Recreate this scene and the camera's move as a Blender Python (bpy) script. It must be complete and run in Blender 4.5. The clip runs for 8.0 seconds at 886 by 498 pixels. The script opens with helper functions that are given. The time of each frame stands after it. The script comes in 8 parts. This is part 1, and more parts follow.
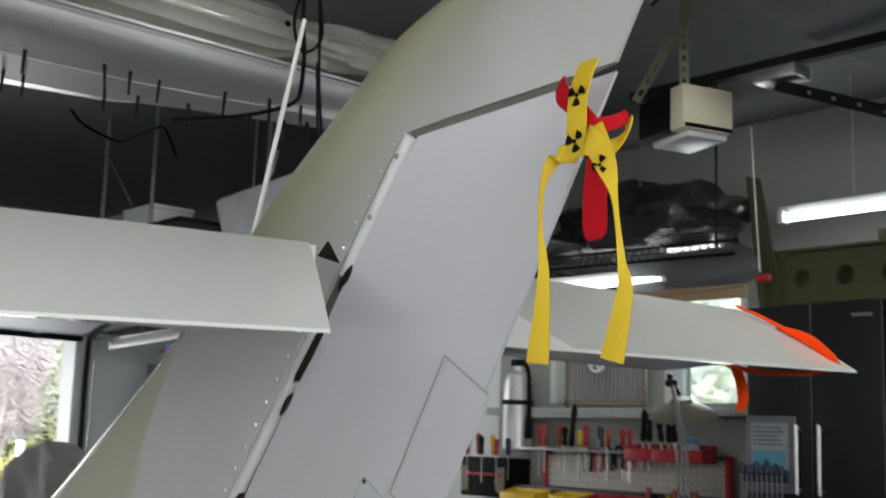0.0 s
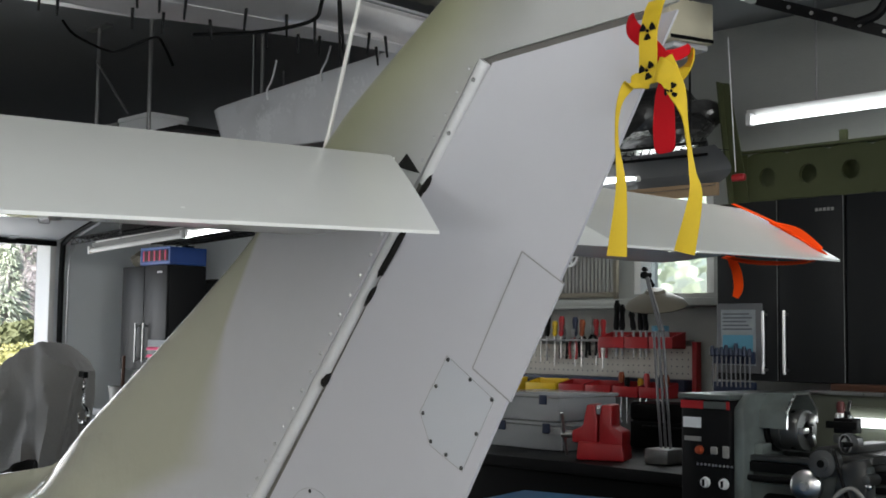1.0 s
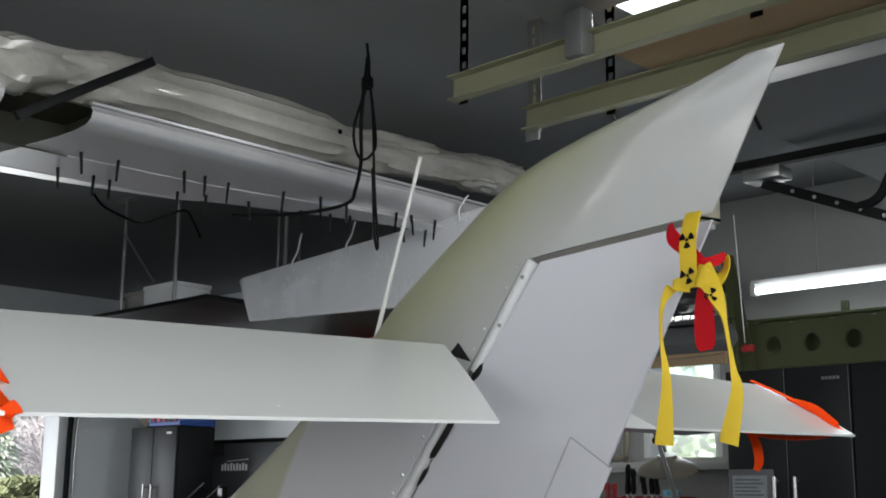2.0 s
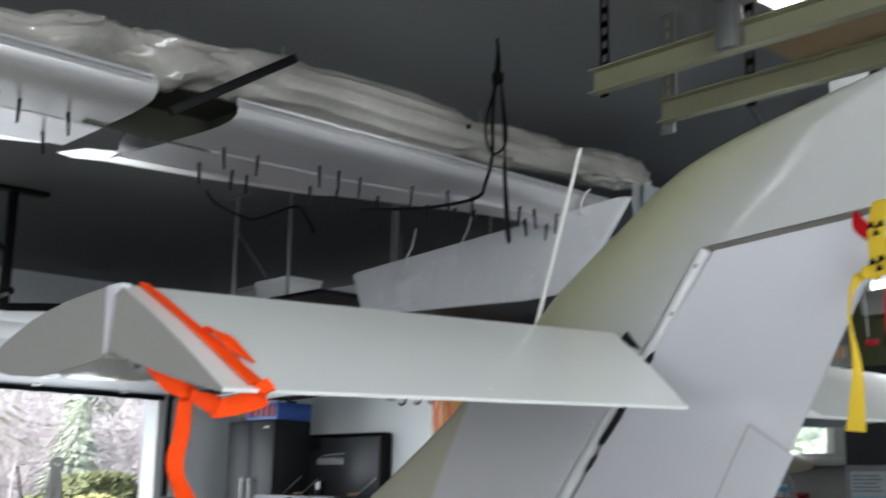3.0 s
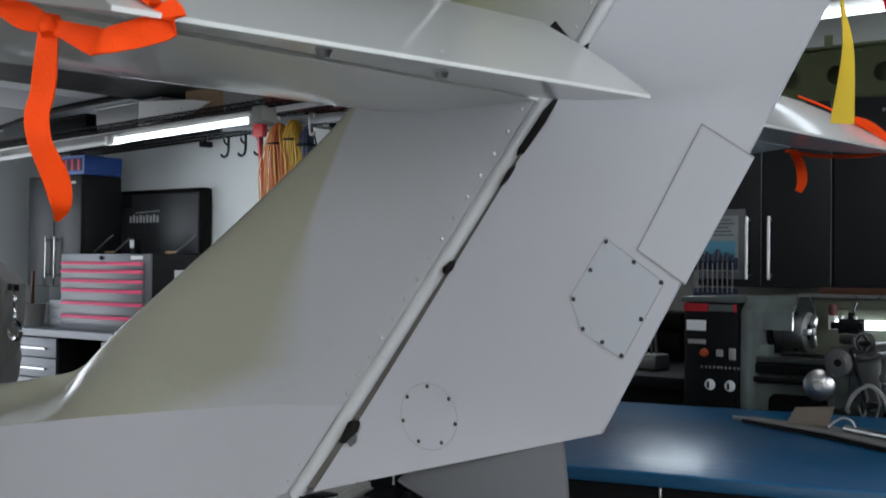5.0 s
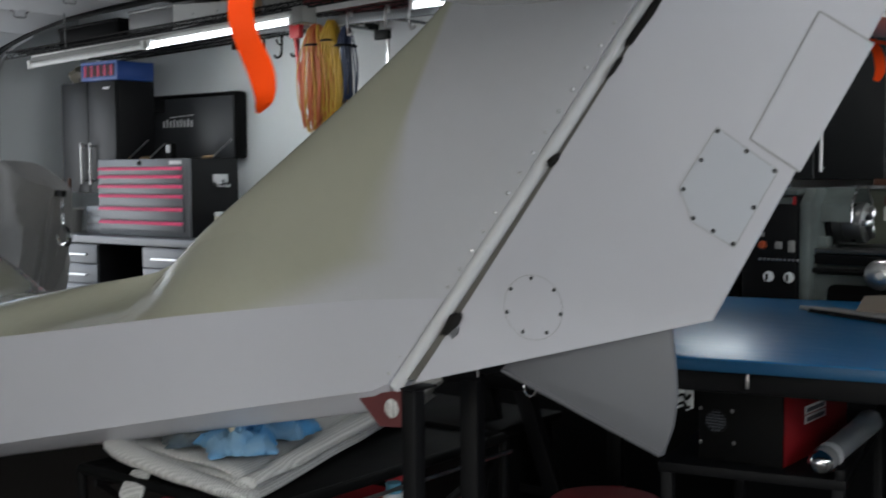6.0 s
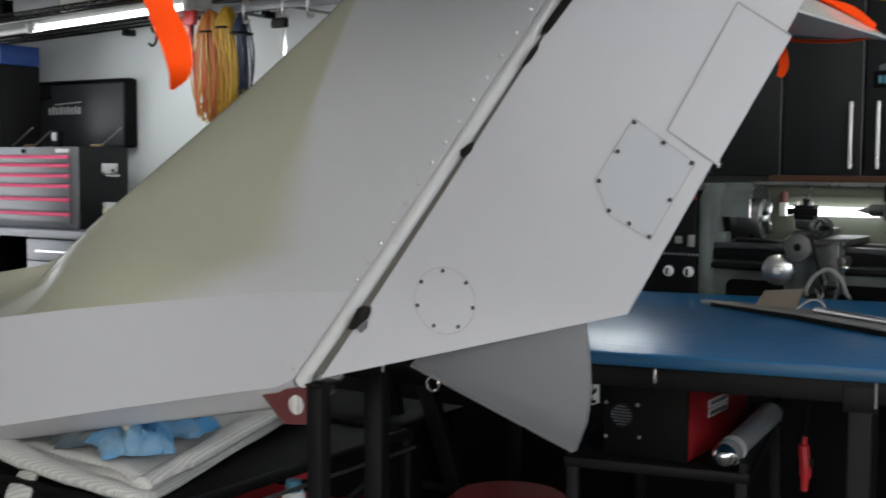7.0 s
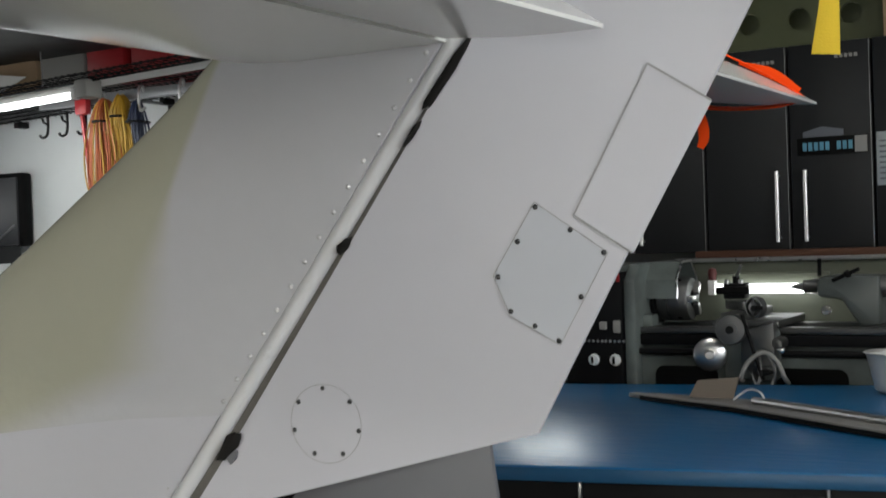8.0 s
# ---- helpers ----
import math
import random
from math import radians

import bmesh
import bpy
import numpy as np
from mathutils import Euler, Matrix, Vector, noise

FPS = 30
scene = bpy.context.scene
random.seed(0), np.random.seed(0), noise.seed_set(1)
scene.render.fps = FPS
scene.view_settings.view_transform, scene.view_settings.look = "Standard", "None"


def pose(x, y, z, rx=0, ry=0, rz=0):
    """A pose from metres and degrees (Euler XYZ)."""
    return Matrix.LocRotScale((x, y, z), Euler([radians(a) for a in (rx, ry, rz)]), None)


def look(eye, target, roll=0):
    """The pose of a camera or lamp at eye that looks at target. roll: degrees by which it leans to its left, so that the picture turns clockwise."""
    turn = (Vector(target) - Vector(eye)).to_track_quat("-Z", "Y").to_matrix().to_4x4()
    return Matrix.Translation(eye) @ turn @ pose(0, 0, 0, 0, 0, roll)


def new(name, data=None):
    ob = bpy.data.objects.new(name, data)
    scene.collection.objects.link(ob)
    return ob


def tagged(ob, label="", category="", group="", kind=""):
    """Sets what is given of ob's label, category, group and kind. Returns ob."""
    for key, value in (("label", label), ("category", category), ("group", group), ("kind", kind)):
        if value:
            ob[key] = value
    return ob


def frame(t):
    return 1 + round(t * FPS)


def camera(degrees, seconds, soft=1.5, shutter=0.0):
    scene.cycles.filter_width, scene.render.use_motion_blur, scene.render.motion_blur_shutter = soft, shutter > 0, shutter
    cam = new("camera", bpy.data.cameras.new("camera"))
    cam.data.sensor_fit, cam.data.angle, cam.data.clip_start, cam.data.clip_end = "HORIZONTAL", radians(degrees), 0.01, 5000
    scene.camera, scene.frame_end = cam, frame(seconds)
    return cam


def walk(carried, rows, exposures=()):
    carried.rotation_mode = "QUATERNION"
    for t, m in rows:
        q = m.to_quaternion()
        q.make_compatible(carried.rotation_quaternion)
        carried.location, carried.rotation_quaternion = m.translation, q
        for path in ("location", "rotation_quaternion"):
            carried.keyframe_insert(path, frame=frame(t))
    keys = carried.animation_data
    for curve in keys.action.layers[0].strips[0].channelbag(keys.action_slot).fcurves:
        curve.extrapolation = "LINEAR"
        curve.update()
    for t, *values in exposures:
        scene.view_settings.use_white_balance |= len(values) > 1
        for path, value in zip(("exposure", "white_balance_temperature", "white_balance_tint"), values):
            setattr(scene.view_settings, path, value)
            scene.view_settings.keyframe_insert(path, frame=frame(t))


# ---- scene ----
cam = camera(41.0, 8.0, 1.7, 0.3)
PATH = [
    (0, (1.117, 1.009, 1.45), (-0.369, 2.31, 1.768), 1.9),
    (0.2, (1.104, 0.918, 1.447), (-0.328, 2.289, 1.702), 1.56),
    (0.5, (1.094, 0.796, 1.44), (-0.326, 2.189, 1.645), 1.4),
    (0.7, (1.122, 0.732, 1.432), (-0.3, 2.125, 1.634), 1.49),
    (1, (1.167, 0.639, 1.421), (-0.253, 2.04, 1.572), 0.7),
    (1.2, (1.183, 0.595, 1.438), (-0.243, 1.984, 1.625), 0.07),
    (1.5, (1.211, 0.532, 1.461), (-0.199, 1.918, 1.759), 0.5),
    (1.7, (1.219, 0.49, 1.471), (-0.17, 1.884, 1.829), 0.1),
    (2.8, (1.128, 0.268, 1.445), (-0.255, 1.643, 1.889), 1.3),
    (3, (1.088, 0.247, 1.438), (-0.368, 1.558, 1.838), 1.2),
    (3.2, (1.048, 0.251, 1.427), (-0.452, 1.525, 1.779), 0.91),
    (3.5, (0.998, 0.265, 1.419), (-0.506, 1.552, 1.708), 0.6),
    (3.8, (0.921, 0.326, 1.406), (-0.561, 1.641, 1.678), -0.06),
    (4, (0.868, 0.362, 1.396), (-0.572, 1.726, 1.657), -0.1),
    (4.5, (0.743, 0.433, 1.373), (-0.579, 1.926, 1.523), 0.8),
    (4.7, (0.712, 0.425, 1.358), (-0.548, 1.975, 1.455), 0.9),
    (5.8, (0.573, 0.319, 1.326), (-0.648, 1.899, 1.221), -0.5),
    (6, (0.548, 0.277, 1.325), (-0.692, 1.84, 1.189), -0.4),
    (6.2, (0.531, 0.252, 1.322), (-0.753, 1.776, 1.153), -0.33),
    (6.5, (0.496, 0.222, 1.314), (-0.763, 1.766, 1.136), -0.4),
    (6.8, (0.487, 0.274, 1.315), (-0.67, 1.893, 1.141), 0.32),
    (7, (0.482, 0.307, 1.316), (-0.609, 1.977, 1.17), 0.3),
    (7.2, (0.467, 0.363, 1.317), (-0.574, 2.065, 1.184), 0.41),
    (7.5, (0.437, 0.452, 1.315), (-0.568, 2.178, 1.221), -1.2),
    (7.8, (0.403, 0.554, 1.328), (-0.595, 2.285, 1.283), -1.91),
    (8, (0.384, 0.618, 1.339), (-0.611, 2.352, 1.327), -1.9),
]
# the clip's own slow changes of exposure, in stops, and of white balance
EXPOSURES = [(0.0, 0.91, 6500, 10), (0.5, 0.82, 6480, 10), (1.0, 0.84, 6450, 10), (1.7, 0.87, 6350, 10), (3.0, 1.02, 6150, 10), (3.5, 1.05, 6100, 10), (4.0, 0.87, 6075, 10), (4.5, 0.72, 6050, 10), (6.0, 0.69, 6250, 10), (6.5, 0.90, 6350, 10), (7.0, 1.06, 6450, 10), (7.5, 1.10, 6550, 10), (8.0, 0.96, 6600, 10)]
walk(cam, [(t, look(eye, target, roll)) for t, eye, target, roll in PATH], EXPOSURES)

# ---- world and light ----
world = bpy.data.worlds.new("world")
scene.world = world
world.use_nodes = True
wn = world.node_tree
sky = wn.nodes.new("ShaderNodeTexSky")
sky.sky_type = "NISHITA"
sky.sun_disc = False
sky.sun_elevation, sky.sun_rotation = radians(42), radians(160)
sky.air_density, sky.dust_density = 1.0, 3.0
wn.nodes["Background"].inputs["Strength"].default_value = 0.15
wn.links.new(sky.outputs["Color"], wn.nodes["Background"].inputs["Color"])
sun = new("sun", bpy.data.lights.new("sun", "SUN"))
sun.data.energy, sun.data.angle, sun.data.color = 5.0, radians(12), (1.0, 0.96, 0.9)
sun.rotation_euler = (radians(48), 0, radians(20))


def area_lamp(name, x, y, z, rx, ry, rz, w, h, watts, colour=(0.93, 0.97, 1.0)):
    """An area lamp: daylight in an opening, the light of a lamp, or added fill."""
    lamp = bpy.data.lights.new(name, "AREA")
    lamp.shape, lamp.size, lamp.size_y, lamp.energy, lamp.color = "RECTANGLE", w, h, watts, colour
    ob = new(name, lamp)
    ob.matrix_basis = pose(x, y, z, rx, ry, rz)
    return ob


area_lamp("door_daylight", -6.95, 3.42, 1.05, 0, -90, 0, 1.9, 1.8, 14)
# added fill from the unseen east and south sides, through assumed openings
area_lamp("east_fill_light", 3.75, 0.9, 2.15, 0, 90, 0, 1.0, 3.6, 52, (0.97, 0.99, 1.0))
area_lamp("south_fill_light", 0.1, -2.55, 1.25, 90, 0, 0, 4.4, 1.0, 13.0, (0.915, 0.975, 1.0))
area_lamp("north_window_daylight", -2.03, 5.27, 1.98, -90, 0, 0, 0.34, 0.56, 2.6, (0.95, 1.0, 0.97))
# light of the square ceiling lamp over the far elevator
area_lamp("ceiling_lamp_light", -0.56, 3.02, 2.812, 0, 0, 0, 0.19, 0.19, 3.4, (1.0, 0.98, 0.93))
# light of the twin-tube battens hung over the aisle south of the tail
for x in (-0.9, 1.6):
    area_lamp("tube_light", x, -1.18, 2.675, 35, 0, 0, 2.3, 0.10, 9.0, (1.0, 0.98, 0.92))
# light of the lit half of the tube lamp over the tool chest
area_lamp("tube_light", -4.20, 4.375, 1.985, 32, 0, 0, 1.1, 0.04, 3.6, (0.96, 1.0, 0.98))

# ---- building helpers ----
BASE = {}


def thing(name, base, label, category, group="", kind=""):
    """An empty at its base that carries the parts of one thing."""
    ob = new(name)
    ob.empty_display_size = 0.05
    ob.location = base
    BASE[ob] = Vector(base)
    return tagged(ob, label, category, group, kind)


def part(name, bm, material, parent=None, label="", smooth=True, kind=""):
    """Links a bmesh, given in world places, as one mesh object under a thing or a part."""
    base = BASE.get(parent, Vector((0, 0, 0)))
    if parent is not None:
        bmesh.ops.translate(bm, verts=bm.verts, vec=-base)
    bmesh.ops.recalc_face_normals(bm, faces=bm.faces)
    for f in bm.faces:
        f.smooth = smooth
    me = bpy.data.meshes.new(name)
    bm.to_mesh(me)
    bm.free()
    if smooth:
        me.set_sharp_from_angle(angle=radians(35))
    me.materials.append(material)
    ob = new(name, me)
    ob.parent = parent
    BASE[ob] = base
    return tagged(ob, label, kind=kind)


def single(name, bm, material, label, category, group="", kind="", smooth=True):
    """A thing that is one mesh, given in world places."""
    ob = part(name, bm, material, None, "", smooth)
    return tagged(ob, label, category, group, kind)


def box(x0, x1, y0, y1, z0, z1, bevel=0.0, bm=None, seg=2):
    own = bmesh.new()
    bmesh.ops.create_cube(own, size=1)
    for v in own.verts:
        v.co = Vector((x0 + (v.co.x + 0.5) * (x1 - x0), y0 + (v.co.y + 0.5) * (y1 - y0), z0 + (v.co.z + 0.5) * (z1 - z0)))
    if bevel:
        bmesh.ops.bevel(own, geom=own.edges, offset=bevel, segments=seg, affect="EDGES", profile=0.5)
    return join(bm, own)


def join(bm, own):
    """Adds own to bm (or returns own where bm is None)."""
    if bm is None:
        return own
    me = bpy.data.meshes.new("tmp")
    own.to_mesh(me)
    own.free()
    bm.from_mesh(me)
    bpy.data.meshes.remove(me)
    return bm


def moved(bm, m):
    bmesh.ops.transform(bm, matrix=m, verts=bm.verts)
    return bm


def rod(a, b, r, r2=None, seg=14, bm=None, cap=True):
    """A round bar from a to b."""
    a, b = Vector(a), Vector(b)
    own = bmesh.new()
    d = b - a
    bmesh.ops.create_cone(own, cap_ends=cap, segments=seg, radius1=r, radius2=r if r2 is None else r2, depth=d.length)
    moved(own, Matrix.Translation((a + b) / 2) @ d.to_track_quat("Z", "Y").to_matrix().to_4x4())
    return join(bm, own)


def bar(a, b, w, h, up=(0, 0, 1), bevel=0.0, bm=None):
    """A square bar from a to b."""
    a, b = Vector(a), Vector(b)
    d = (b - a)
    x = d.normalized()
    y = Vector(up).cross(x).normalized()
    z = x.cross(y)
    own = box(-d.length / 2, d.length / 2, -w / 2, w / 2, -h / 2, h / 2, bevel)
    m = Matrix((x, y, z)).transposed().to_4x4()
    m.translation = (a + b) / 2
    return join(bm, moved(own, m))


def hose(points, r, seg=8, bm=None, closed=False, steps=6):
    """A round tube along a smooth line through the points."""
    pts = smooth_line(points, steps, closed)
    own = bmesh.new()
    rings = []
    n = len(pts)
    side = None
    for i, p in enumerate(pts):
        t = (pts[(i + 1) % n] - pts[i - 1]) if closed else (pts[min(i + 1, n - 1)] - pts[max(i - 1, 0)])
        t.normalize()
        if side is None:
            side = t.orthogonal().normalized()
        side = (side - t * side.dot(t)).normalized()
        other = t.cross(side)
        rr = r[min(i * len(r) // n, len(r) - 1)] if isinstance(r, (list, tuple)) else r
        rings.append([own.verts.new(p + (side * math.cos(k * 2 * math.pi / seg) + other * math.sin(k * 2 * math.pi / seg)) * rr) for k in range(seg)])
    for i in range(n if closed else n - 1):
        a, b = rings[i], rings[(i + 1) % n]
        for k in range(seg):
            own.faces.new((a[k], a[(k + 1) % seg], b[(k + 1) % seg], b[k]))
    if not closed:
        own.faces.new(rings[0][::-1])
        own.faces.new(rings[-1])
    return join(bm, own)


def smooth_line(points, steps=6, closed=False):
    p = [Vector(q) for q in points]
    n = len(p)
    out = []
    for i in range(n if closed else n - 1):
        a = p[i - 1] if (i or closed) else p[0]
        b, c = p[i], p[(i + 1) % n]
        d = p[(i + 2) % n] if (i + 2 < n or closed) else p[-1]
        for k in range(steps):
            t = k / steps
            out.append(0.5 * ((2 * b) + (c - a) * t + (2 * a - 5 * b + 4 * c - d) * t * t + (3 * b - a - 3 * c + d) * t ** 3))
    if not closed:
        out.append(p[-1])
    return out


def slab(poly, axis, a, b, bevel=0.0, bm=None):
    """A plate with the outline poly (pairs), from a to b along the axis: x gives (y, z), y gives (x, z), z gives (x, y)."""
    own = bmesh.new()
    at = {"x": lambda p, q: (q, p[0], p[1]), "y": lambda p, q: (p[0], q, p[1]), "z": lambda p, q: (p[0], p[1], q)}[axis]
    lo = [own.verts.new(at(p, a)) for p in poly]
    hi = [own.verts.new(at(p, b)) for p in poly]
    own.faces.new(lo)
    own.faces.new(hi[::-1])
    n = len(poly)
    for i in range(n):
        own.faces.new((lo[i], lo[(i + 1) % n], hi[(i + 1) % n], hi[i]))
    bmesh.ops.recalc_face_normals(own, faces=own.faces)
    if bevel:
        bmesh.ops.bevel(own, geom=own.edges, offset=bevel, segments=2, affect="EDGES", profile=0.5)
    return join(bm, own)


def turned(profile, m, seg=28, bm=None, closed=True):
    """A turned form: profile pairs (radius, height) about the local z axis, set at the pose m."""
    own = bmesh.new()
    rings = []
    for r, h in profile:
        if r < 1e-6:
            rings.append([own.verts.new((0, 0, h))])
        else:
            rings.append([own.verts.new((r * math.cos(2 * math.pi * k / seg), r * math.sin(2 * math.pi * k / seg), h)) for k in range(seg)])
    for a, b in zip(rings, rings[1:]):
        for k in range(seg):
            q = (k + 1) % seg
            if len(a) == 1 and len(b) > 1:
                own.faces.new((a[0], b[q], b[k]))
            elif len(b) == 1 and len(a) > 1:
                own.faces.new((a[k], a[q], b[0]))
            elif len(a) > 1:
                own.faces.new((a[k], a[q], b[q], b[k]))
    if closed:
        if len(rings[0]) > 1:
            own.faces.new(rings[0][::-1])
        if len(rings[-1]) > 1:
            own.faces.new(rings[-1])
    return join(bm, moved(own, m))


def grid(rows, bm=None, close_u=False):
    """A sheet of quads through rows of points."""
    own = bmesh.new()
    vs = [[own.verts.new(p) for p in row] for row in rows]
    for a, b in zip(vs, vs[1:]):
        n = len(a)
        for k in range(n if close_u else n - 1):
            q = (k + 1) % n
            own.faces.new((a[k], a[q], b[q], b[k]))
    return join(bm, own)


def perforated(a, b, wide, hole, n, side, thick=0.003):
    """A flat strap from a to b with n punched holes."""
    a, b, side = Vector(a), Vector(b), Vector(side)
    d = (b - a).normalized()
    side = (side - d * side.dot(d)).normalized()
    own = bmesh.new()
    vs = [[own.verts.new(a + (b - a) * (k / (2 * n)) + side * o) for o in (-wide / 2, -hole / 2, hole / 2, wide / 2)] for k in range(2 * n + 1)]
    for k in range(2 * n):
        for q in range(3):
            if q != 1 or k % 2 == 0:
                own.faces.new((vs[k][q], vs[k][q + 1], vs[k + 1][q + 1], vs[k + 1][q]))
    bmesh.ops.solidify(own, geom=own.faces[:], thickness=thick)
    return own


def ribbon(points, widths, wide, thick=0.0012, steps=7, bm=None):
    """A cloth strip along a smooth line; wide gives its cross direction point by point."""
    pts = smooth_line(points, steps)
    n = len(pts)
    dirs = smooth_line(wide, steps)
    ws = smooth_line([(w, 0, 0) for w in widths], steps)
    rows_a, rows_b = [], []
    for i, p in enumerate(pts):
        t = (pts[min(i + 1, n - 1)] - pts[max(i - 1, 0)]).normalized()
        d = dirs[i]
        d = (d - t * d.dot(t)).normalized()
        nrm = t.cross(d)
        w = ws[i].x / 2
        rows_a.append([p + d * (w * s) + nrm * (thick + 0.06 * w * (1 - s * s)) for s in (-1, -0.5, 0, 0.5, 1)])
        rows_b.append([p + d * (w * s) + nrm * (0.06 * w * (1 - s * s) - thick) for s in (1, 0.5, 0, -0.5, -1)])
    return grid([a + b for a, b in zip(rows_a, rows_b)], bm, close_u=True)


def line_at(table, v):
    """A value read off a table of pairs, straight between them."""
    if v <= table[0][0]:
        return table[0][1]
    for (a, p), (b, q) in zip(table, table[1:]):
        if v <= b:
            return p + (q - p) * (v - a) / (b - a)
    return table[-1][1]


# ---- materials ----
def material(name, colour, rough=0.5, metal=0.0, var=0.08, scale=6.0, bump=0.0, bump_scale=60.0, fine=0.0, spec=0.5, coat=0.0, second=None, mix_scale=2.0, per_piece=0.0, stretch=(1, 1, 1), rough_var=0.1, clear=0.0, glow=0.0):
    """A painted, cast, woven or bare surface: base colour broken at two scales, uneven gloss and fine relief."""
    mat = bpy.data.materials.new(name)
    mat.use_nodes = True
    nt = mat.node_tree
    bsdf = nt.nodes["Principled BSDF"]
    coord = nt.nodes.new("ShaderNodeTexCoord")
    mapping = nt.nodes.new("ShaderNodeMapping")
    mapping.inputs["Scale"].default_value = stretch
    nt.links.new(coord.outputs["Object"], mapping.inputs["Vector"])

    def noise_node(s, detail=4.0):
        n = nt.nodes.new("ShaderNodeTexNoise")
        n.inputs["Scale"].default_value, n.inputs["Detail"].default_value = s, detail
        nt.links.new(mapping.outputs["Vector"], n.inputs["Vector"])
        return n.outputs["Fac"]

    def math_node(op, a, b):
        n = nt.nodes.new("ShaderNodeMath")
        n.operation = op
        for k, v in enumerate((a, b)):
            if isinstance(v, (int, float)):
                n.inputs[k].default_value = v
            else:
                nt.links.new(v, n.inputs[k])
        return n.outputs[0]

    big = noise_node(scale)
    small = noise_node(scale * 11.0, 3.0)
    fac = math_node("ADD", math_node("MULTIPLY", big, 0.65), math_node("MULTIPLY", small, 0.35))
    value = math_node("ADD", math_node("MULTIPLY", math_node("SUBTRACT", fac, 0.5), 2.2 * var), 1.0)
    if per_piece:
        info = nt.nodes.new("ShaderNodeObjectInfo")
        value = math_node("MULTIPLY", value, math_node("ADD", math_node("MULTIPLY", info.outputs["Random"], 2 * per_piece), 1.0 - per_piece))
    base = nt.nodes.new("ShaderNodeMix")
    base.data_type = "RGBA"
    base.inputs["A"].default_value = (*colour, 1)
    base.inputs["B"].default_value = (*(second or colour), 1)
    if second:
        ramp = nt.nodes.new("ShaderNodeMapRange")
        ramp.inputs["From Min"].default_value, ramp.inputs["From Max"].default_value = 0.42, 0.62
        nt.links.new(noise_node(mix_scale, 6.0), ramp.inputs["Value"])
        nt.links.new(ramp.outputs["Result"], base.inputs["Factor"])
    else:
        base.inputs["Factor"].default_value = 0.0
    scaled = nt.nodes.new("ShaderNodeVectorMath")
    scaled.operation = "SCALE"
    nt.links.new(base.outputs["Result"], scaled.inputs["Vector"])
    nt.links.new(value, scaled.inputs["Scale"])
    nt.links.new(scaled.outputs["Vector"], bsdf.inputs["Base Color"])
    r = math_node("ADD", math_node("MULTIPLY", math_node("SUBTRACT", fac, 0.5), 2 * rough_var), rough)
    nt.links.new(r, bsdf.inputs["Roughness"])
    bsdf.inputs["Metallic"].default_value = metal
    bsdf.inputs["Specular IOR Level"].default_value = spec
    bsdf.inputs["Coat Weight"].default_value = coat
    bsdf.inputs["Coat Roughness"].default_value = 0.09
    if clear:
        bsdf.inputs["Transmission Weight"].default_value = clear
        bsdf.inputs["IOR"].default_value = 1.3
    if glow:
        bsdf.inputs["Emission Color"].default_value = (*colour, 1)
        bsdf.inputs["Emission Strength"].default_value = glow
    if bump:
        b = nt.nodes.new("ShaderNodeBump")
        b.inputs["Strength"].default_value, b.inputs["Distance"].default_value = 1.0, bump
        nt.links.new(noise_node(bump_scale, 5.0), b.inputs["Height"])
        nt.links.new(b.outputs["Normal"], bsdf.inputs["Normal"])
    return mat


M = {}
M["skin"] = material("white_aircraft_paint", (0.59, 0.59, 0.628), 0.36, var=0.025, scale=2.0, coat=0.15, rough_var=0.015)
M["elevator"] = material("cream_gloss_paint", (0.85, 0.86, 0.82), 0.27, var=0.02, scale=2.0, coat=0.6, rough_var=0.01)


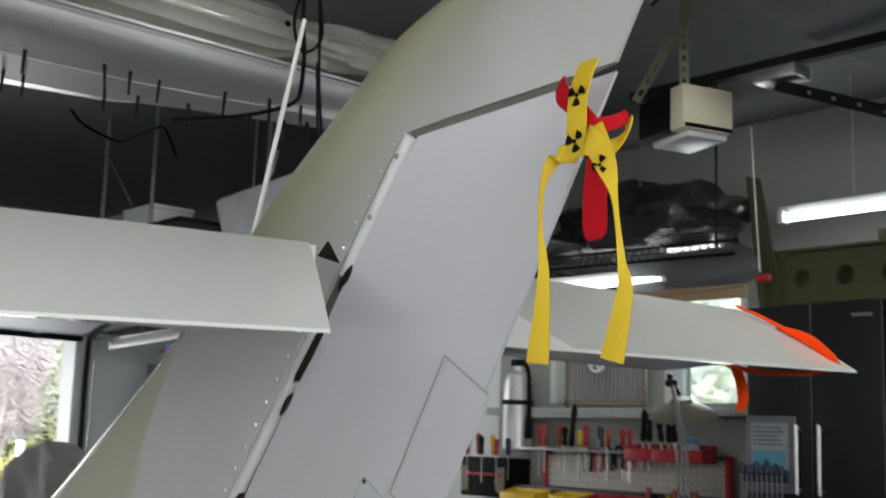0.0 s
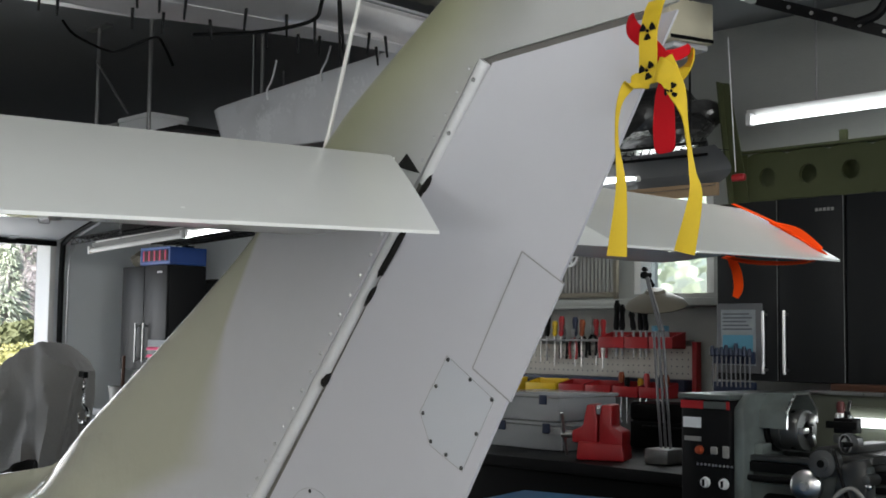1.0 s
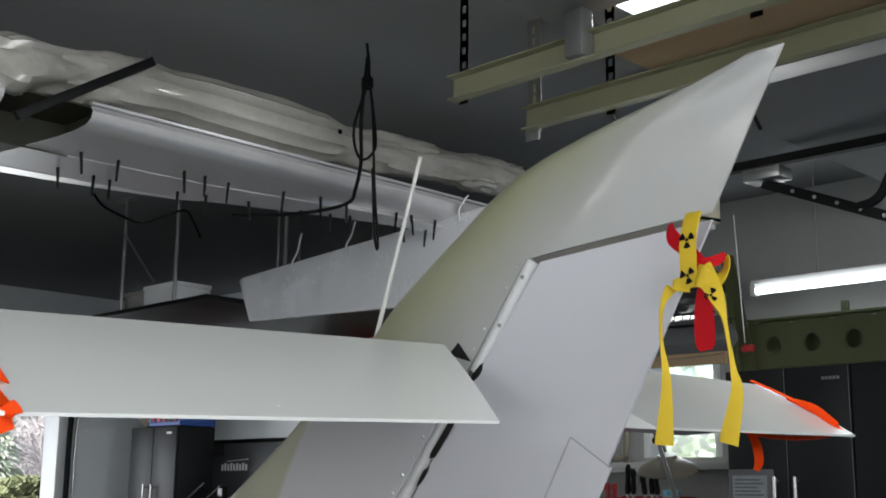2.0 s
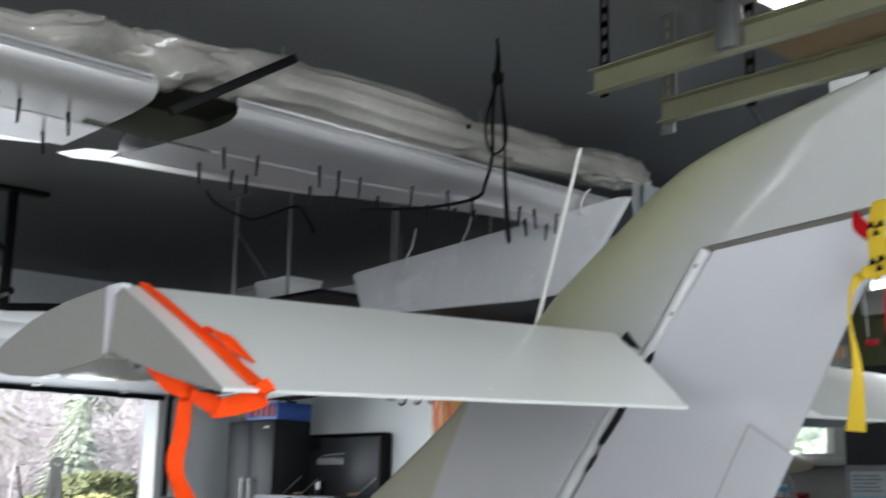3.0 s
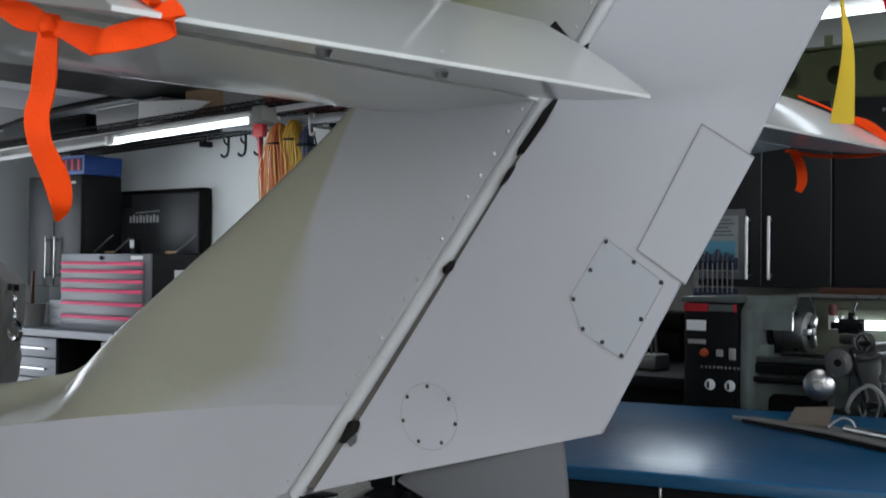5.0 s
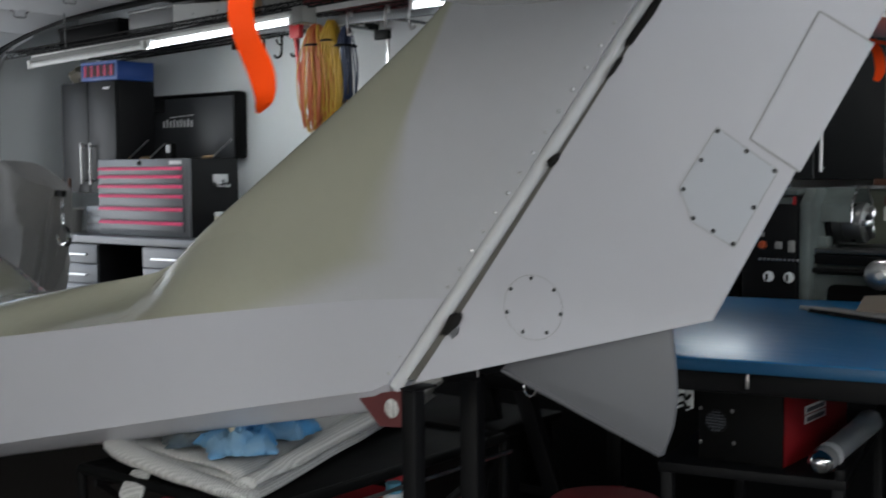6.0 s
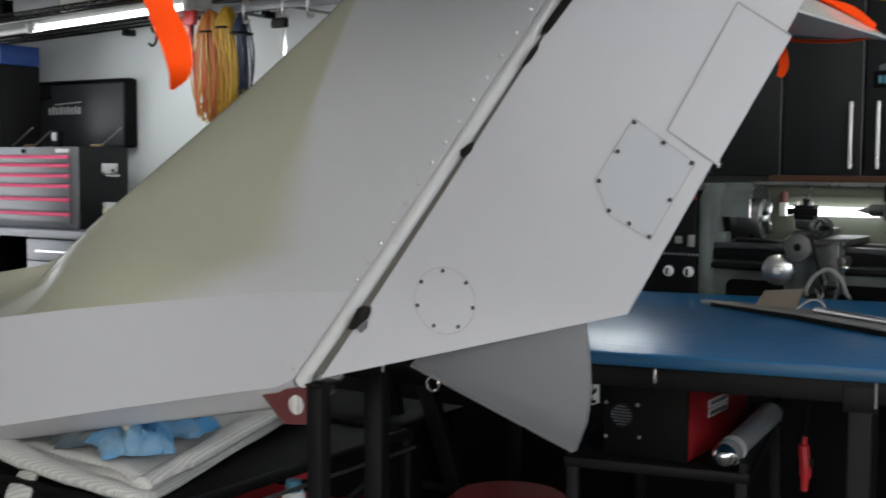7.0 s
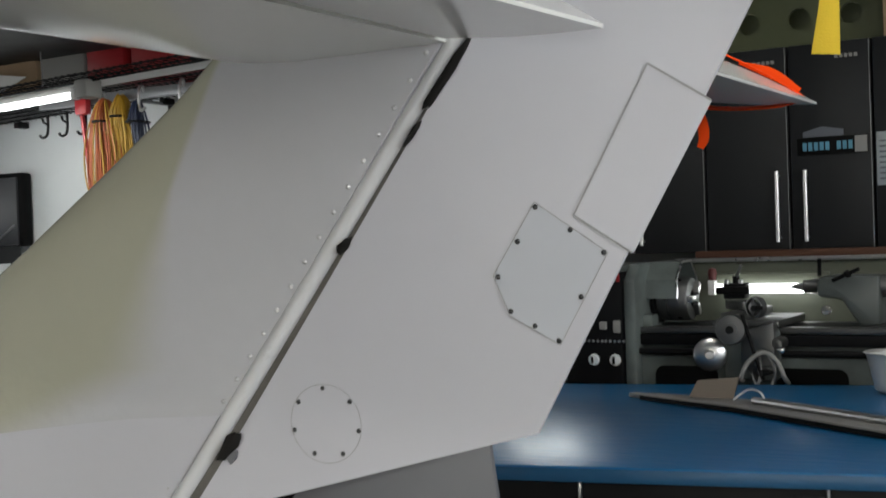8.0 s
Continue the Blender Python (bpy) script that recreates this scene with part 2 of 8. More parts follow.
def feathered(name, a, b, along, start, end, rough=0.32, cloudy=0.10, widen=0.0, coat=0.3, ripple=0.0):
    """Bare glassfibre that a coat of paint fades into; along = (kx, kz, c) gives the distance behind the leading edge in metres; widen: how much broader, per metre, the fade grows towards the deck, where start and end count its widths."""
    mat = material(name, a, rough, var=0.05, scale=3.0, coat=coat, rough_var=0.02, bump=ripple, bump_scale=9.0)
    nt = mat.node_tree
    mix = next(n for n in nt.nodes if n.bl_idname == "ShaderNodeMix")
    mix.inputs["B"].default_value = (*b, 1)
    coord = next(n for n in nt.nodes if n.bl_idname == "ShaderNodeTexCoord")
    dot = nt.nodes.new("ShaderNodeVectorMath")
    dot.operation = "DOT_PRODUCT"
    dot.inputs[1].default_value = (along[0], 0, along[1])
    nt.links.new(coord.outputs["Object"], dot.inputs[0])
    cloud = nt.nodes.new("ShaderNodeTexNoise")
    cloud.inputs["Scale"].default_value = 5.0
    nt.links.new(coord.outputs["Object"], cloud.inputs["Vector"])
    add = nt.nodes.new("ShaderNodeMath")
    add.operation = "MULTIPLY_ADD"
    add.inputs[1].default_value = cloudy
    nt.links.new(cloud.outputs["Fac"], add.inputs[0])
    nt.links.new(dot.outputs["Value"], add.inputs[2])
    ramp = nt.nodes.new("ShaderNodeMapRange")
    ramp.interpolation_type = "SMOOTHSTEP"
    ramp.inputs["From Min"].default_value, ramp.inputs["From Max"].default_value = start - along[2] + cloudy / 2, end - along[2] + cloudy / 2
    nt.links.new(add.outputs[0], ramp.inputs["Value"])
    if widen:
        ramp.inputs["From Min"].default_value, ramp.inputs["From Max"].default_value = start, end
        split = nt.nodes.new("ShaderNodeSeparateXYZ")
        nt.links.new(coord.outputs["Object"], split.inputs[0])
        below = nt.nodes.new("ShaderNodeMapRange")
        below.inputs["From Min"].default_value, below.inputs["From Max"].default_value = 0.60, -0.20
        below.inputs["To Min"].default_value, below.inputs["To Max"].default_value = 0.014, 0.014 + widen
        nt.links.new(split.outputs["Z"], below.inputs["Value"])
        shift = nt.nodes.new("ShaderNodeMath")
        shift.inputs[1].default_value = along[2] - cloudy / 2
        nt.links.new(add.outputs[0], shift.inputs[0])
        # the paint reaches further forward low on the side
        low = nt.nodes.new("ShaderNodeMapRange")
        low.inputs["From Min"].default_value, low.inputs["From Max"].default_value = 0.30, 0.10
        low.inputs["To Min"].default_value, low.inputs["To Max"].default_value = 0.0, 0.40
        nt.links.new(split.outputs["Z"], low.inputs["Value"])
        lift = nt.nodes.new("ShaderNodeMath")
        nt.links.new(shift.outputs[0], lift.inputs[0])
        nt.links.new(low.outputs["Result"], lift.inputs[1])
        widths = nt.nodes.new("ShaderNodeMath")
        widths.operation = "DIVIDE"
        nt.links.new(lift.outputs[0], widths.inputs[0])
        nt.links.new(below.outputs["Result"], widths.inputs[1])
        nt.links.new(widths.outputs[0], ramp.inputs["Value"])
    nt.links.new(ramp.outputs["Result"], mix.inputs["Factor"])
    return mat


M["fin_top"] = feathered("glassfibre_fading_to_paint", (0.35, 0.355, 0.225), (0.43, 0.435, 0.425), (1.0, -1.41, 1.020), 0.03, 0.42)
M["fin_nose"] = feathered("bare_nose_glassfibre", (0.475, 0.472, 0.37), (0.585, 0.588, 0.61), (1.0, -0.45, 0.207), -0.5, 1.1, 0.22, 0.025, 0.30)
M["deck_resin"] = feathered("rippled_deck_resin", (0.475, 0.472, 0.37), (0.585, 0.588, 0.61), (1.0, -0.45, 0.207), -0.5, 1.1, 0.22, 0.025, 0.30, 0.9, 0.006)
M["fin_nose"].node_tree.nodes["Principled BSDF"].inputs["Coat Weight"].default_value = 0.6
M["seam"] = material("dirty_seam", (0.34, 0.34, 0.34), 0.6, var=0.3, scale=9)
M["splash"] = material("olive_grey_splash_paint", (0.13, 0.14, 0.105), 0.4, var=0.15, scale=5)
M["rib"] = material("grey_rib_paint", (0.27, 0.265, 0.25), 0.5, var=0.05, scale=5)
M["panel"] = material("primed_panel", (0.56, 0.58, 0.62), 0.5, var=0.03, scale=4)
M["ventral"] = material("grey_primer_plate", (0.145, 0.148, 0.157), 0.45, var=0.05, scale=4)
M["pylon"] = material("grey_primed_tube", (0.50, 0.50, 0.505), 0.5, var=0.06, scale=9)
M["handle"] = material("worn_machine_steel", (0.15, 0.153, 0.152), 0.40, metal=0.9, var=0.15, scale=20)
M["twig"] = material("bare_twigs", (0.34, 0.32, 0.33), 0.9, var=0.3, scale=1)
M["brown_dark"] = material("dark_brown_board", (0.010, 0.007, 0.005), 0.8, var=0.2, scale=4)
M["welder_red"] = material("scuffed_red_paint", (0.30, 0.014, 0.018), 0.45, var=0.15, scale=6)
M["bolt"] = material("dark_screw", (0.06, 0.06, 0.06), 0.4, metal=0.6)
M["rivet"] = material("bare_rivet", (0.86, 0.86, 0.86), 0.25, metal=0.4)
# slot grey carries the shade that the hinge tube throws beside it
M["slot"] = material("shade_toned_slot", (0.15, 0.143, 0.13), 0.7, spec=0.2, var=0.25, scale=14, bump=0.002, bump_scale=90)
M["gap"] = material("dark_gap_grease", (0.018, 0.017, 0.016), 0.85, spec=0.12, var=0.3, scale=20, bump=0.002, bump_scale=90)
M["hinge"] = material("hinge_tube_paint", (0.70, 0.705, 0.71), 0.3, var=0.05, scale=5, coat=0.2)
M["antenna"] = material("white_rod", (0.8, 0.8, 0.76), 0.35)
# greyer wall colour, partly darkened to stand for weaker light at the bench
M["wall_toned"] = material("grey_wall_paint_toned_down", (0.37, 0.38, 0.36), 0.8, var=0.10, scale=2.5, bump=0.001, bump_scale=90)
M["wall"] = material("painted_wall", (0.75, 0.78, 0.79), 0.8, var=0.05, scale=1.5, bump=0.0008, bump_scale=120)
M["ceiling"] = material("painted_ceiling", (0.225, 0.23, 0.235), 0.9, var=0.08, scale=1.2, bump=0.001, bump_scale=90)
M["floor"] = material("concrete_floor", (0.095, 0.091, 0.082), 0.7, var=0.2, scale=1.5, bump=0.0015, bump_scale=40, second=(0.065, 0.062, 0.057), mix_scale=1.1)
M["door_panel"] = material("white_door_panel", (0.60, 0.61, 0.62), 0.55, var=0.05, scale=3)
M["trim"] = material("white_trim", (0.8, 0.8, 0.78), 0.5, var=0.04, scale=4)
M["cab"] = material("charcoal_cabinet", (0.016, 0.017, 0.018), 0.42, spec=0.28, var=0.1, scale=4, bump=0.0003, bump_scale=200)
M["cab_side"] = material("black_cabinet_side", (0.008, 0.008, 0.009), 0.5, var=0.1, spec=0.3)
M["steel"] = material("brushed_steel", (0.6, 0.6, 0.6), 0.3, metal=1.0, var=0.08)
M["chrome"] = material("chrome", (0.75, 0.75, 0.75), 0.12, metal=1.0, var=0.05)
M["alu"] = material("wing_aluminium", (0.78, 0.77, 0.77), 0.34, metal=0.62, var=0.12, scale=5, bump=0.0026, bump_scale=5, rough_var=0.05)
M["plastic_wrap"] = material("clear_wrap_over_foam", (0.36, 0.35, 0.31), 0.3, var=0.25, scale=6, bump=0.006, bump_scale=16, coat=0.8, second=(0.46, 0.445, 0.40), mix_scale=3)
M["black"] = material("black_plastic", (0.004, 0.004, 0.004), 0.55, var=0.15, spec=0.12)
M["black_steel"] = material("black_painted_steel", (0.006, 0.006, 0.0065), 0.5, var=0.2, scale=9, spec=0.16)
M["grey_steel"] = material("grey_steel", (0.3, 0.3, 0.3), 0.45, metal=0.7, var=0.1)
M["red"] = material("red_plastic", (0.34, 0.014, 0.018), 0.4, var=0.1)
M["red_web"] = material("red_webbing", (0.52, 0.003, 0.010), 0.7, var=0.1, scale=20, spec=0.2, bump=0.0006, bump_scale=500)
M["orange"] = material("orange_ribbon", (1.0, 0.075, 0.002), 0.6, spec=0.15, var=0.06, scale=20, bump=0.0008, bump_scale=400)
M["yellow"] = material("yellow_webbing", (0.72, 0.50, 0.02), 0.7, var=0.1, scale=20, bump=0.0006, bump_scale=500)
M["blue_table"] = material("blue_painted_board", (0.006, 0.15, 0.36), 0.30, spec=0.35, var=0.08, scale=2, bump=0.0026, bump_scale=9, coat=0.05, stretch=(1, 5, 1), rough_var=0.06)
M["blue"] = material("blue_plastic", (0.03, 0.09, 0.35), 0.4, var=0.1)
M["pale_blue"] = material("pale_blue_rim", (0.14, 0.22, 0.55), 0.4, var=0.1)
M["silver"] = material("silver_painted_steel", (0.62, 0.63, 0.64), 0.35, metal=0.35, var=0.06)
M["dull_tin"] = material("dull_tinned_sheet", (0.58, 0.58, 0.56), 0.42, metal=0.5, var=0.08, scale=9)
M["shade"] = material("cream_enamel_shade", (0.16, 0.145, 0.11), 0.5, var=0.08, scale=8)
M["knob_orange"] = material("dull_orange_knob", (0.35, 0.06, 0.02), 0.5, var=0.1)
M["hung_dark"] = material("dull_zinc_angle", (0.16, 0.165, 0.16), 0.45, metal=0.4, var=0.15)
M["chest"] = material("grey_tool_chest", (0.16, 0.165, 0.175), 0.38, metal=0.2, var=0.05)
M["pink"] = material("pink_drawer_trim", (0.95, 0.10, 0.24), 0.35, var=0.05)
M["lining"] = material("dark_grey_lid_lining", (0.05, 0.052, 0.057), 0.4, var=0.08, scale=5)
M["rib_shaded"] = material("shaded_olive_rib", (0.03, 0.032, 0.018), 0.6, var=0.2, scale=6)
M["olive"] = material("olive_primer", (0.065, 0.075, 0.03), 0.5, var=0.15, scale=5)
M["lathe_pale"] = material("pale_machine_paint", (0.145, 0.17, 0.16), 0.4, var=0.12, scale=6, second=(0.105, 0.12, 0.113), mix_scale=9)
M["lathe"] = material("lathe_grey_paint", (0.08, 0.092, 0.087), 0.4, var=0.1, scale=6)
M["tube"] = material("lit_tube", (0.93, 0.98, 1.0), 0.3, glow=2.6)
M["fixture"] = material("white_enamel", (0.75, 0.75, 0.73), 0.4, var=0.04)
M["cloth"] = material("grey_cotton_cover", (0.36, 0.355, 0.347), 0.9, var=0.12, scale=4, bump=0.003, bump_scale=60)
M["wood"] = material("plywood", (0.36, 0.25, 0.14), 0.6, var=0.2, scale=4, stretch=(1, 8, 8))
M["grey_card"] = material("greyed_card", (0.20, 0.165, 0.13), 0.8, var=0.1)
M["blue_edge"] = material("blue_board_edge", (0.006, 0.075, 0.17), 0.4, var=0.15, scale=8)
M["card"] = material("cardboard", (0.36, 0.25, 0.15), 0.8, var=0.1)
M["white_board"] = material("white_foam_board", (0.70, 0.71, 0.74), 0.26, var=0.04, bump=0.0005, bump_scale=3, coat=0.6)

M["white_plastic"] = material("white_plastic", (0.75, 0.76, 0.77), 0.4, var=0.04)
M["beige_plastic"] = material("beige_plastic", (0.60, 0.56, 0.42), 0.45, var=0.06)
M["yellow_plastic"] = material("yellow_plastic", (0.75, 0.50, 0.02), 0.4, var=0.08)
M["strap"] = material("galvanised_strap", (0.27, 0.265, 0.17), 0.4, metal=0.2, var=0.15)
M["peg"] = material("pegboard", (0.62, 0.60, 0.55), 0.6, var=0.05)
M["dark_blue"] = material("dark_blue_plastic", (0.015, 0.025, 0.06), 0.45, var=0.1)
M["khaki"] = material("khaki_cloth", (0.20, 0.18, 0.14), 0.9, var=0.15, bump=0.002, bump_scale=90)
M["clear"] = material("clear_tub", (0.75, 0.78, 0.80), 0.2, var=0.05, clear=0.55)
M["wallet"] = material("sheet_in_film", (0.33, 0.36, 0.37), 0.3, var=0.15, scale=12, second=(0.24, 0.27, 0.29), mix_scale=9)
M["paper"] = material("printed_paper", (0.72, 0.74, 0.75), 0.7, var=0.05)
M["ink"] = material("grey_ink", (0.12, 0.13, 0.15), 0.7)
M["sign_blue"] = material("sign_blue", (0.10, 0.30, 0.42), 0.5)
M["silver_print"] = material("silver_print", (0.62, 0.62, 0.63), 0.4)


def woven(mat, period, depth):
    """Lays an open weave of the given period, in metres, over a cloth material."""
    nt = mat.node_tree
    bsdf = nt.nodes["Principled BSDF"]
    coord = next(n for n in nt.nodes if n.bl_idname == "ShaderNodeTexCoord")
    split = nt.nodes.new("ShaderNodeSeparateXYZ")
    nt.links.new(coord.outputs["Object"], split.inputs[0])
    waves = []
    for a, b in ((0.95, 0.3), (-0.3, 0.95)):
        terms = []
        for axis, k in (("X", a), ("Y", b)):
            n = nt.nodes.new("ShaderNodeMath")
            n.operation = "MULTIPLY"
            n.inputs[1].default_value = k * 2 * math.pi / period
            nt.links.new(split.outputs[axis], n.inputs[0])
            terms.append(n)
        add = nt.nodes.new("ShaderNodeMath")
        nt.links.new(terms[0].outputs[0], add.inputs[0])
        nt.links.new(terms[1].outputs[0], add.inputs[1])
        wave = nt.nodes.new("ShaderNodeMath")
        wave.operation = "SINE"
        nt.links.new(add.outputs[0], wave.inputs[0])
        waves.append(wave)
    top = nt.nodes.new("ShaderNodeMath")
    top.operation = "MAXIMUM"
    nt.links.new(waves[0].outputs[0], top.inputs[0])
    nt.links.new(waves[1].outputs[0], top.inputs[1])
    ramp = nt.nodes.new("ShaderNodeMapRange")
    ramp.inputs["From Min"].default_value, ramp.inputs["From Max"].default_value = -0.3, 0.6
    ramp.inputs["To Min"].default_value, ramp.inputs["To Max"].default_value = 1 - depth, 1.0
    nt.links.new(top.outputs[0], ramp.inputs["Value"])
    old = bsdf.inputs["Base Color"].links[0].from_socket
    mul = nt.nodes.new("ShaderNodeVectorMath")
    mul.operation = "SCALE"
    nt.links.new(old, mul.inputs["Vector"])
    nt.links.new(ramp.outputs["Result"], mul.inputs["Scale"])
    nt.links.new(mul.outputs["Vector"], bsdf.inputs["Base Color"])
    return mat


M["mesh_sheet"] = material("woven_mesh_sheet", (0.66, 0.655, 0.625), 0.8, var=0.15, scale=9, bump=0.004, bump_scale=150)
woven(M["mesh_sheet"], 0.009, 0.38)
M["glove"] = material("blue_glove", (0.07, 0.27, 0.54), 0.8, second=(0.17, 0.30, 0.42), mix_scale=6, var=0.2, scale=12, bump=0.004, bump_scale=40)
M["glove_dark"] = material("dark_grey_blue_glove", (0.035, 0.07, 0.10), 0.85, second=(0.09, 0.10, 0.10), mix_scale=7, var=0.2, scale=12, bump=0.004, bump_scale=40)
M["glove_palm"] = material("worn_leather", (0.50, 0.45, 0.33), 0.8, var=0.2, scale=12)
M["red_cloth"] = material("red_nylon_cloth", (0.30, 0.012, 0.018), 0.7, var=0.15, bump=0.003, bump_scale=30)
M["maroon"] = material("maroon_painted_plate", (0.12, 0.03, 0.03), 0.5, var=0.15)
M["tote"] = material("blue_grey_tote", (0.03, 0.045, 0.06), 0.5, var=0.15)
M["cord_orange"] = material("orange_cord", (0.30, 0.065, 0.015), 0.5, var=0.15)
M["cord_yellow"] = material("yellow_cord", (0.36, 0.21, 0.015), 0.5, var=0.15)
M["dark_wrap"] = material("dark_plastic_wrap", (0.035, 0.035, 0.035), 0.25, var=0.3, scale=5, bump=0.02, bump_scale=10, coat=0.5)
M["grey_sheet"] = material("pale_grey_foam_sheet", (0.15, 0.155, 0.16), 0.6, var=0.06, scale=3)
M["hedge"] = material("hedge_leaves", (0.44, 0.43, 0.19), 0.7, var=0.3, scale=2, second=(0.36, 0.37, 0.15), mix_scale=1.5)
M["bush"] = material("bush_leaves", (0.13, 0.15, 0.07), 0.7, var=0.3, scale=2)
M["conifer"] = material("conifer_needles", (0.27, 0.31, 0.25), 0.7, var=0.3, scale=2)
M["bark"] = material("pale_bark", (0.40, 0.37, 0.37), 0.9, var=0.25, scale=4, bump=0.01, bump_scale=20)
M["far_brush"] = material("bare_brush", (0.50, 0.49, 0.51), 0.9, var=0.3, scale=0.8, second=(0.56, 0.55, 0.55), mix_scale=0.5)
# leaf green whitened in the colour itself, to look overexposed outdoors
M["whitened_bush"] = material("whitened_bush_leaves", (0.55, 0.62, 0.50), 0.7, var=0.25, scale=2)
M["ground"] = material("pale_spring_ground", (0.30, 0.28, 0.24), 0.9, var=0.2, scale=0.3, second=(0.5, 0.5, 0.48), mix_scale=0.15)
M["glass"] = material("window_glass", (0.9, 0.95, 0.93), 0.05, clear=1.0)
M["wood_dark"] = material("dark_timber", (0.08, 0.03, 0.014), 0.6, var=0.2, stretch=(8, 1, 1))

# ---- setting ----
WALL_Y, DOOR_X, EAST_X, SOUTH_Y, TOP = 5.3, -6.7, 3.6, -2.4, 2.85


def holed_wall(along, span, z0, z1, holes):
    """Rectangles (a0, a1, b0, b1) that fill a wall but for its openings."""
    cuts = sorted({span[0], span[1], *[h[0] for h in holes], *[h[1] for h in holes]})
    out = []
    for a, b in zip(cuts, cuts[1:]):
        inside = sorted([(h[2], h[3]) for h in holes if h[0] <= a and h[1] >= b])
        z = z0
        for lo, hi in inside:
            if lo > z:
                out.append((a, b, z, lo))
            z = hi
        if z < z1:
            out.append((a, b, z, z1))
    return out


bm = bmesh.new()
box(DOOR_X - 0.2, -3.30, WALL_Y, WALL_Y + 0.2, 0, TOP, bm=bm)
single("wall_north", bm, M["wall"], "pale painted garage wall behind the tool chest", "wall", kind="structure", smooth=False)
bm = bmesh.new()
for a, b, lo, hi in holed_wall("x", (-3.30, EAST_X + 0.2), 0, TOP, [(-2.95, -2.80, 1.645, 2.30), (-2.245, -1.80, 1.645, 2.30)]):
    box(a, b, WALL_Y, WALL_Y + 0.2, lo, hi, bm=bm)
single("wall_north_bench", bm, M["wall_toned"], "grey wall behind the bench and cabinets, toned down for weaker light", "wall", kind="structure", smooth=False)
bm = bmesh.new()
for a, b, lo, hi in holed_wall("y", (SOUTH_Y, WALL_Y), 0, TOP, [(2.45, 4.515, 0.0, 2.05)]):
    box(DOOR_X - 0.2, DOOR_X, a, b, lo, hi, bm=bm)
single("wall_west", bm, M["wall"], "pale painted wall round the open garage door", "wall", kind="structure", smooth=False)
# closing walls out of view; their openings are added to let fill light in
bm = bmesh.new()
for a, b, lo, hi in holed_wall("x", (DOOR_X - 0.2, EAST_X + 0.2), 0, TOP, [(-2.1, 2.3, 0.75, 1.75)]):
    box(a, b, SOUTH_Y - 0.2, SOUTH_Y, lo, hi, bm=bm)
single("wall_south", bm, M["wall"], "unseen closing wall with a long opening added for light", "wall", kind="structure", smooth=False)
bm = bmesh.new()
for a, b, lo, hi in holed_wall("y", (SOUTH_Y, WALL_Y), 0, TOP, [(-0.9, 2.7, 1.65, 2.65)]):
    box(EAST_X, EAST_X + 0.2, a, b, lo, hi, bm=bm)
single("wall_east", bm, M["wall"], "unseen closing wall with a wide opening added for light", "wall", kind="structure", smooth=False)
single("ceiling", box(DOOR_X - 0.2, EAST_X + 0.2, SOUTH_Y - 0.2, WALL_Y + 0.2, TOP, TOP + 0.15), M["ceiling"], "grey painted garage ceiling", "ceiling", kind="structure", smooth=False)
single("floor", box(DOOR_X - 0.2, EAST_X + 0.2, SOUTH_Y - 0.2, WALL_Y + 0.2, -0.12, 0.0), M["floor"], "worn concrete garage floor", "floor", kind="structure", smooth=False)
single("ground", box(-600, 600, -600, 600, -0.6, -0.16), M["ground"], "pale spring ground round the garage", "ground", kind="structure", smooth=False)
# white jamb trim, steel track and conduit beside the garage door
single("door_jamb_trim", box(DOOR_X - 0.19, DOOR_X + 0.018, 4.509, 4.552, 0, 2.048, 0.003), M["trim"], "white board beside the garage door", "trim", kind="structure")
single("header_trim", box(DOOR_X, DOOR_X + 0.02, 2.4, 4.555, 2.052, 2.075, 0.002), M["black"], "dark weather strip over the garage door", "trim", kind="structure")
# north window: frame, sill and pane
win = thing("window_1", (-2.02, 5.35, 1.645), "white framed two-light garage window with clear glass", "window", kind="structure")
part("window_frame", box(-2.245, -2.205, 5.30, 5.42, 1.645, 2.30, 0.004), M["trim"], win)
part("window_frame", box(-1.84, -1.80, 5.30, 5.42, 1.645, 2.30, 0.004), M["trim"], win)
part("window_frame", box(-2.205, -1.84, 5.30, 5.42, 2.26, 2.30, 0.004), M["trim"], win)
part("window_frame", box(-2.95, -2.915, 5.30, 5.42, 1.645, 2.30, 0.004), M["trim"], win)
part("window_frame", box(-2.825, -2.80, 5.30, 5.42, 1.645, 2.30, 0.004), M["trim"], win)
part("window_frame", box(-2.915, -2.825, 5.30, 5.42, 2.26, 2.30, 0.004), M["trim"], win)
part("window_sill", box(-3.295, -1.62, 5.20, 5.298, 1.585, 1.620, 0.004), M["wall_toned"], win)
side = part("pane", box(-2.913, -2.827, 5.38, 5.384, 1.645, 2.258), M["glass"], win, smooth=False)
side.visible_shadow = False
pane = part("pane", box(-2.203, -1.842, 5.38, 5.384, 1.645, 2.258), M["glass"], win, smooth=False)
pane.visible_shadow = False

# ---- the aircraft tail ----
CENTRE, STAB_C = 2.155, 2.18
LE = [(1.02, -1.90), (1.076, -1.816), (1.186, -1.666), (1.359, -1.378), (1.488, -1.17), (1.6, -0.999), (1.664, -0.918), (1.795, -0.728), (1.865, -0.648), (1.93, -0.553), (1.993, -0.457), (2.043, -0.384),
      (2.079, -0.321), (2.105, -0.252), (2.132, -0.144), (2.156, -0.015), (2.18, 0.123), (2.201, 0.222), (2.2135, 0.290)]
TE = [(1.060, -0.350), (2.2135, 0.290)]
HINGE = [(0.871, -1.038), (1.062, -0.882), (1.562, -0.492), (1.66, -0.416), (1.91, -0.236)]


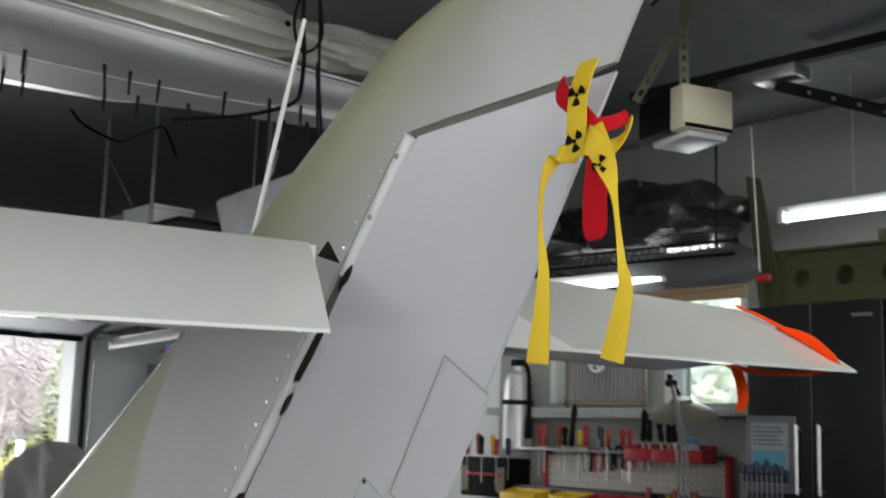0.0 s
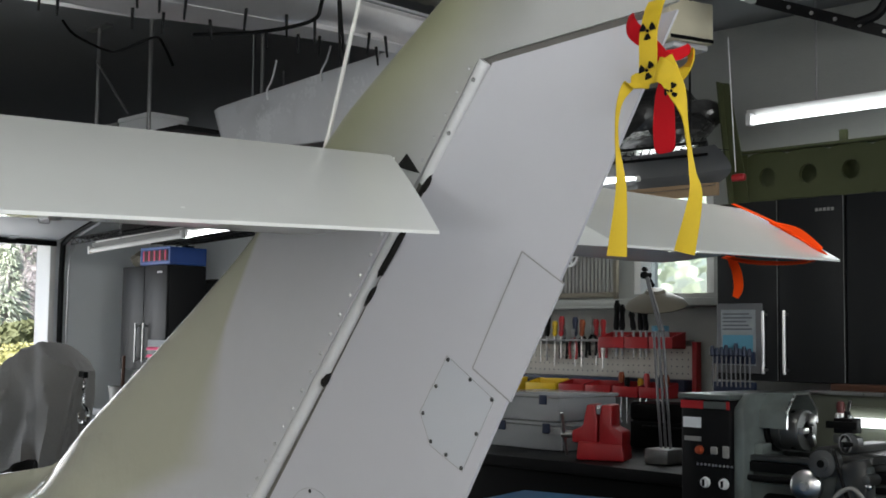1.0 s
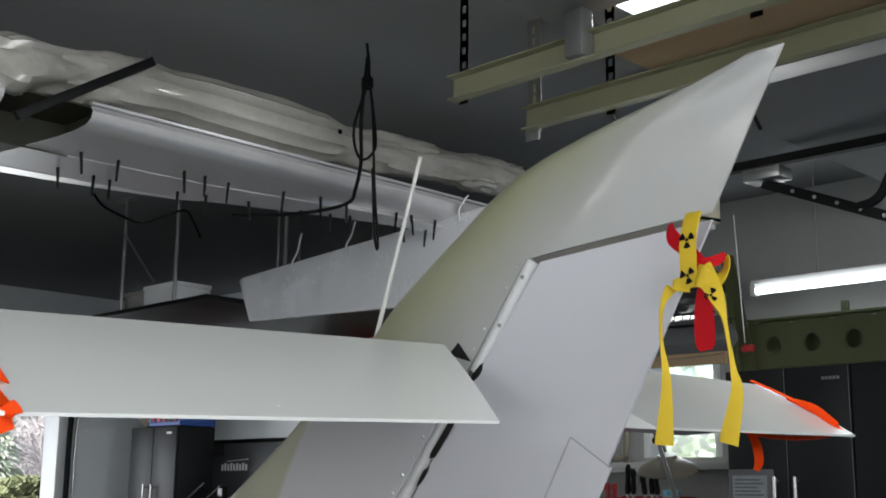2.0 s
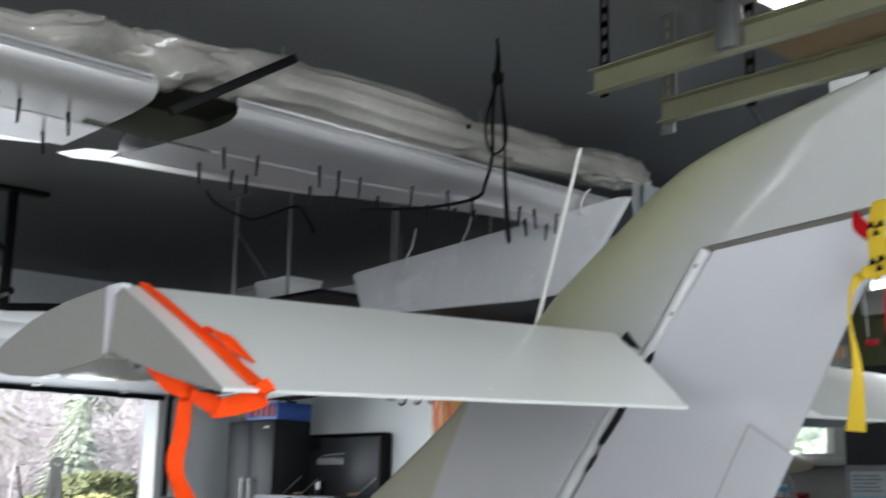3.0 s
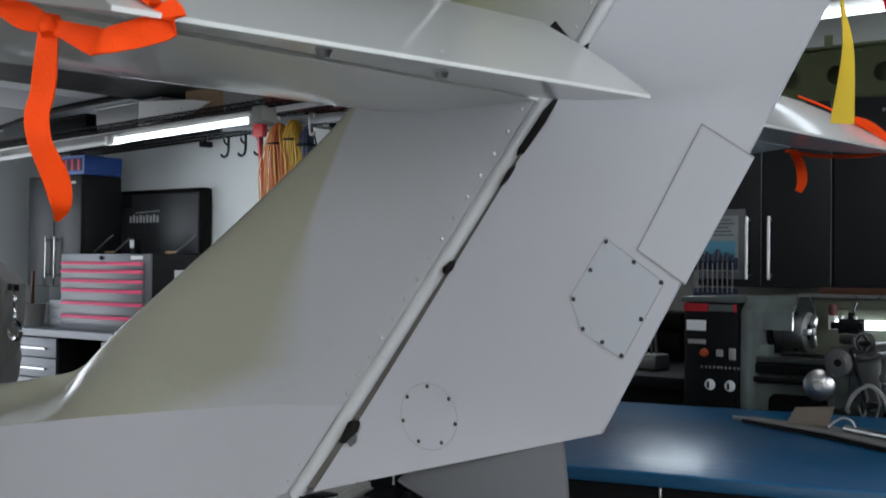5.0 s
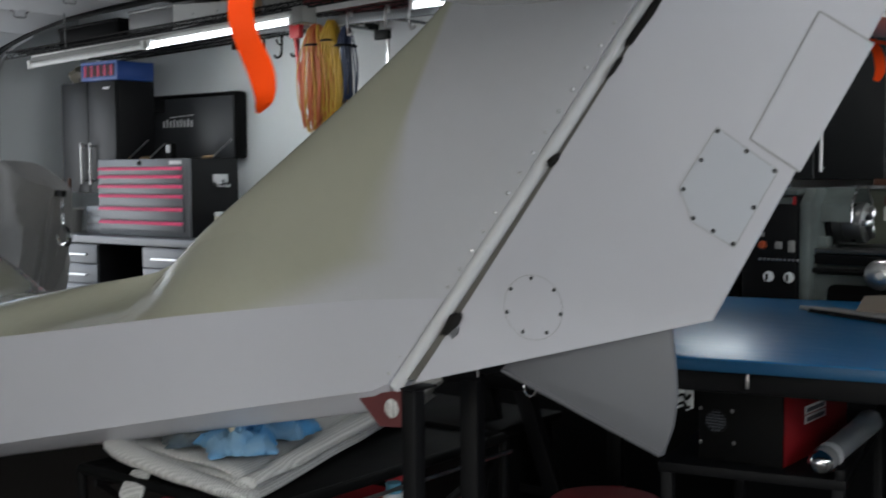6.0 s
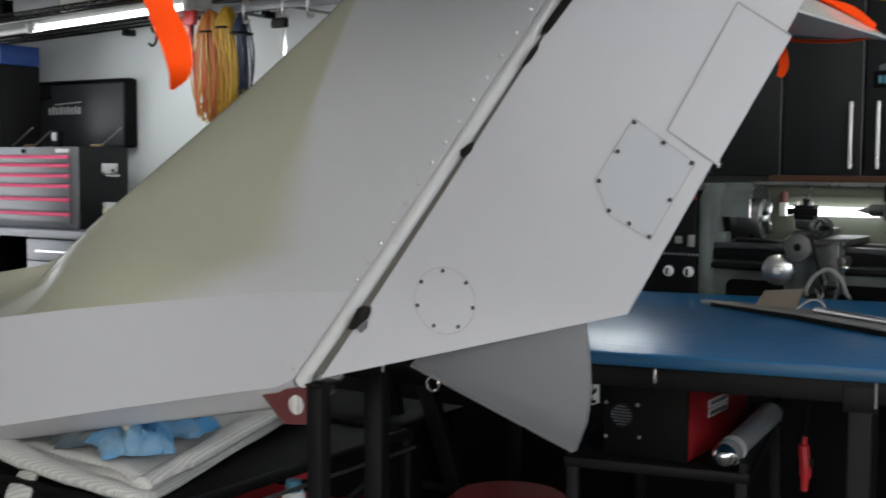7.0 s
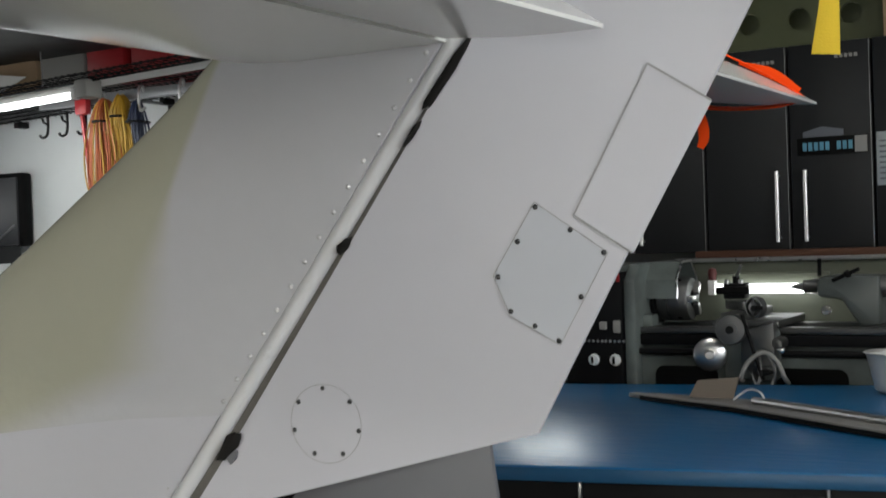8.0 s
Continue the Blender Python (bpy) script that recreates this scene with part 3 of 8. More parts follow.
def half(x, z):
    """Half the thickness of fin and rudder at a place of their side view."""
    le, te = line_at(LE, z), line_at(TE, z)
    u = min(max((x - le) / max(te - le, 0.02), 0.0), 1.0)
    t = 0.046 if z < 1.7 else 0.046 - 0.02 * (z - 1.7) / 0.52
    u0 = 0.55
    nose = math.sqrt(max(0.0, 1 - (1 - min(u / 0.30, 1.0)) ** 2)) if u < 0.30 else 1.0
    tail = 1.0 if u < u0 else 1 - 0.93 * ((u - u0) / (1 - u0))
    return max(t * nose * tail, 0.0015)


def lens_body(left, right, n_v=28, n_u=14, shrink=0.0, near_le=False):
    """A closed skin between two side-view curves, left(v) and right(v), as thick as half() says."""
    rows = []
    for i in range(n_v + 1):
        v = i / n_v
        (xa, za), (xb, zb) = left(v), right(v)
        us = [(1 - math.cos(math.pi / 2 * k / n_u)) if near_le else k / n_u for k in range(n_u + 1)]
        line = [(xa + (xb - xa) * u, za + (zb - za) * u) for u in us]
        near = [Vector((x, CENTRE - half(x, z) + shrink, z)) for x, z in line]
        far = [Vector((x, CENTRE + half(x, z) - shrink, z)) for x, z in reversed(line)]
        rows.append(near + far)
    own = grid(rows, close_u=True)
    own.verts.ensure_lookup_table()
    n = len(rows[0])
    for start in (0, n_v * n):
        ring = [own.verts[start + k] for k in range(n)]
        for k in range(n // 2 - 1):
            own.faces.new((ring[k], ring[k + 1], ring[n - 2 - k], ring[n - 1 - k]))
    return own


def on_line(a, b):
    return lambda v: (a[0] + (b[0] - a[0]) * v, a[1] + (b[1] - a[1]) * v)


def along(table, z0, z1):
    return lambda v: (line_at(table, z0 + (z1 - z0) * v), z0 + (z1 - z0) * v)


plane = thing("aircraft", (-1.06, CENTRE, 0.84), "white light aircraft with bare glassfibre edges, propped on a stand", "aircraft")

# fixed fin: bare glassfibre nose and painted box behind it, below the tailplane
SEAM = [(0.9, -1.24), (1.0, -1.19), (1.05, -1.167), (1.306, -1.038), (1.483, -0.967), (1.655, -0.90)]
part("fin_leading_edge", lens_body(along(LE, 1.02, 1.66), along(SEAM, 1.0, 1.66), 24, 14, near_le=True), M["fin_nose"], plane, "bare beige glassfibre leading edge")
fin_box = part("fin", lens_body(along(SEAM, 0.95, 1.66), along([(z, x - 0.023) for z, x in HINGE], 0.88, 1.66), 20, 10), M["fin_nose"], plane)
# above the tailplane, with the cap that reaches over the rudder
upper = part("fin_top", lens_body(along(LE, 1.655, 1.872), along([(z, x - 0.012) for z, x in HINGE], 1.655, 1.9085), 16, 16, near_le=True), M["fin_top"], plane, "cream glassfibre upper fin")


def cap_left(v):
    z = 1.8715 + (2.2125 - 1.8715) * v
    return line_at(LE, z), z


def cap_right(v):
    z = 1.945 + (2.2135 - 1.945) * v
    return line_at(TE, z), z


part("fin_cap", lens_body(cap_left, cap_right, 26, 26, near_le=True), M["fin_top"], plane, "cream fin tip with a swept point")

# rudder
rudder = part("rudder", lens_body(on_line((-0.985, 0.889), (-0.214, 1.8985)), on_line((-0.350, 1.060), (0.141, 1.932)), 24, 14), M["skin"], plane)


def side_y(x, z, out=0.0):
    return CENTRE - half(x, z) - out


def decal(poly, out, depth=0.003):
    """A thin plate that follows the near side of fin or rudder."""
    own = bmesh.new()
    top = [own.verts.new((x, side_y(x, z, out), z)) for x, z in poly]
    low = [own.verts.new((x, side_y(x, z, out - depth), z)) for x, z in poly]
    own.faces.new(top)
    n = len(poly)
    for i in range(n):
        own.faces.new((top[i], low[i], low[(i + 1) % n], top[(i + 1) % n]))
    return own


def strip(points, w, out=0.0012, bm=None):
    """A narrow strip along a side-view line on the near side."""
    own = bmesh.new()
    for a, b in zip(points, points[1:]):
        a, b = Vector(a), Vector(b)
        n = (b - a).normalized()
        n = Vector((-n.y, n.x)) * w / 2
        vs = [own.verts.new((p.x, side_y(p.x, p.y, out), p.y)) for p in (a - n, b - n, b + n, a + n)]
        own.faces.new(vs)
    return join(bm, own)


def dome(x, z, r, out=0.0, bm=None):
    return turned([(0, 0.75 * r), (0.55 * r, 0.6 * r), (0.9 * r, 0.25 * r), (r, -0.3 * r)], pose(x, side_y(x, z, out), z, 90, 0, 0), 10, bm)


TAB = [(-0.164, 1.570), (-0.081, 1.514), (-0.197, 1.315), (-0.279, 1.370)]
tab = part("trim_tab", decal(TAB, 0.0008), M["skin"], rudder)
part("tab_outline", strip([TAB[1], TAB[0], TAB[3], TAB[2]], 0.0028, 0.0022), M["seam"], tab, "thin dark gap round the trim tab")
HEX = [(-0.336, 1.391), (-0.405, 1.288), (-0.382, 1.229), (-0.308, 1.188), (-0.232, 1.317)]
hatch = part("access_panel", decal(HEX, 0.0016), M["panel"], rudder, "bluish grey five-sided access panel")
part("panel_seam", strip(HEX + HEX[:1], 0.0013, 0.0022), M["seam"], hatch)
for x, z in ((-0.335, 1.384), (-0.365, 1.336), (-0.398, 1.286), (-0.381, 1.236), (-0.345, 1.215), (-0.310, 1.194), (-0.274, 1.256), (-0.238, 1.317), (-0.285, 1.350)):
    part("screw", dome(x, z, 0.0042, 0.0016), M["bolt"], hatch)
CIRC = [(-0.7035 + 0.064 * math.cos(a * math.pi / 18), 1.061 + 0.062 * math.sin(a * math.pi / 18)) for a in range(36)]
cover = part("round_cover", decal(CIRC, 0.0014), M["skin"], rudder)
part("panel_seam", strip(CIRC + CIRC[:1], 0.0010, 0.0019), M["seam"], cover)
for x, z in ((-0.706, 1.117), (-0.752, 1.094), (-0.762, 1.049), (-0.727, 1.013), (-0.675, 1.015), (-0.645, 1.052), (-0.658, 1.097)):
    part("screw", dome(x, z, 0.0042, 0.0014), M["bolt"], cover)

# hinge tube in the gap, with its dark cut-outs and the row of rivets
def hinge_at(z):
    return line_at(HINGE, z)


TUBE_Y = CENTRE - 0.0275
tube = part("hinge_tube", rod((hinge_at(0.872) - 0.0065, TUBE_Y - 0.002, 0.872), (hinge_at(1.64) - 0.0065, TUBE_Y - 0.002, 1.64), 0.0152, seg=28), M["hinge"], plane, "white tube along the rudder hinge line")
tube_up = part("hinge_tube", rod((hinge_at(1.70) + 0.006, TUBE_Y - 0.004, 1.70), (hinge_at(1.905) + 0.004, TUBE_Y - 0.001, 1.905), 0.0155, seg=20), M["hinge"], plane)
part("hinge_gap", lens_body(along([(z, x - 0.03) for z, x in HINGE], 0.885, 1.905), along([(z, x + 0.034) for z, x in HINGE], 0.895, 1.895), 12, 3, shrink=0.008), M["slot"], plane, "greasy slot behind the hinge tube, toned for the tube's shade")
part("cap_gap", lens_body(on_line((-0.245, 1.88), (-0.245, 1.925)), on_line((0.10, 1.915), (0.10, 1.96)), 3, 12, shrink=0.006), M["slot"], plane, "dim slot under the fin tip")
for k in range(20):
    z = 0.9025 + k * 0.0375
    part("rivet", dome(hinge_at(z) - 0.038, z, 0.0043), M["rivet"], fin_box)
for k in range(5):
    z = 1.745 + k * 0.038
    part("rivet", dome(hinge_at(z) - 0.026, z, 0.0035), M["rivet"], upper)
for x, z in ((-0.264, 1.872), (-0.320, 1.784)):
    part("screw", dome(x + 0.014, z, 0.0042, 0.010), M["grey_steel"], tube_up)

# fuselage
WIDTH = [(-5.4, 0.30), (-4.6, 0.42), (-3.6, 0.44), (-2.9, 0.33), (-2.4, 0.225), (-1.7, 0.112), (-1.45, 0.068), (-1.30, 0.0515), (-1.20, 0.0472), (-0.8, 0.0466)]
SILL = [(-5.4, 0.55), (-4.0, 0.70), (-2.47, 0.865), (-2.0, 0.932), (-1.656, 0.984), (-1.117, 1.052), (-0.8, 1.075)]
KEEL = [(-5.4, 0.42), (-4.0, 0.36), (-2.9, 0.49), (-2.486, 0.57), (-1.664, 0.746), (-1.059, 0.872), (-0.8, 0.925)]
DECK = [(-5.4, 0.75), (-4.9, 1.0), (-4.2, 1.16), (-3.6, 1.215), (-3.2, 1.20), (-2.857, 1.088), (-2.676, 0.993), (-2.55, 0.955), (-2.45, 0.962), (-2.23, 1.005), (-2.03, 1.035), (-1.6, 1.05), (-1.2, 1.065), (-0.8, 1.085)]


def section(x):
    w, sill, keel, deck = (line_at(t, x) for t in (WIDTH, SILL, KEEL, DECK))
    out = []
    for k in range(17):
        a = math.pi * k / 16
        out.append(Vector((x, CENTRE - w * math.cos(a), sill + (deck - sill) * math.sin(a) ** 0.8)))
    return out


def lower_section(x, upright):
    """The flat sides (upright) or the keel below their crease."""
    w, sill, keel = (line_at(t, x) for t in (WIDTH, SILL, KEEL))
    if upright:
        return [[Vector((x, CENTRE + s * w, z)) for z in (sill, (sill + keel) / 2, keel - 0.004)] for s in (-1, 1)]
    turn = min(0.058, 0.7 * w)
    half_line = [(w, keel - 0.004), (w - turn, keel - 0.038), (0.7 * (w - turn), keel - 0.046), (0.4 * (w - turn), keel - 0.050), (0.0, keel - 0.052)]
    return [Vector((x, CENTRE - q, z)) for q, z in half_line] + [Vector((x, CENTRE + q, z)) for q, z in half_line[::-1][1:]]


XS = [-5.4 + 0.1 * k for k in range(47)]


def cut_at_hinge(rows):
    """Ends the boom along the sloping hinge line."""
    for row in rows:
        for p in row:
            p.x = min(p.x, hinge_at(p.z) - 0.0235)
    return rows


for k in (0, 1):
    part("fuselage_side", grid(cut_at_hinge([lower_section(x, True)[k] for x in XS])), M["skin"], plane, "flat white side of the tail boom")
part("keel", grid(cut_at_hinge([lower_section(x, False) for x in XS])), M["skin"], plane, "rounded keel below a crease")
# the top deck, round ahead of the fin and hollowed into a fillet beside it
RIDGE = [(-2.45, 0.968), (-2.245, 1.007), (-2.042, 1.038), (-1.88, 1.064), (-1.816, 1.080), (-1.666, 1.190), (-1.5, 1.24), (-1.1, 1.26)]


def deck_section(x):
    """The deck from one sill to the other; beside the fin it sweeps up into its side."""
    w, sill, top = line_at(WIDTH, x), line_at(SILL, x), line_at(RIDGE, x)
    if x < -2.45:
        return section(x)
    b = min(max((x + 2.45) / 0.5, 0.0), 1.0)
    b = b * b * (3 - 2 * b)
    out = []
    for k in range(17):
        a = math.pi * k / 16
        f = math.sin(a)
        z_round, z_hollow = sill + (top - sill) * f ** 0.8, sill + (top - sill) * f ** 1.15
        z = z_round + (z_hollow - z_round) * b
        hf = half(x, z) - 0.002 if x > -1.83 else 0.0
        hollow = hf + (w - hf) * (1 - f) ** 2.0
        y = w * abs(math.cos(a)) * (1 - b) + hollow * b
        out.append(Vector((x, CENTRE + (0 if k == 8 else math.copysign(y, k - 8)), z)))
    return out


DECK_XS = [x for x in XS if x < -2.5] + [-2.45 + 0.05 * k for k in range(28)]
part("turtle_deck", grid([[Vector((min(p.x, hinge_at(p.z) - 0.03), p.y, p.z)) for p in deck_section(x)] for x in DECK_XS]), M["deck_resin"], plane, "glossy beige glassfibre top deck swept up into the fin")
bm = slab([(-0.443, 0.811), (-0.795, 0.931), (-0.78, 0.946), (-0.428, 1.042), (-0.418, 0.965), (-0.415, 0.915), (-0.423, 0.863)], "y", CENTRE - 0.005, CENTRE + 0.005, 0.002)
part("ventral_fin", bm, M["ventral"], plane, "grey plate fin below the rudder")
part("ventral_lip", bar((-0.445, CENTRE, 0.812), (-0.79, CENTRE, 0.9305), 0.022, 0.006), M["ventral"], plane, "turned edge of the plate")

# tailplane and elevators
def stab_profile(x, lead, hinge_x, zc, t):
    """Half thickness of the tailplane ahead of its hinge."""
    u = min(max((x - lead) / (hinge_x - lead), 0), 1)
    return t * (math.sqrt(max(0, 1 - (1 - min(u / 0.55, 1)) ** 2)))


# upper and lower line of the blunt tip section, from nose to hinge, about its middle
TIP_TOP = [(0, -0.035), (0.02, -0.024), (0.10, -0.009), (0.257, 0.010), (0.405, 0.026), (0.643, 0.0395), (0.86, 0.046), (1, 0.0485)]
TIP_LOW = [(0, -0.037), (0.06, -0.051), (0.20, -0.062), (0.485, -0.071), (0.67, -0.067), (0.85, -0.061), (1, -0.055)]


def stab_row(y, lead, hx, zc, t, f=0.0, n=14):
    """A section of the tailplane that turns into the tip section as f goes to 1."""
    us = [1 - math.cos(math.pi / 2 * k / n) for k in range(n + 1)]
    top = [Vector((lead + (hx - lead) * u, y, zc + (1 - f) * (stab_profile(lead + (hx - lead) * u, lead, hx, zc, t) + 0.006 * u) + f * line_at(TIP_TOP, u))) for u in us]
    low = [Vector((lead + (hx - lead) * u, y, zc - (1 - f) * stab_profile(lead + (hx - lead) * u, lead, hx, zc, t) * 0.9 + f * line_at(TIP_LOW, u))) for u in reversed(us)]
    return top + low


def tailplane_half(s):
    """s = -1: the side towards -y."""
    rows = []
    for k in range(13):
        f = k / 12
        y = STAB_C + s * (0.045 + (1.155 - 0.045) * f)
        lead = -0.955 + 0.048 * f
        hx = -0.455 - 0.04 * f
        zc = 1.686 + (0.02 if s > 0 else -0.016) * f
        rows.append(stab_row(y, lead, hx, zc, 0.066 - 0.014 * f, f))
    own = grid(rows, close_u=True)
    own.verts.ensure_lookup_table()
    n = len(rows[0])
    for st in (0, 12 * n):
        ring = [own.verts[st + k] for k in range(n)]
        for k in range(n // 2 - 1):
            own.faces.new((ring[k], ring[k + 1], ring[n - 2 - k], ring[n - 1 - k]))
    return own


def elevator_row(s, f):
    """Outline of an elevator at the fraction f of its span."""
    y_front = STAB_C + s * (0.10 + (1.155 - 0.10) * f)
    y_back = STAB_C + s * (0.265 + (1.172 - 0.265) * f)
    hx = -0.432 - 0.035 * f
    zt = 1.755 + (0.012 if s > 0 else -0.036) * f
    zb = 1.6275 + (0.022 if s > 0 else -0.004) * f
    tx, tz = (-0.19 - 0.015 * f, 1.600 + 0.022 * f) if s > 0 else (-0.135 - 0.012 * f, 1.584 - 0.033 * f)
    row = []
    for j in range(9):
        g = j / 8
        row.append(Vector((hx + (tx - hx) * g, y_front + (y_back - y_front) * g, zt + (tz + 0.003 - zt) * g + 0.006 * math.sin(math.pi * g))))
    for j in range(9):
        g = 1 - j / 8
        row.append(Vector((hx - 0.012 + (tx - hx + 0.012) * g, y_front + (y_back - y_front) * g, zb + (tz - 0.002 - zb) * g - 0.004 * math.sin(math.pi * g))))
    return row


def elevator_half(s):
    rows = [elevator_row(s, k / 12) for k in range(13)]
    own = grid(rows, close_u=True)
    own.verts.ensure_lookup_table()
    n = len(rows[0])
    for st in (0, 12 * n):
        ring = [own.verts[st + k] for k in range(n)]
        for k in range(n // 2 - 1):
            own.faces.new((ring[k], ring[k + 1], ring[n - 2 - k], ring[n - 1 - k]))
    return own


for s in (-1, 1):
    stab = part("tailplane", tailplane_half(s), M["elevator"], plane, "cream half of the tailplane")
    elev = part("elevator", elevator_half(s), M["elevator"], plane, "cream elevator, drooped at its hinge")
    ye = STAB_C + s * 1.155
    zo = 0.0 if s < 0 else 0.036
    # grey end ribs
    rib = [(p.x, p.z) for p in stab_row(0, -0.907, -0.495, 1.670 + zo, 0.052, 1.0)]
    part("end_rib", slab(rib, "y", ye, ye + s * 0.003), M["rib"], stab, "grey tip rib")
    part("hinge_post", slab([(-0.4975, 1.7195 + zo), (-0.453, 1.7195 + zo), (-0.455, 1.708 + zo), (-0.472, 1.703 + zo), (-0.487, 1.621 + zo), (-0.4935, 1.621 + zo)], "y", ye - 0.012 * s, ye + 0.005 * s, 0.001), M["skin"], stab)
    row = elevator_row(s, 1.0)
    rows = [[p + Vector((0, s * 0.0004, 0)) for p in row], [p + Vector((0, s * 0.0026, 0)) for p in row]]
    own = grid(rows, close_u=True)
    own.verts.ensure_lookup_table()
    n = len(row)
    for k in range(n // 2 - 1):
        own.faces.new([own.verts[n + q] for q in (k, k + 1, n - 2 - k, n - 1 - k)])
    part("end_rib", own, M["rib"], elev, "grey tip rib")
    for x, y, z in () if s > 0 else ((-0.441, 1.135, 1.607), (-0.25, 0.60, 1.586), (-0.20, 0.36, 1.596), (-0.205, 0.86, 1.570)):
        part("hinge_bolt", turned([(0, -0.010), (0.007, -0.009), (0.009, -0.003), (0.012, 0.004)], pose(x, STAB_C + s * y, z), 12), M["grey_steel"], elev)
part("antenna", rod((-0.714, CENTRE - 0.01, 1.775), (-0.575, CENTRE - 0.01, 2.182), 0.0050, 0.0040), M["antenna"], plane, "thin white rod antenna")
# torn notch and cut-outs at the tailplane root and along the hinge
bm = slab([(-0.449, 1.738), (-0.422, 1.760), (-0.386, 1.720)], "y", CENTRE - 0.046, CENTRE - 0.038)
part("root_notch", bm, M["gap"], plane, "black torn notch above the tailplane root")
for z, h, w, dx in ((1.338, 0.016, 0.013, 0.019), (1.018, 0.029, 0.019, 0.031), (1.585, 0.068, 0.014, 0.020), (1.50, 0.022, 0.008, 0.022), (1.695, 0.022, 0.013, 0.018)):
    x = hinge_at(z) + dx
    own = bmesh.new()
    bmesh.ops.create_icosphere(own, subdivisions=2, radius=1.0)
    for v in own.verts:
        k = 0.8 + 0.5 * noise.noise(v.co * 2.1 + Vector((z * 9, 0, 0))) + 0.35 * noise.noise(v.co * 5.0 + Vector((0, z * 9, 0)))
        v.co = Vector((x + v.co.x * w * k + v.co.z * h * 0.78 * k, CENTRE - 0.043 + v.co.y * 0.006, z + v.co.z * h * k))
    part("cut_out", own, M["gap"], plane, "dark ragged hinge cut-out")
xl = hinge_at(1.018) + 0.019
part("torn_lip", decal([(xl + 0.014, 1.016), (xl + 0.026, 1.010), (xl + 0.024, 0.998), (xl + 0.012, 0.988), (xl + 0.004, 0.998)], 0.0065, 0.004), M["ventral"], plane, "bent grey lip below the hinge cut-out")
# pylon tubes and whip aerial on the turtle deck
for a, b in (((-3.70, 2.193, 1.10), (-3.70, 2.16, 1.50)), ((-3.70, 2.345, 1.08), (-3.70, 2.42, 1.50)), ((-3.70, 2.475, 1.06), (-3.70, 2.425, 1.50))):
    part("pylon_tube", rod(a, b, 0.017), M["pylon"], plane, "grey pylon tube")
for y in (2.157, 2.423):
    eye = turned([(0.012, -0.02), (0.028, -0.02), (0.03, 0), (0.028, 0.02), (0.012, 0.02), (0.012, -0.02)], pose(-3.70, y, 1.515, 0, 85, -15), 18, closed=False)
    part("pylon_eye", eye, M["pylon"], plane)
part("whip_aerial", hose([(-3.70, 2.33, 1.11), (-3.70, 2.30, 1.3), (-3.70, 2.255, 1.50)], 0.005), M["black"], plane, "thin black whip aerial")

# ---- things stored under the ceiling ----
wing = thing("stored_wing", (-1.95, 1.8, 2.39), "bare aluminium wing in two lengths, slung under the ceiling", "wing")


def wing_left(y):
    return line_at([(-1.0, -2.16), (1.41, -2.127), (1.754, -2.096), (2.465, -2.034), (2.81, -1.916), (3.1, -1.83), (3.3, -1.80), (3.62, -1.775)], y)


def wing_section(y):
    """The skin from the top seam round the nose, over a flat lap, to the lower crease."""
    left = wing_left(y)
    lap = left + (-1.70 - left) * 0.46
    pts = [(-1.69, 2.505), (-1.682, 2.488), (-1.686, 2.468), (-1.702, 2.452), (-1.735, 2.440), (-1.79, 2.4285), (lap, 2.4142), (lap - 0.001, 2.4117), ((lap + left) / 2, 2.402), (left + 0.004, 2.393), (left, 2.396), (left + 0.002, 2.432),
           (left + 0.03, 2.47), (-1.9, 2.52), (-1.75, 2.525)]
    return [Vector((x, y + 0.0, z + 0.0022 * noise.noise(Vector((x * 7, y * 3.1, 0.4))) * (z < 2.42))) for x, z in pts]


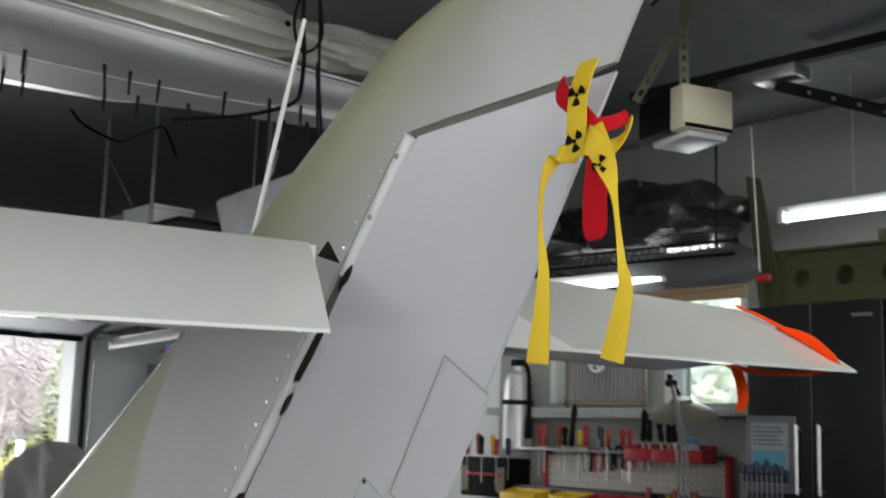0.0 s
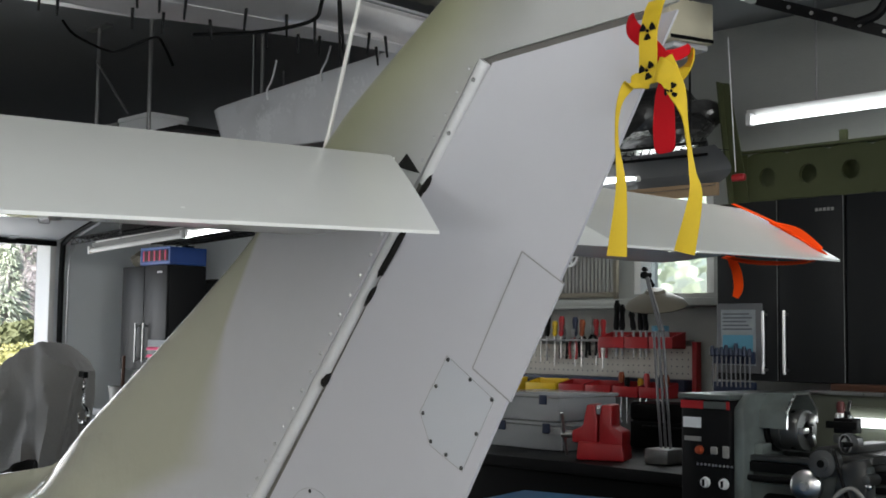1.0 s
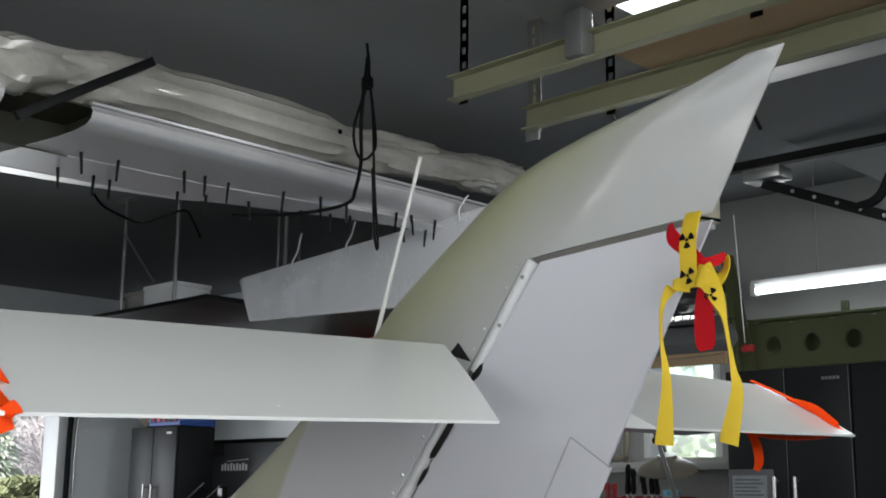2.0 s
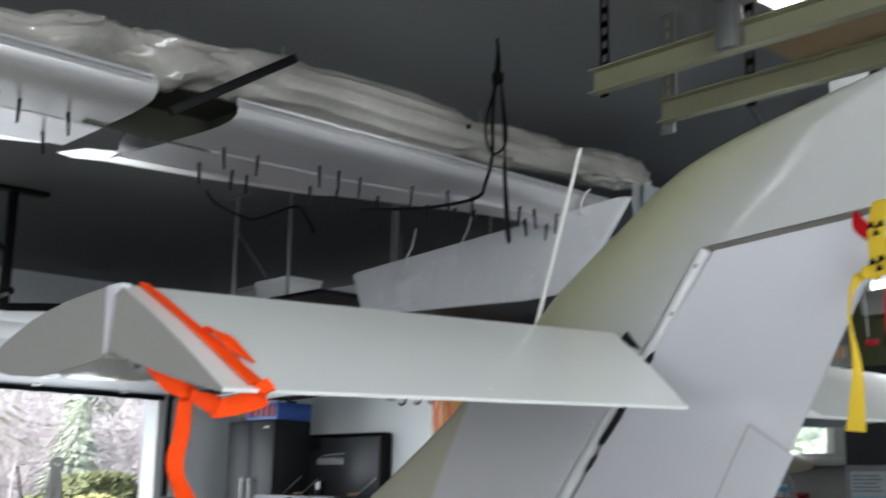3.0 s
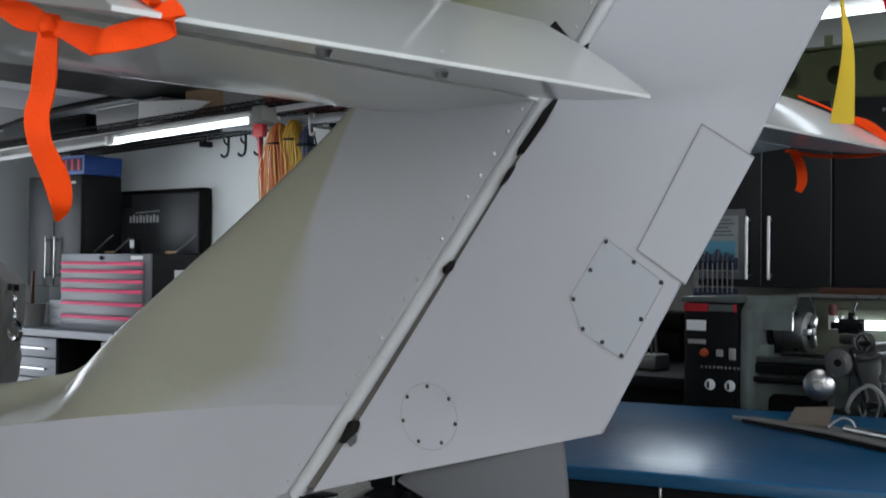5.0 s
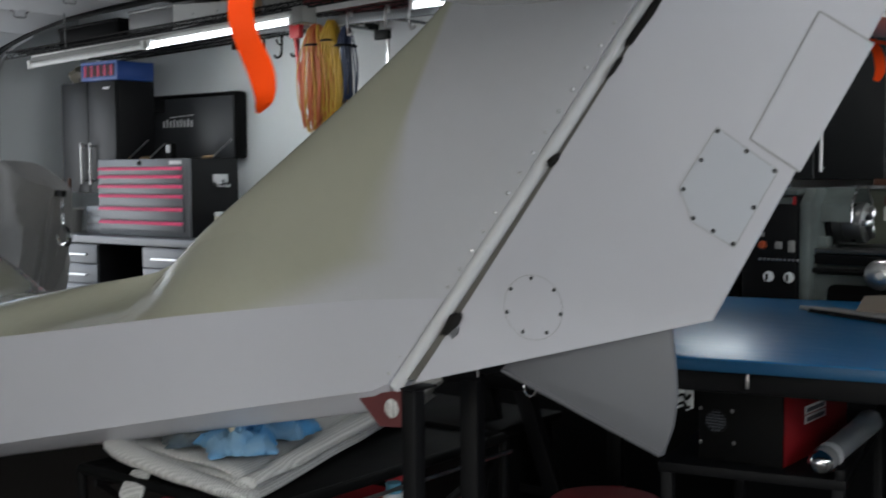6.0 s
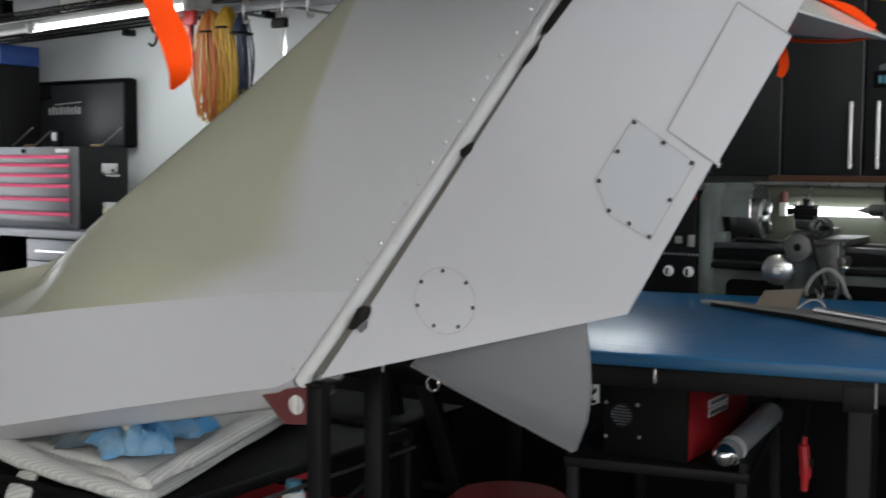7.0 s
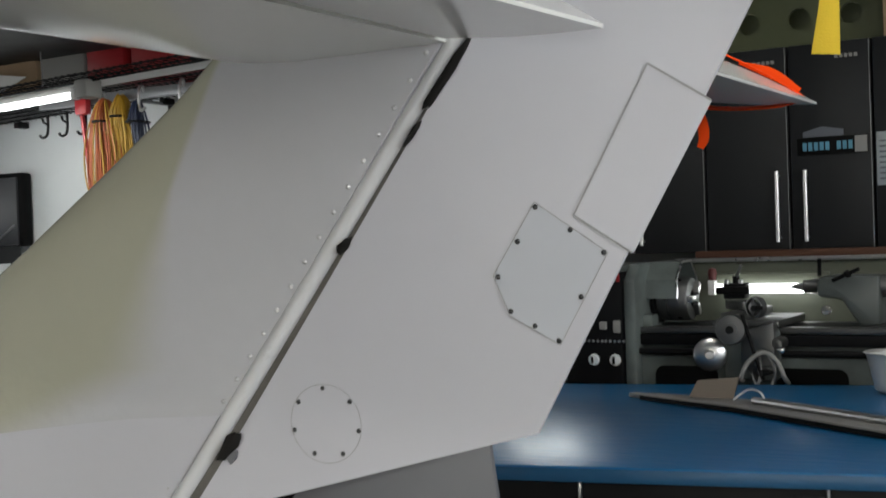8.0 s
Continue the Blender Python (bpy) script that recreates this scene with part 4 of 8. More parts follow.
for y0, y1 in ((-0.9, 1.70), (1.95, 3.60)):
    n = 40
    rows = [wing_section(y0 + (y1 - y0) * k / n) for k in range(n + 1)]
    for k, row in enumerate(rows):
        for p in row:
            p.y += (p.x + 1.69) * (0.17 * max(0, k / n - 0.8) / 0.2 if y0 < 0 else 0.40 * max(0, 0.3 - k / n) / 0.3)
    own = grid(rows, close_u=True)
    skin = part("wing_skin", own, M["alu"], wing, "polished sheet skin, dented in places")
    part("seam_strip", bar((-1.688, y0, 2.512), (-1.688, y1, 2.512), 0.012, 0.008), M["silver"], wing, "bright seam strip")
    y2 = 1.585 if y0 < 0 else 2.53
    yb = y0 if y0 < 0 else 1.80
    low = []
    for k in range(13):
        y = yb + (y2 - yb) * k / 12
        w = line_at([(-1.0, 0.12), (1.47, 0.12), (1.585, 0.045), (1.80, 0.105), (2.12, 0.09), (2.53, 0.045)], y)
        x = wing_left(y) - 0.003
        low.append([Vector((x, y, 2.394)), Vector((x - w * 0.5, y, 2.397)), Vector((x - w, y, 2.402)), Vector((x - w - 0.002, y, 2.416)), Vector((x - w * 0.5, y, 2.414)), Vector((x, y, 2.412))])
    flange = grid(low, close_u=True)
    for end in (0, 12):
        flange.verts.ensure_lookup_table()
        flange.faces.new([flange.verts[end * 6 + q] for q in range(6)])
    part("lower_flange", flange, M["alu"], wing, "bright flange strip below the crease")
    steps = 22 if y0 < 0 else 15
    for k in range(steps):
        y = y0 + 0.05 + (y1 - y0 - 0.12) * (k + 0.25 * math.sin(k * 2.4)) / steps
        left = wing_left(y)
        for row_at in (0.60, 0.17):
            if (k + (row_at > 0.4)) % 4 == 3:
                continue
            x = left + (-1.70 - left) * (row_at + 0.035 * math.sin(k * 5.1 + row_at * 9))
            dx, dy = 0.006 * math.sin(k * 3.3), 0.006 * math.cos(k * 2.1)
            z = 2.392 + 0.045 * row_at
            part("cleco_pin", rod((x + dx, y + dy + 0.02, z - 0.064), (x, y + 0.02, z + 0.008), 0.0036, 0.0056, 8), M["black_steel"], wing)
# inside of the two open ends, its shade put into a darker olive, with black beam
for ya, yb in ((1.985, 1.99), (1.60, 1.605)):
    part("rib_web", slab([(-2.08, 2.405), (-1.80, 2.435), (-1.71, 2.462), (-1.70, 2.50), (-2.05, 2.50)], "y", ya, yb), M["rib_shaded"], wing, "olive rib in the open end, colour darkened for shade")
part("upper_skin", box(-2.06, -1.70, 1.45, 2.05, 2.502, 2.507), M["rib_shaded"], wing, "inside of the upper skin, coloured dark for shade")
part("spar_web", slab([(1.60, 2.41), (2.0, 2.41), (2.0, 2.50), (1.60, 2.50)], "x", -1.905, -1.90), M["rib_shaded"], wing)
part("torn_tab", slab([(-2.20, 1.66), (-2.10, 1.70), (-2.06, 1.80), (-2.12, 1.83), (-2.19, 1.79), (-2.22, 1.72)], "z", 2.398, 2.401), M["steel"], wing, "bent sheet tab")
part("carry_beam", bar((-1.63, 1.713, 2.405), (-1.60, 2.08, 2.645), 0.026, 0.026, bevel=0.003), M["black_steel"], wing, "black square beam")
for y in (-0.6, 1.3, 2.3, 3.2):
    part("sling_rod", rod((-2.0, y, 2.50), (-2.0, y, 2.85), 0.006), M["grey_steel"], wing)

# lumpy wrapped roll on top of the wing
roll = thing("wrapped_roll", (-1.74, 1.5, 2.53), "crumpled clear plastic wrap over pale ribbed foam on the wing", "roll")
rows = []
n = 190
for i in range(n + 1):
    y = -0.9 + 4.66 * i / n
    row = []
    sag = 0.006 * math.sin(y * 4.1) + line_at([(-0.9, -0.06), (1.35, -0.05), (1.7, -0.03), (2.0, -0.014), (2.25, 0)], y)
    r = line_at([(-0.9, 0.045), (1.36, 0.048), (1.43, 0.074), (1.52, 0.080), (1.62, 0.066), (1.74, 0.088), (1.84, 0.074), (1.95, 0.082), (2.12, 0.092), (2.22, 0.082), (2.32, 0.094), (2.6, 0.096), (2.78, 0.088), (2.88, 0.062), (3.0, 0.070), (3.2, 0.066), (3.42, 0.058), (3.55, 0.066), (3.68, 0.055), (3.76, 0.02)], y)
    loose = line_at([(1.36, 0.25), (1.44, 1.0), (1.9, 1.0), (2.15, 0.12), (2.84, 0.12), (2.92, 0.8), (3.5, 0.8)], y)
    for k in range(42):
        a = 2 * math.pi * k / 42
        ridge = 0.0050 * math.cos(14 * a) * (0.6 + 0.4 * math.sin(y * 3)) * (1 - 0.8 * loose)
        q = Vector((math.cos(a) * 1.3, y * 5, math.sin(a) * 1.3))
        lump = loose * (0.030 * noise.noise(q) + 0.026 * (0.35 - abs(noise.noise(q * 2.1))) + 0.009 * noise.noise(q * 5.3)) + 0.004 * noise.noise(q * 0.8)
        rr = r + ridge + lump
        x0 = line_at([(-0.9, -1.78), (3.0, -1.74), (3.76, -1.66)], y)
        droop = -0.045 * math.exp(-((y - 1.735) / 0.07) ** 2) * max(0, -math.sin(a)) * max(0, math.cos(a) + 0.3)
        row.append(Vector((x0 + rr * 1.15 * math.cos(a), y, 2.615 + sag + rr * 0.92 * math.sin(a) + droop)))
    rows.append(row)
own = grid(rows, close_u=True)
part("foam_roll", own, M["plastic_wrap"], roll)
rows = [[Vector((-1.60 + 0.012 * math.sin(3 * k), 3.60 + 0.03 * j, 2.575 - 0.042 * k + 0.006 * math.sin(j * 2 + k))) for j in range(5)] for k in range(5)]
part("loose_wrap", grid(rows), M["clear"], roll, "loose flap of clear plastic")
part("loose_wrap", grid([[p + Vector((0.04, 0.02, -0.01)) for p in row] for row in rows]), M["clear"], roll)
part("roll_hole", turned([(0.0, 0.004), (0.008, 0.003), (0.009, 0)], pose(-1.635, 2.80, 2.612, 0, 90, 0), 12), M["black"], roll)

# cables hung from the ceiling
cab = thing("hanging_cable", (-1.45, 2.74, 2.85), "looped black cables tied to the ceiling", "cable")
part("cable", hose([(-1.45, 2.744, 2.85), (-1.45, 2.755, 2.74), (-1.45, 2.70, 2.56), (-1.45, 2.73, 2.47), (-1.45, 2.79, 2.52), (-1.45, 2.775, 2.65), (-1.45, 2.76, 2.72)], 0.0045), M["black"], cab)
part("cable", hose([(-1.455, 2.75, 2.84), (-1.46, 2.785, 2.62), (-1.45, 2.79, 2.40), (-1.45, 2.81, 2.21), (-1.45, 2.795, 2.24), (-1.45, 2.78, 2.45)], 0.004), M["black"], cab)
part("cable", hose([(-1.44, 2.74, 2.80), (-1.44, 2.72, 2.60), (-1.47, 2.75, 2.47), (-1.551, 2.80, 2.405), (-1.575, 2.795, 2.365), (-1.652, 2.753, 2.345), (-1.79, 2.709, 2.345), (-2.017, 2.661, 2.37)], 0.006), M["black"], cab, "dark hose along the wing")
part("cable_tie", box(-1.465, -1.435, 2.735, 2.765, 2.70, 2.74, 0.006), M["black"], cab)

# white panel hung under the far end of the wing
pan = thing("white_wing_panel", (-2.2, 3.42, 2.15), "large white panel with a glossy dent, hung below the wing", "panel")
part("panel_sheet", slab([(-3.012, 2.362), (-2.98, 2.374), (-1.50, 2.462), (-1.455, 2.455), (-1.70, 2.150), (-1.97, 2.142), (-2.925, 2.178)], "y", 3.40, 3.425, 0.004), M["white_board"], pan)
rows = []
for i in range(41):
    f = i / 40
    x0, x1 = -2.985 + 1.50 * f, -2.915 + 1.20 * f
    row = []
    for k in range(13):
        g = k / 12
        x = x0 + (x1 - x0) * g
        z = (2.362 + (x0 + 3.0) * 0.064) * (1 - g) + (2.176 - 0.02 * f) * g
        dent = 0.020 * math.exp(-((x + 2.62) / 0.09) ** 2 - ((z - 2.29) / 0.05) ** 2) + 0.012 * math.exp(-((x + 2.42) / 0.03) ** 2 - ((z - 2.27) / 0.05) ** 2)
        row.append(Vector((x, 3.3975 - dent + 0.004 * noise.noise(Vector((x * 3, 0, z * 4))), z)))
    rows.append(row)
part("face_skin", grid(rows), M["white_board"], pan, "dented glossy face")
for x in (-2.62, -2.28, -1.96, -1.66):
    z = 2.362 + (x + 3.0) * 0.066
    part("hook", hose([(x, 3.39, z - 0.03), (x - 0.01, 3.395, z + 0.01), (x, 3.41, z + 0.05), (x, 3.43, 2.52)], 0.004), M["white_plastic"], pan)
for x in (-2.75, -2.15):
    part("hanger_wire", rod((x, 3.41, 2.37), (x, 3.41, 2.85), 0.004), M["grey_steel"], pan)

# ceiling shelf with boxes, on thin steel rods
shelf = thing("hanging_shelf", (-3.6, 4.1, 2.29), "dark board shelf on steel rods below the ceiling", "shelf")
part("board", slab([(-4.9, 3.27), (-3.06, 3.27), (-3.06, 3.55), (-2.2, 3.55), (-2.2, 5.1), (-4.9, 5.1)], "z", 2.275, 2.295, 0.003), M["black_steel"], shelf)
for x, y in ((-3.82, 3.3), (-3.36, 3.3), (-2.95, 3.6), (-3.82, 5.0), (-2.55, 5.0)):
    part("rod", rod((x, y, 2.29), (x, y, 2.85), 0.009), M["grey_steel"], shelf)
    part("ceiling_plate", box(x - 0.09, x + 0.09, y - 0.02, y + 0.02, 2.838, 2.85), M["grey_steel"], shelf)
part("brace", rod((-3.82, 3.29, 2.68), (-3.52, 3.29, 2.40), 0.005), M["grey_steel"], shelf)
part("cable", hose([(-3.783, 3.097, 2.83), (-3.84, 3.19, 2.79), (-3.70, 3.28, 2.71), (-3.58, 3.28, 2.695), (-3.464, 3.28, 2.70), (-3.285, 3.28, 2.701), (-3.209, 3.28, 2.639), (-3.146, 3.28, 2.557)], 0.006), M["black"], shelf)
for x0, x1, y0, y1, h, key, lab in ((-3.67, -3.40, 3.33, 3.52, 0.105, "white_plastic", "white cardboard box on the hanging shelf"), (-3.86, -3.70, 3.34, 3.62, 0.095, "rib", "small grey box on the hanging shelf"),
                                    (-4.30, -3.95, 3.62, 4.0, 0.08, "brown_dark", "dull grey box on the hanging shelf"), (-3.36, -2.95, 3.72, 4.2, 0.15, "black", "black case on the hanging shelf"), (-2.86, -2.35, 3.72, 4.3, 0.17, "black", "black case on the hanging shelf")):
    bx = thing("storage_box", ((x0 + x1) / 2, (y0 + y1) / 2, 2.295), lab, "box", "boxes on the hanging shelf")
    part("carton", box(x0, x1, y0, y1, 2.295, 2.295 + h - 0.02, 0.004), M[key], bx)
    part("lid", box(x0 - 0.004, x1 + 0.004, y0 - 0.004, y1 + 0.004, 2.295 + h - 0.02, 2.295 + h, 0.003), M[key], bx)

# steel rails and perforated straps, with two white panels laid on them
rack = thing("ceiling_rack", (-0.4, 2.8, 2.5), "galvanised steel rails hung on perforated straps", "rack")
for y, x0 in ((2.60, -0.92), (2.93, -0.945)):
    rail = slab([(y - 0.03, 2.496), (y + 0.003, 2.496), (y + 0.003, 2.564), (y - 0.03, 2.564), (y - 0.03, 2.56), (y - 0.003, 2.56), (y - 0.003, 2.50), (y - 0.03, 2.50)], "x", x0, 2.0)
    part("rail", rail, M["strap"], rack)
for x, y in ((-0.895, 2.61), (-0.66, 2.95), (-0.30, 2.95), (-0.02, 2.62), (1.4, 2.61), (1.4, 2.95)):
    own = perforated((x, y, 2.49), (x, y, 2.85), 0.032, 0.014, 9, (1, 0, 0))
    part("strap", own, M["strap"], rack, "perforated strap")
part("bracket", box(-0.50, -0.445, 2.55, 2.595, 2.50, 2.62, 0.003), M["hung_dark"], rack, "dull zinc bracket")
part("bracket", box(-0.975, -0.925, 2.955, 2.965, 2.475, 2.585, 0.003), M["hung_dark"], rack, "dull zinc bracket")
angle = slab([(-0.972, 2.962), (-0.922, 2.962), (-0.922, 2.966), (-0.968, 2.966), (-0.968, 3.01), (-0.972, 3.01)], "z", 2.50, 2.85)
slotted = part("slotted_angle", angle, M["hung_dark"], rack, "dull zinc slotted angle post")
for k in range(8):
    part("slot", box(-0.951, -0.943, 2.9595, 2.9615, 2.555 + 0.036 * k, 2.577 + 0.036 * k), M["strap"], slotted, "pale slot")
for x in (-0.485, -0.46):
    part("bolt", rod((x, 2.57, 2.62), (x, 2.57, 2.635), 0.006), M["steel"], rack)
part("packing_board", box(-0.5, 1.9, 2.62, 2.92, 2.566, 2.584, 0.002), M["wood"], rack, "pale plywood strip")
part("wire", hose([(-0.70, 2.97, 2.56), (-0.66, 2.99, 2.45), (-0.62, 2.99, 2.36)], 0.004), M["black"], rack)
part("wire", hose([(-0.45, 2.96, 2.40), (-0.36, 2.98, 2.46), (-0.27, 2.98, 2.44), (-0.22, 2.97, 2.36)], 0.005), M["black"], rack)


def white_slab(x0, x1, y0, y1, lab):
    ob = thing("overhead_panel", ((x0 + x1) / 2, (y0 + y1) / 2, 2.62), lab, "panel", "white panels under the ceiling")
    n = 8
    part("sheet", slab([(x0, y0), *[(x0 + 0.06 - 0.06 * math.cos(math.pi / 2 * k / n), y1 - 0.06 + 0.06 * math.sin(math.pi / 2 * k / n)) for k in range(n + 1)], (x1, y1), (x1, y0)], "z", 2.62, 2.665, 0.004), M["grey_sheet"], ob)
    for x in (x0 + 0.4, x1 - 0.4):
        for y in (y0 + 0.3, y1 - 0.3):
            part("hanger", rod((x, y, 2.66), (x, y, 2.85), 0.006), M["grey_steel"], ob)
    return ob


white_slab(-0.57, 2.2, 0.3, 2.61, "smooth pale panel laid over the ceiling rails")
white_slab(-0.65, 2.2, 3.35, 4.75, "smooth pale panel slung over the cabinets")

# garage door opener and its rail
op = thing("door_opener", (-1.0, 4.0, 2.36), "beige garage door opener with a lamp lens, hung on straps", "door opener")
TURN_OP = pose(-1.075, 3.90, 0, 0, 0, -17)
part("case", moved(box(-0.075, 0.0, 0.0, 0.19, 2.43, 2.573, 0.008), TURN_OP), M["beige_plastic"], op)
part("motor_cover", moved(box(-0.28, -0.077, 0.02, 0.18, 2.45, 2.575, 0.006), TURN_OP), M["black"], op, "black motor cover")
part("lamp_lens", moved(box(-0.20, -0.004, 0.02, 0.17, 2.405, 2.428, 0.008), TURN_OP), M["silver"], op, "milky lamp lens")
part("base_strip", moved(box(0.0005, 0.004, 0.004, 0.186, 2.434, 2.446), TURN_OP), M["black"], op)
part("top_bolt", rod((-1.06, 4.0, 2.56), (-1.06, 4.0, 2.59), 0.008), M["black"], op)
for a, b in (((-1.095, 3.93, 2.565), (-1.10, 3.93, 2.85)), ((-1.315, 3.96, 2.57), (-1.07, 3.95, 2.85))):
    own = perforated(a, b, 0.030, 0.012, 8, (0.75, 0.66, 0))
    part("strap", own, M["strap"], op, "perforated strap")
part("rail", bar((-1.36, 4.0, 2.60), (0.6, 3.95, 2.57), 0.035, 0.03), M["black_steel"], op, "black trolley rail")
part("trolley", box(-0.80, -0.66, 3.86, 3.95, 2.50, 2.54, 0.006), M["steel"], op, "bare metal trolley")
arm = bar((-0.745, 3.9, 2.495), (-0.30, 3.9, 2.305), 0.008, 0.034)
part("curved_arm", arm, M["black_steel"], op, "black perforated door arm")
for k in range(5):
    f = 0.25 + k * 0.17
    part("arm_bolt", rod((-0.745 + 0.445 * f, 3.893, 2.495 - 0.19 * f), (-0.745 + 0.445 * f, 3.889, 2.495 - 0.19 * f), 0.006), M["steel"], op)
part("hook_arm", hose([(-0.42, 3.9, 2.36), (-0.35, 3.9, 2.38), (-0.30, 3.9, 2.46), (-0.26, 3.9, 2.56)], 0.016), M["black_steel"], op)
part("release_cord", rod((-1.06, 4.28, 2.02), (-1.075, 4.26, 2.50), 0.002, seg=6), M["white_plastic"], op)
part("release_handle", box(-1.075, -1.02, 4.27, 4.29, 1.985, 2.012, 0.008), M["red"], op, "red pull handle")


def tube_lamp(x0, x1, y, z, tubes, lab, lit=(1, 1), hung=(), body="fixture"):
    """A batten with tubes along x; tubes are offsets (dy, dz)."""
    ob = thing("tube_lamp", ((x0 + x1) / 2, y, z), lab, "lamp", "fluorescent lamps")
    part("batten", box(x0, x1, y + 0.02, y + 0.07, z + 0.012, z + 0.052, 0.004), M[body], ob)
    for dy, dz in tubes:
        n = max(1, round((x1 - x0) / 1.2))
        for k in range(n):
            a, b = x0 + 0.03 + k * (x1 - x0) / n, x0 - 0.03 + (k + 1) * (x1 - x0) / n
            part("tube", rod((a, y + dy, z + dz), (b, y + dy, z + dz), 0.016, seg=12), M["tube"] if lit[k % len(lit)] else M["fixture"], ob, "glowing fluorescent tube" if lit[k % len(lit)] else "dim fluorescent tube")
            for e in (a, b):
                part("lampholder", box(e - 0.012, e + 0.012, y + dy - 0.018, y + 0.02, z + dz - 0.02, z + 0.03, 0.003), M["fixture"], ob)
    for x in hung:
        part("hanger", rod((x, y + 0.045, z + 0.05), (x, y + 0.045, 2.85), 0.004), M["grey_steel"], ob)
    return ob


west_lamp = tube_lamp(-5.93, -3.62, 4.40, 2.005, ((0, 0),), "long tube lamp hung before the shelf, half lit", (0, 1), (-5.6, -3.9), "rib")
part("end_cap", box(-3.625, -3.55, 4.37, 4.47, 1.985, 2.065, 0.008), M["rib"], west_lamp, "grey end cap")
west_lamp.rotation_euler.y = radians(-2.2)
tube_lamp(-1.40, 1.0, 4.90, 2.325, ((0, 0.0),), "long tube lamp on the wall above the spar", (1, 1), (-1.1, 0.6))
tube_lamp(-0.87, -0.46, 4.60, 1.147, ((0, 0),), "short tube lamp behind the lathe", (1, 1), (), "splash")
tube_lamp(-3.23, -1.8, 4.78, 2.12, ((0, 0),), "tube lamp below the wire shelf", (1, 1), (-2.8, -2.0))
for x in (-0.9, 1.6):
    tube_lamp(x - 1.2, x + 1.2, -1.20, 2.70, ((-0.01, -0.012), (0.10, -0.012)), "twin tube lamp hung over the aisle", (1, 1), (x - 0.9, x + 0.9))
cl = thing("ceiling_light", (-0.57, 3.02, 2.85), "bright square lamp flush on the ceiling", "lamp")
part("frame", box(-0.68, -0.44, 2.90, 3.14, 2.825, 2.85, 0.003), M["fixture"], cl)
part("diffuser", box(-0.66, -0.46, 2.92, 3.12, 2.818, 2.8245), M["tube"], cl)

# overhead garage door, rolled back along its tracks
gd = thing("garage_door", (-6.2, 1.9, 2.05), "white sectional garage door rolled up on its tracks", "garage door")
DOOR = [(-6.64, 2.07), (-6.16, 2.18), (-5.68, 2.25), (-5.19, 2.285), (-4.70, 2.30)]
for (xa, za), (xb, zb) in zip(DOOR, DOOR[1:]):
    sec = part("section", slab([(xa, za), (xb - 0.006, zb), (xb - 0.018, zb + 0.035), (xa - 0.012, za + 0.035)], "y", 2.52, 4.53, 0.003), M["door_panel"], gd)
    for y in (2.6, 3.08, 3.55, 4.2):
        leaf = part("hinge", moved(box(-0.03, 0.05, -0.03, 0.03, -0.006, 0.0, 0.002), pose(xa + 0.01, y, za - 0.001, 0, -18, 0)), M["silver"], sec, "zinc hinge plate")
        part("hinge_loop", hose([(xa, y - 0.062, za - 0.002), (xa, y - 0.040, za - 0.006), (xa, y - 0.036, za - 0.034), (xa, y, za - 0.037), (xa, y + 0.036, za - 0.034), (xa, y + 0.040, za - 0.006), (xa, y + 0.062, za - 0.002)], 0.0038, 6, steps=3), M["grey_steel"], leaf)
part("bottom_seal", box(-6.66, -6.63, 2.52, 4.53, 2.035, 2.068), M["black"], gd, "black rubber seal")
for y in (4.588, 2.40):
    part("track", hose([(-6.66, y, 0.05), (-6.66, y, 1.2), (-6.66, y, 1.95), (-6.60, y, 2.08), (-6.30, y, 2.17), (-5.7, y, 2.255), (-4.3, y, 2.31)], 0.020, 6), M["black_steel"], gd, "dark bent steel track")
part("conduit", hose([(-6.685, 4.648, 0.3), (-6.685, 4.648, 1.4), (-6.68, 4.648, 1.90), (-6.64, 4.655, 2.04), (-6.55, 4.665, 2.12), (-6.3, 4.68, 2.2)], 0.012, 8), M["silver"], gd, "bent conduit on the wall")
# steel hanger that carries the track
hg = thing("track_hanger", (-4.5, 2.45, 2.2), "dark angle-iron hanger fixed to the ceiling", "bracket")
part("upright", box(-4.52, -4.48, 2.43, 2.47, 2.24, 2.85, 0.002), M["black_steel"], hg)
part("top_plate", box(-4.53, -4.47, 2.10, 2.62, 2.83, 2.848), M["black_steel"], hg)
part("brace", bar((-4.5, 2.10, 2.82), (-4.5, 2.44, 2.52), 0.02, 0.02), M["black_steel"], hg)
part("cross_bar", bar((-4.52, 2.47, 2.262), (-4.52, 3.0, 2.32), 0.03, 0.04), M["black_steel"], hg)

# ---- bench with the tool chest ----
wb = thing("workbench", (-5.0, 4.95, 0), "grey steel workbench with drawer units and a dark kneehole", "workbench")
part("worktop", box(-6.25, -3.0, 4.60, 5.28, 0.885, 0.930, 0.005), M["chest"], wb, "grey worktop with a rounded edge")
for x0, x1 in ((-6.2, -5.62), (-5.185, -4.6), (-4.58, -3.9)):
    unit = part("drawer_unit", box(x0, x1, 4.66, 5.26, 0.04, 0.884, 0.004), M["cab_side"], wb)
    z = 0.872
    for h in (0.125, 0.125, 0.125, 0.20, 0.22):
        d = part("drawer", box(x0 + 0.006, x1 - 0.006, 4.640, 4.658, z - h + 0.006, z, 0.004), M["chest"], unit, "grey drawer front")
        z -= h
part("back_panel", box(-5.62, -5.19, 5.2, 5.22, 0.04, 0.884), M["black"], wb)
zs = (0.80, 0.675, 0.55)
for x0, x1 in ((-6.2, -5.62), (-5.185, -4.6)):
    for z in zs:
        part("pull", box(x0 + 0.10, x1 - 0.10, 4.622, 4.638, z, z + 0.014, 0.004), M["steel"], wb, "bright bar pull")

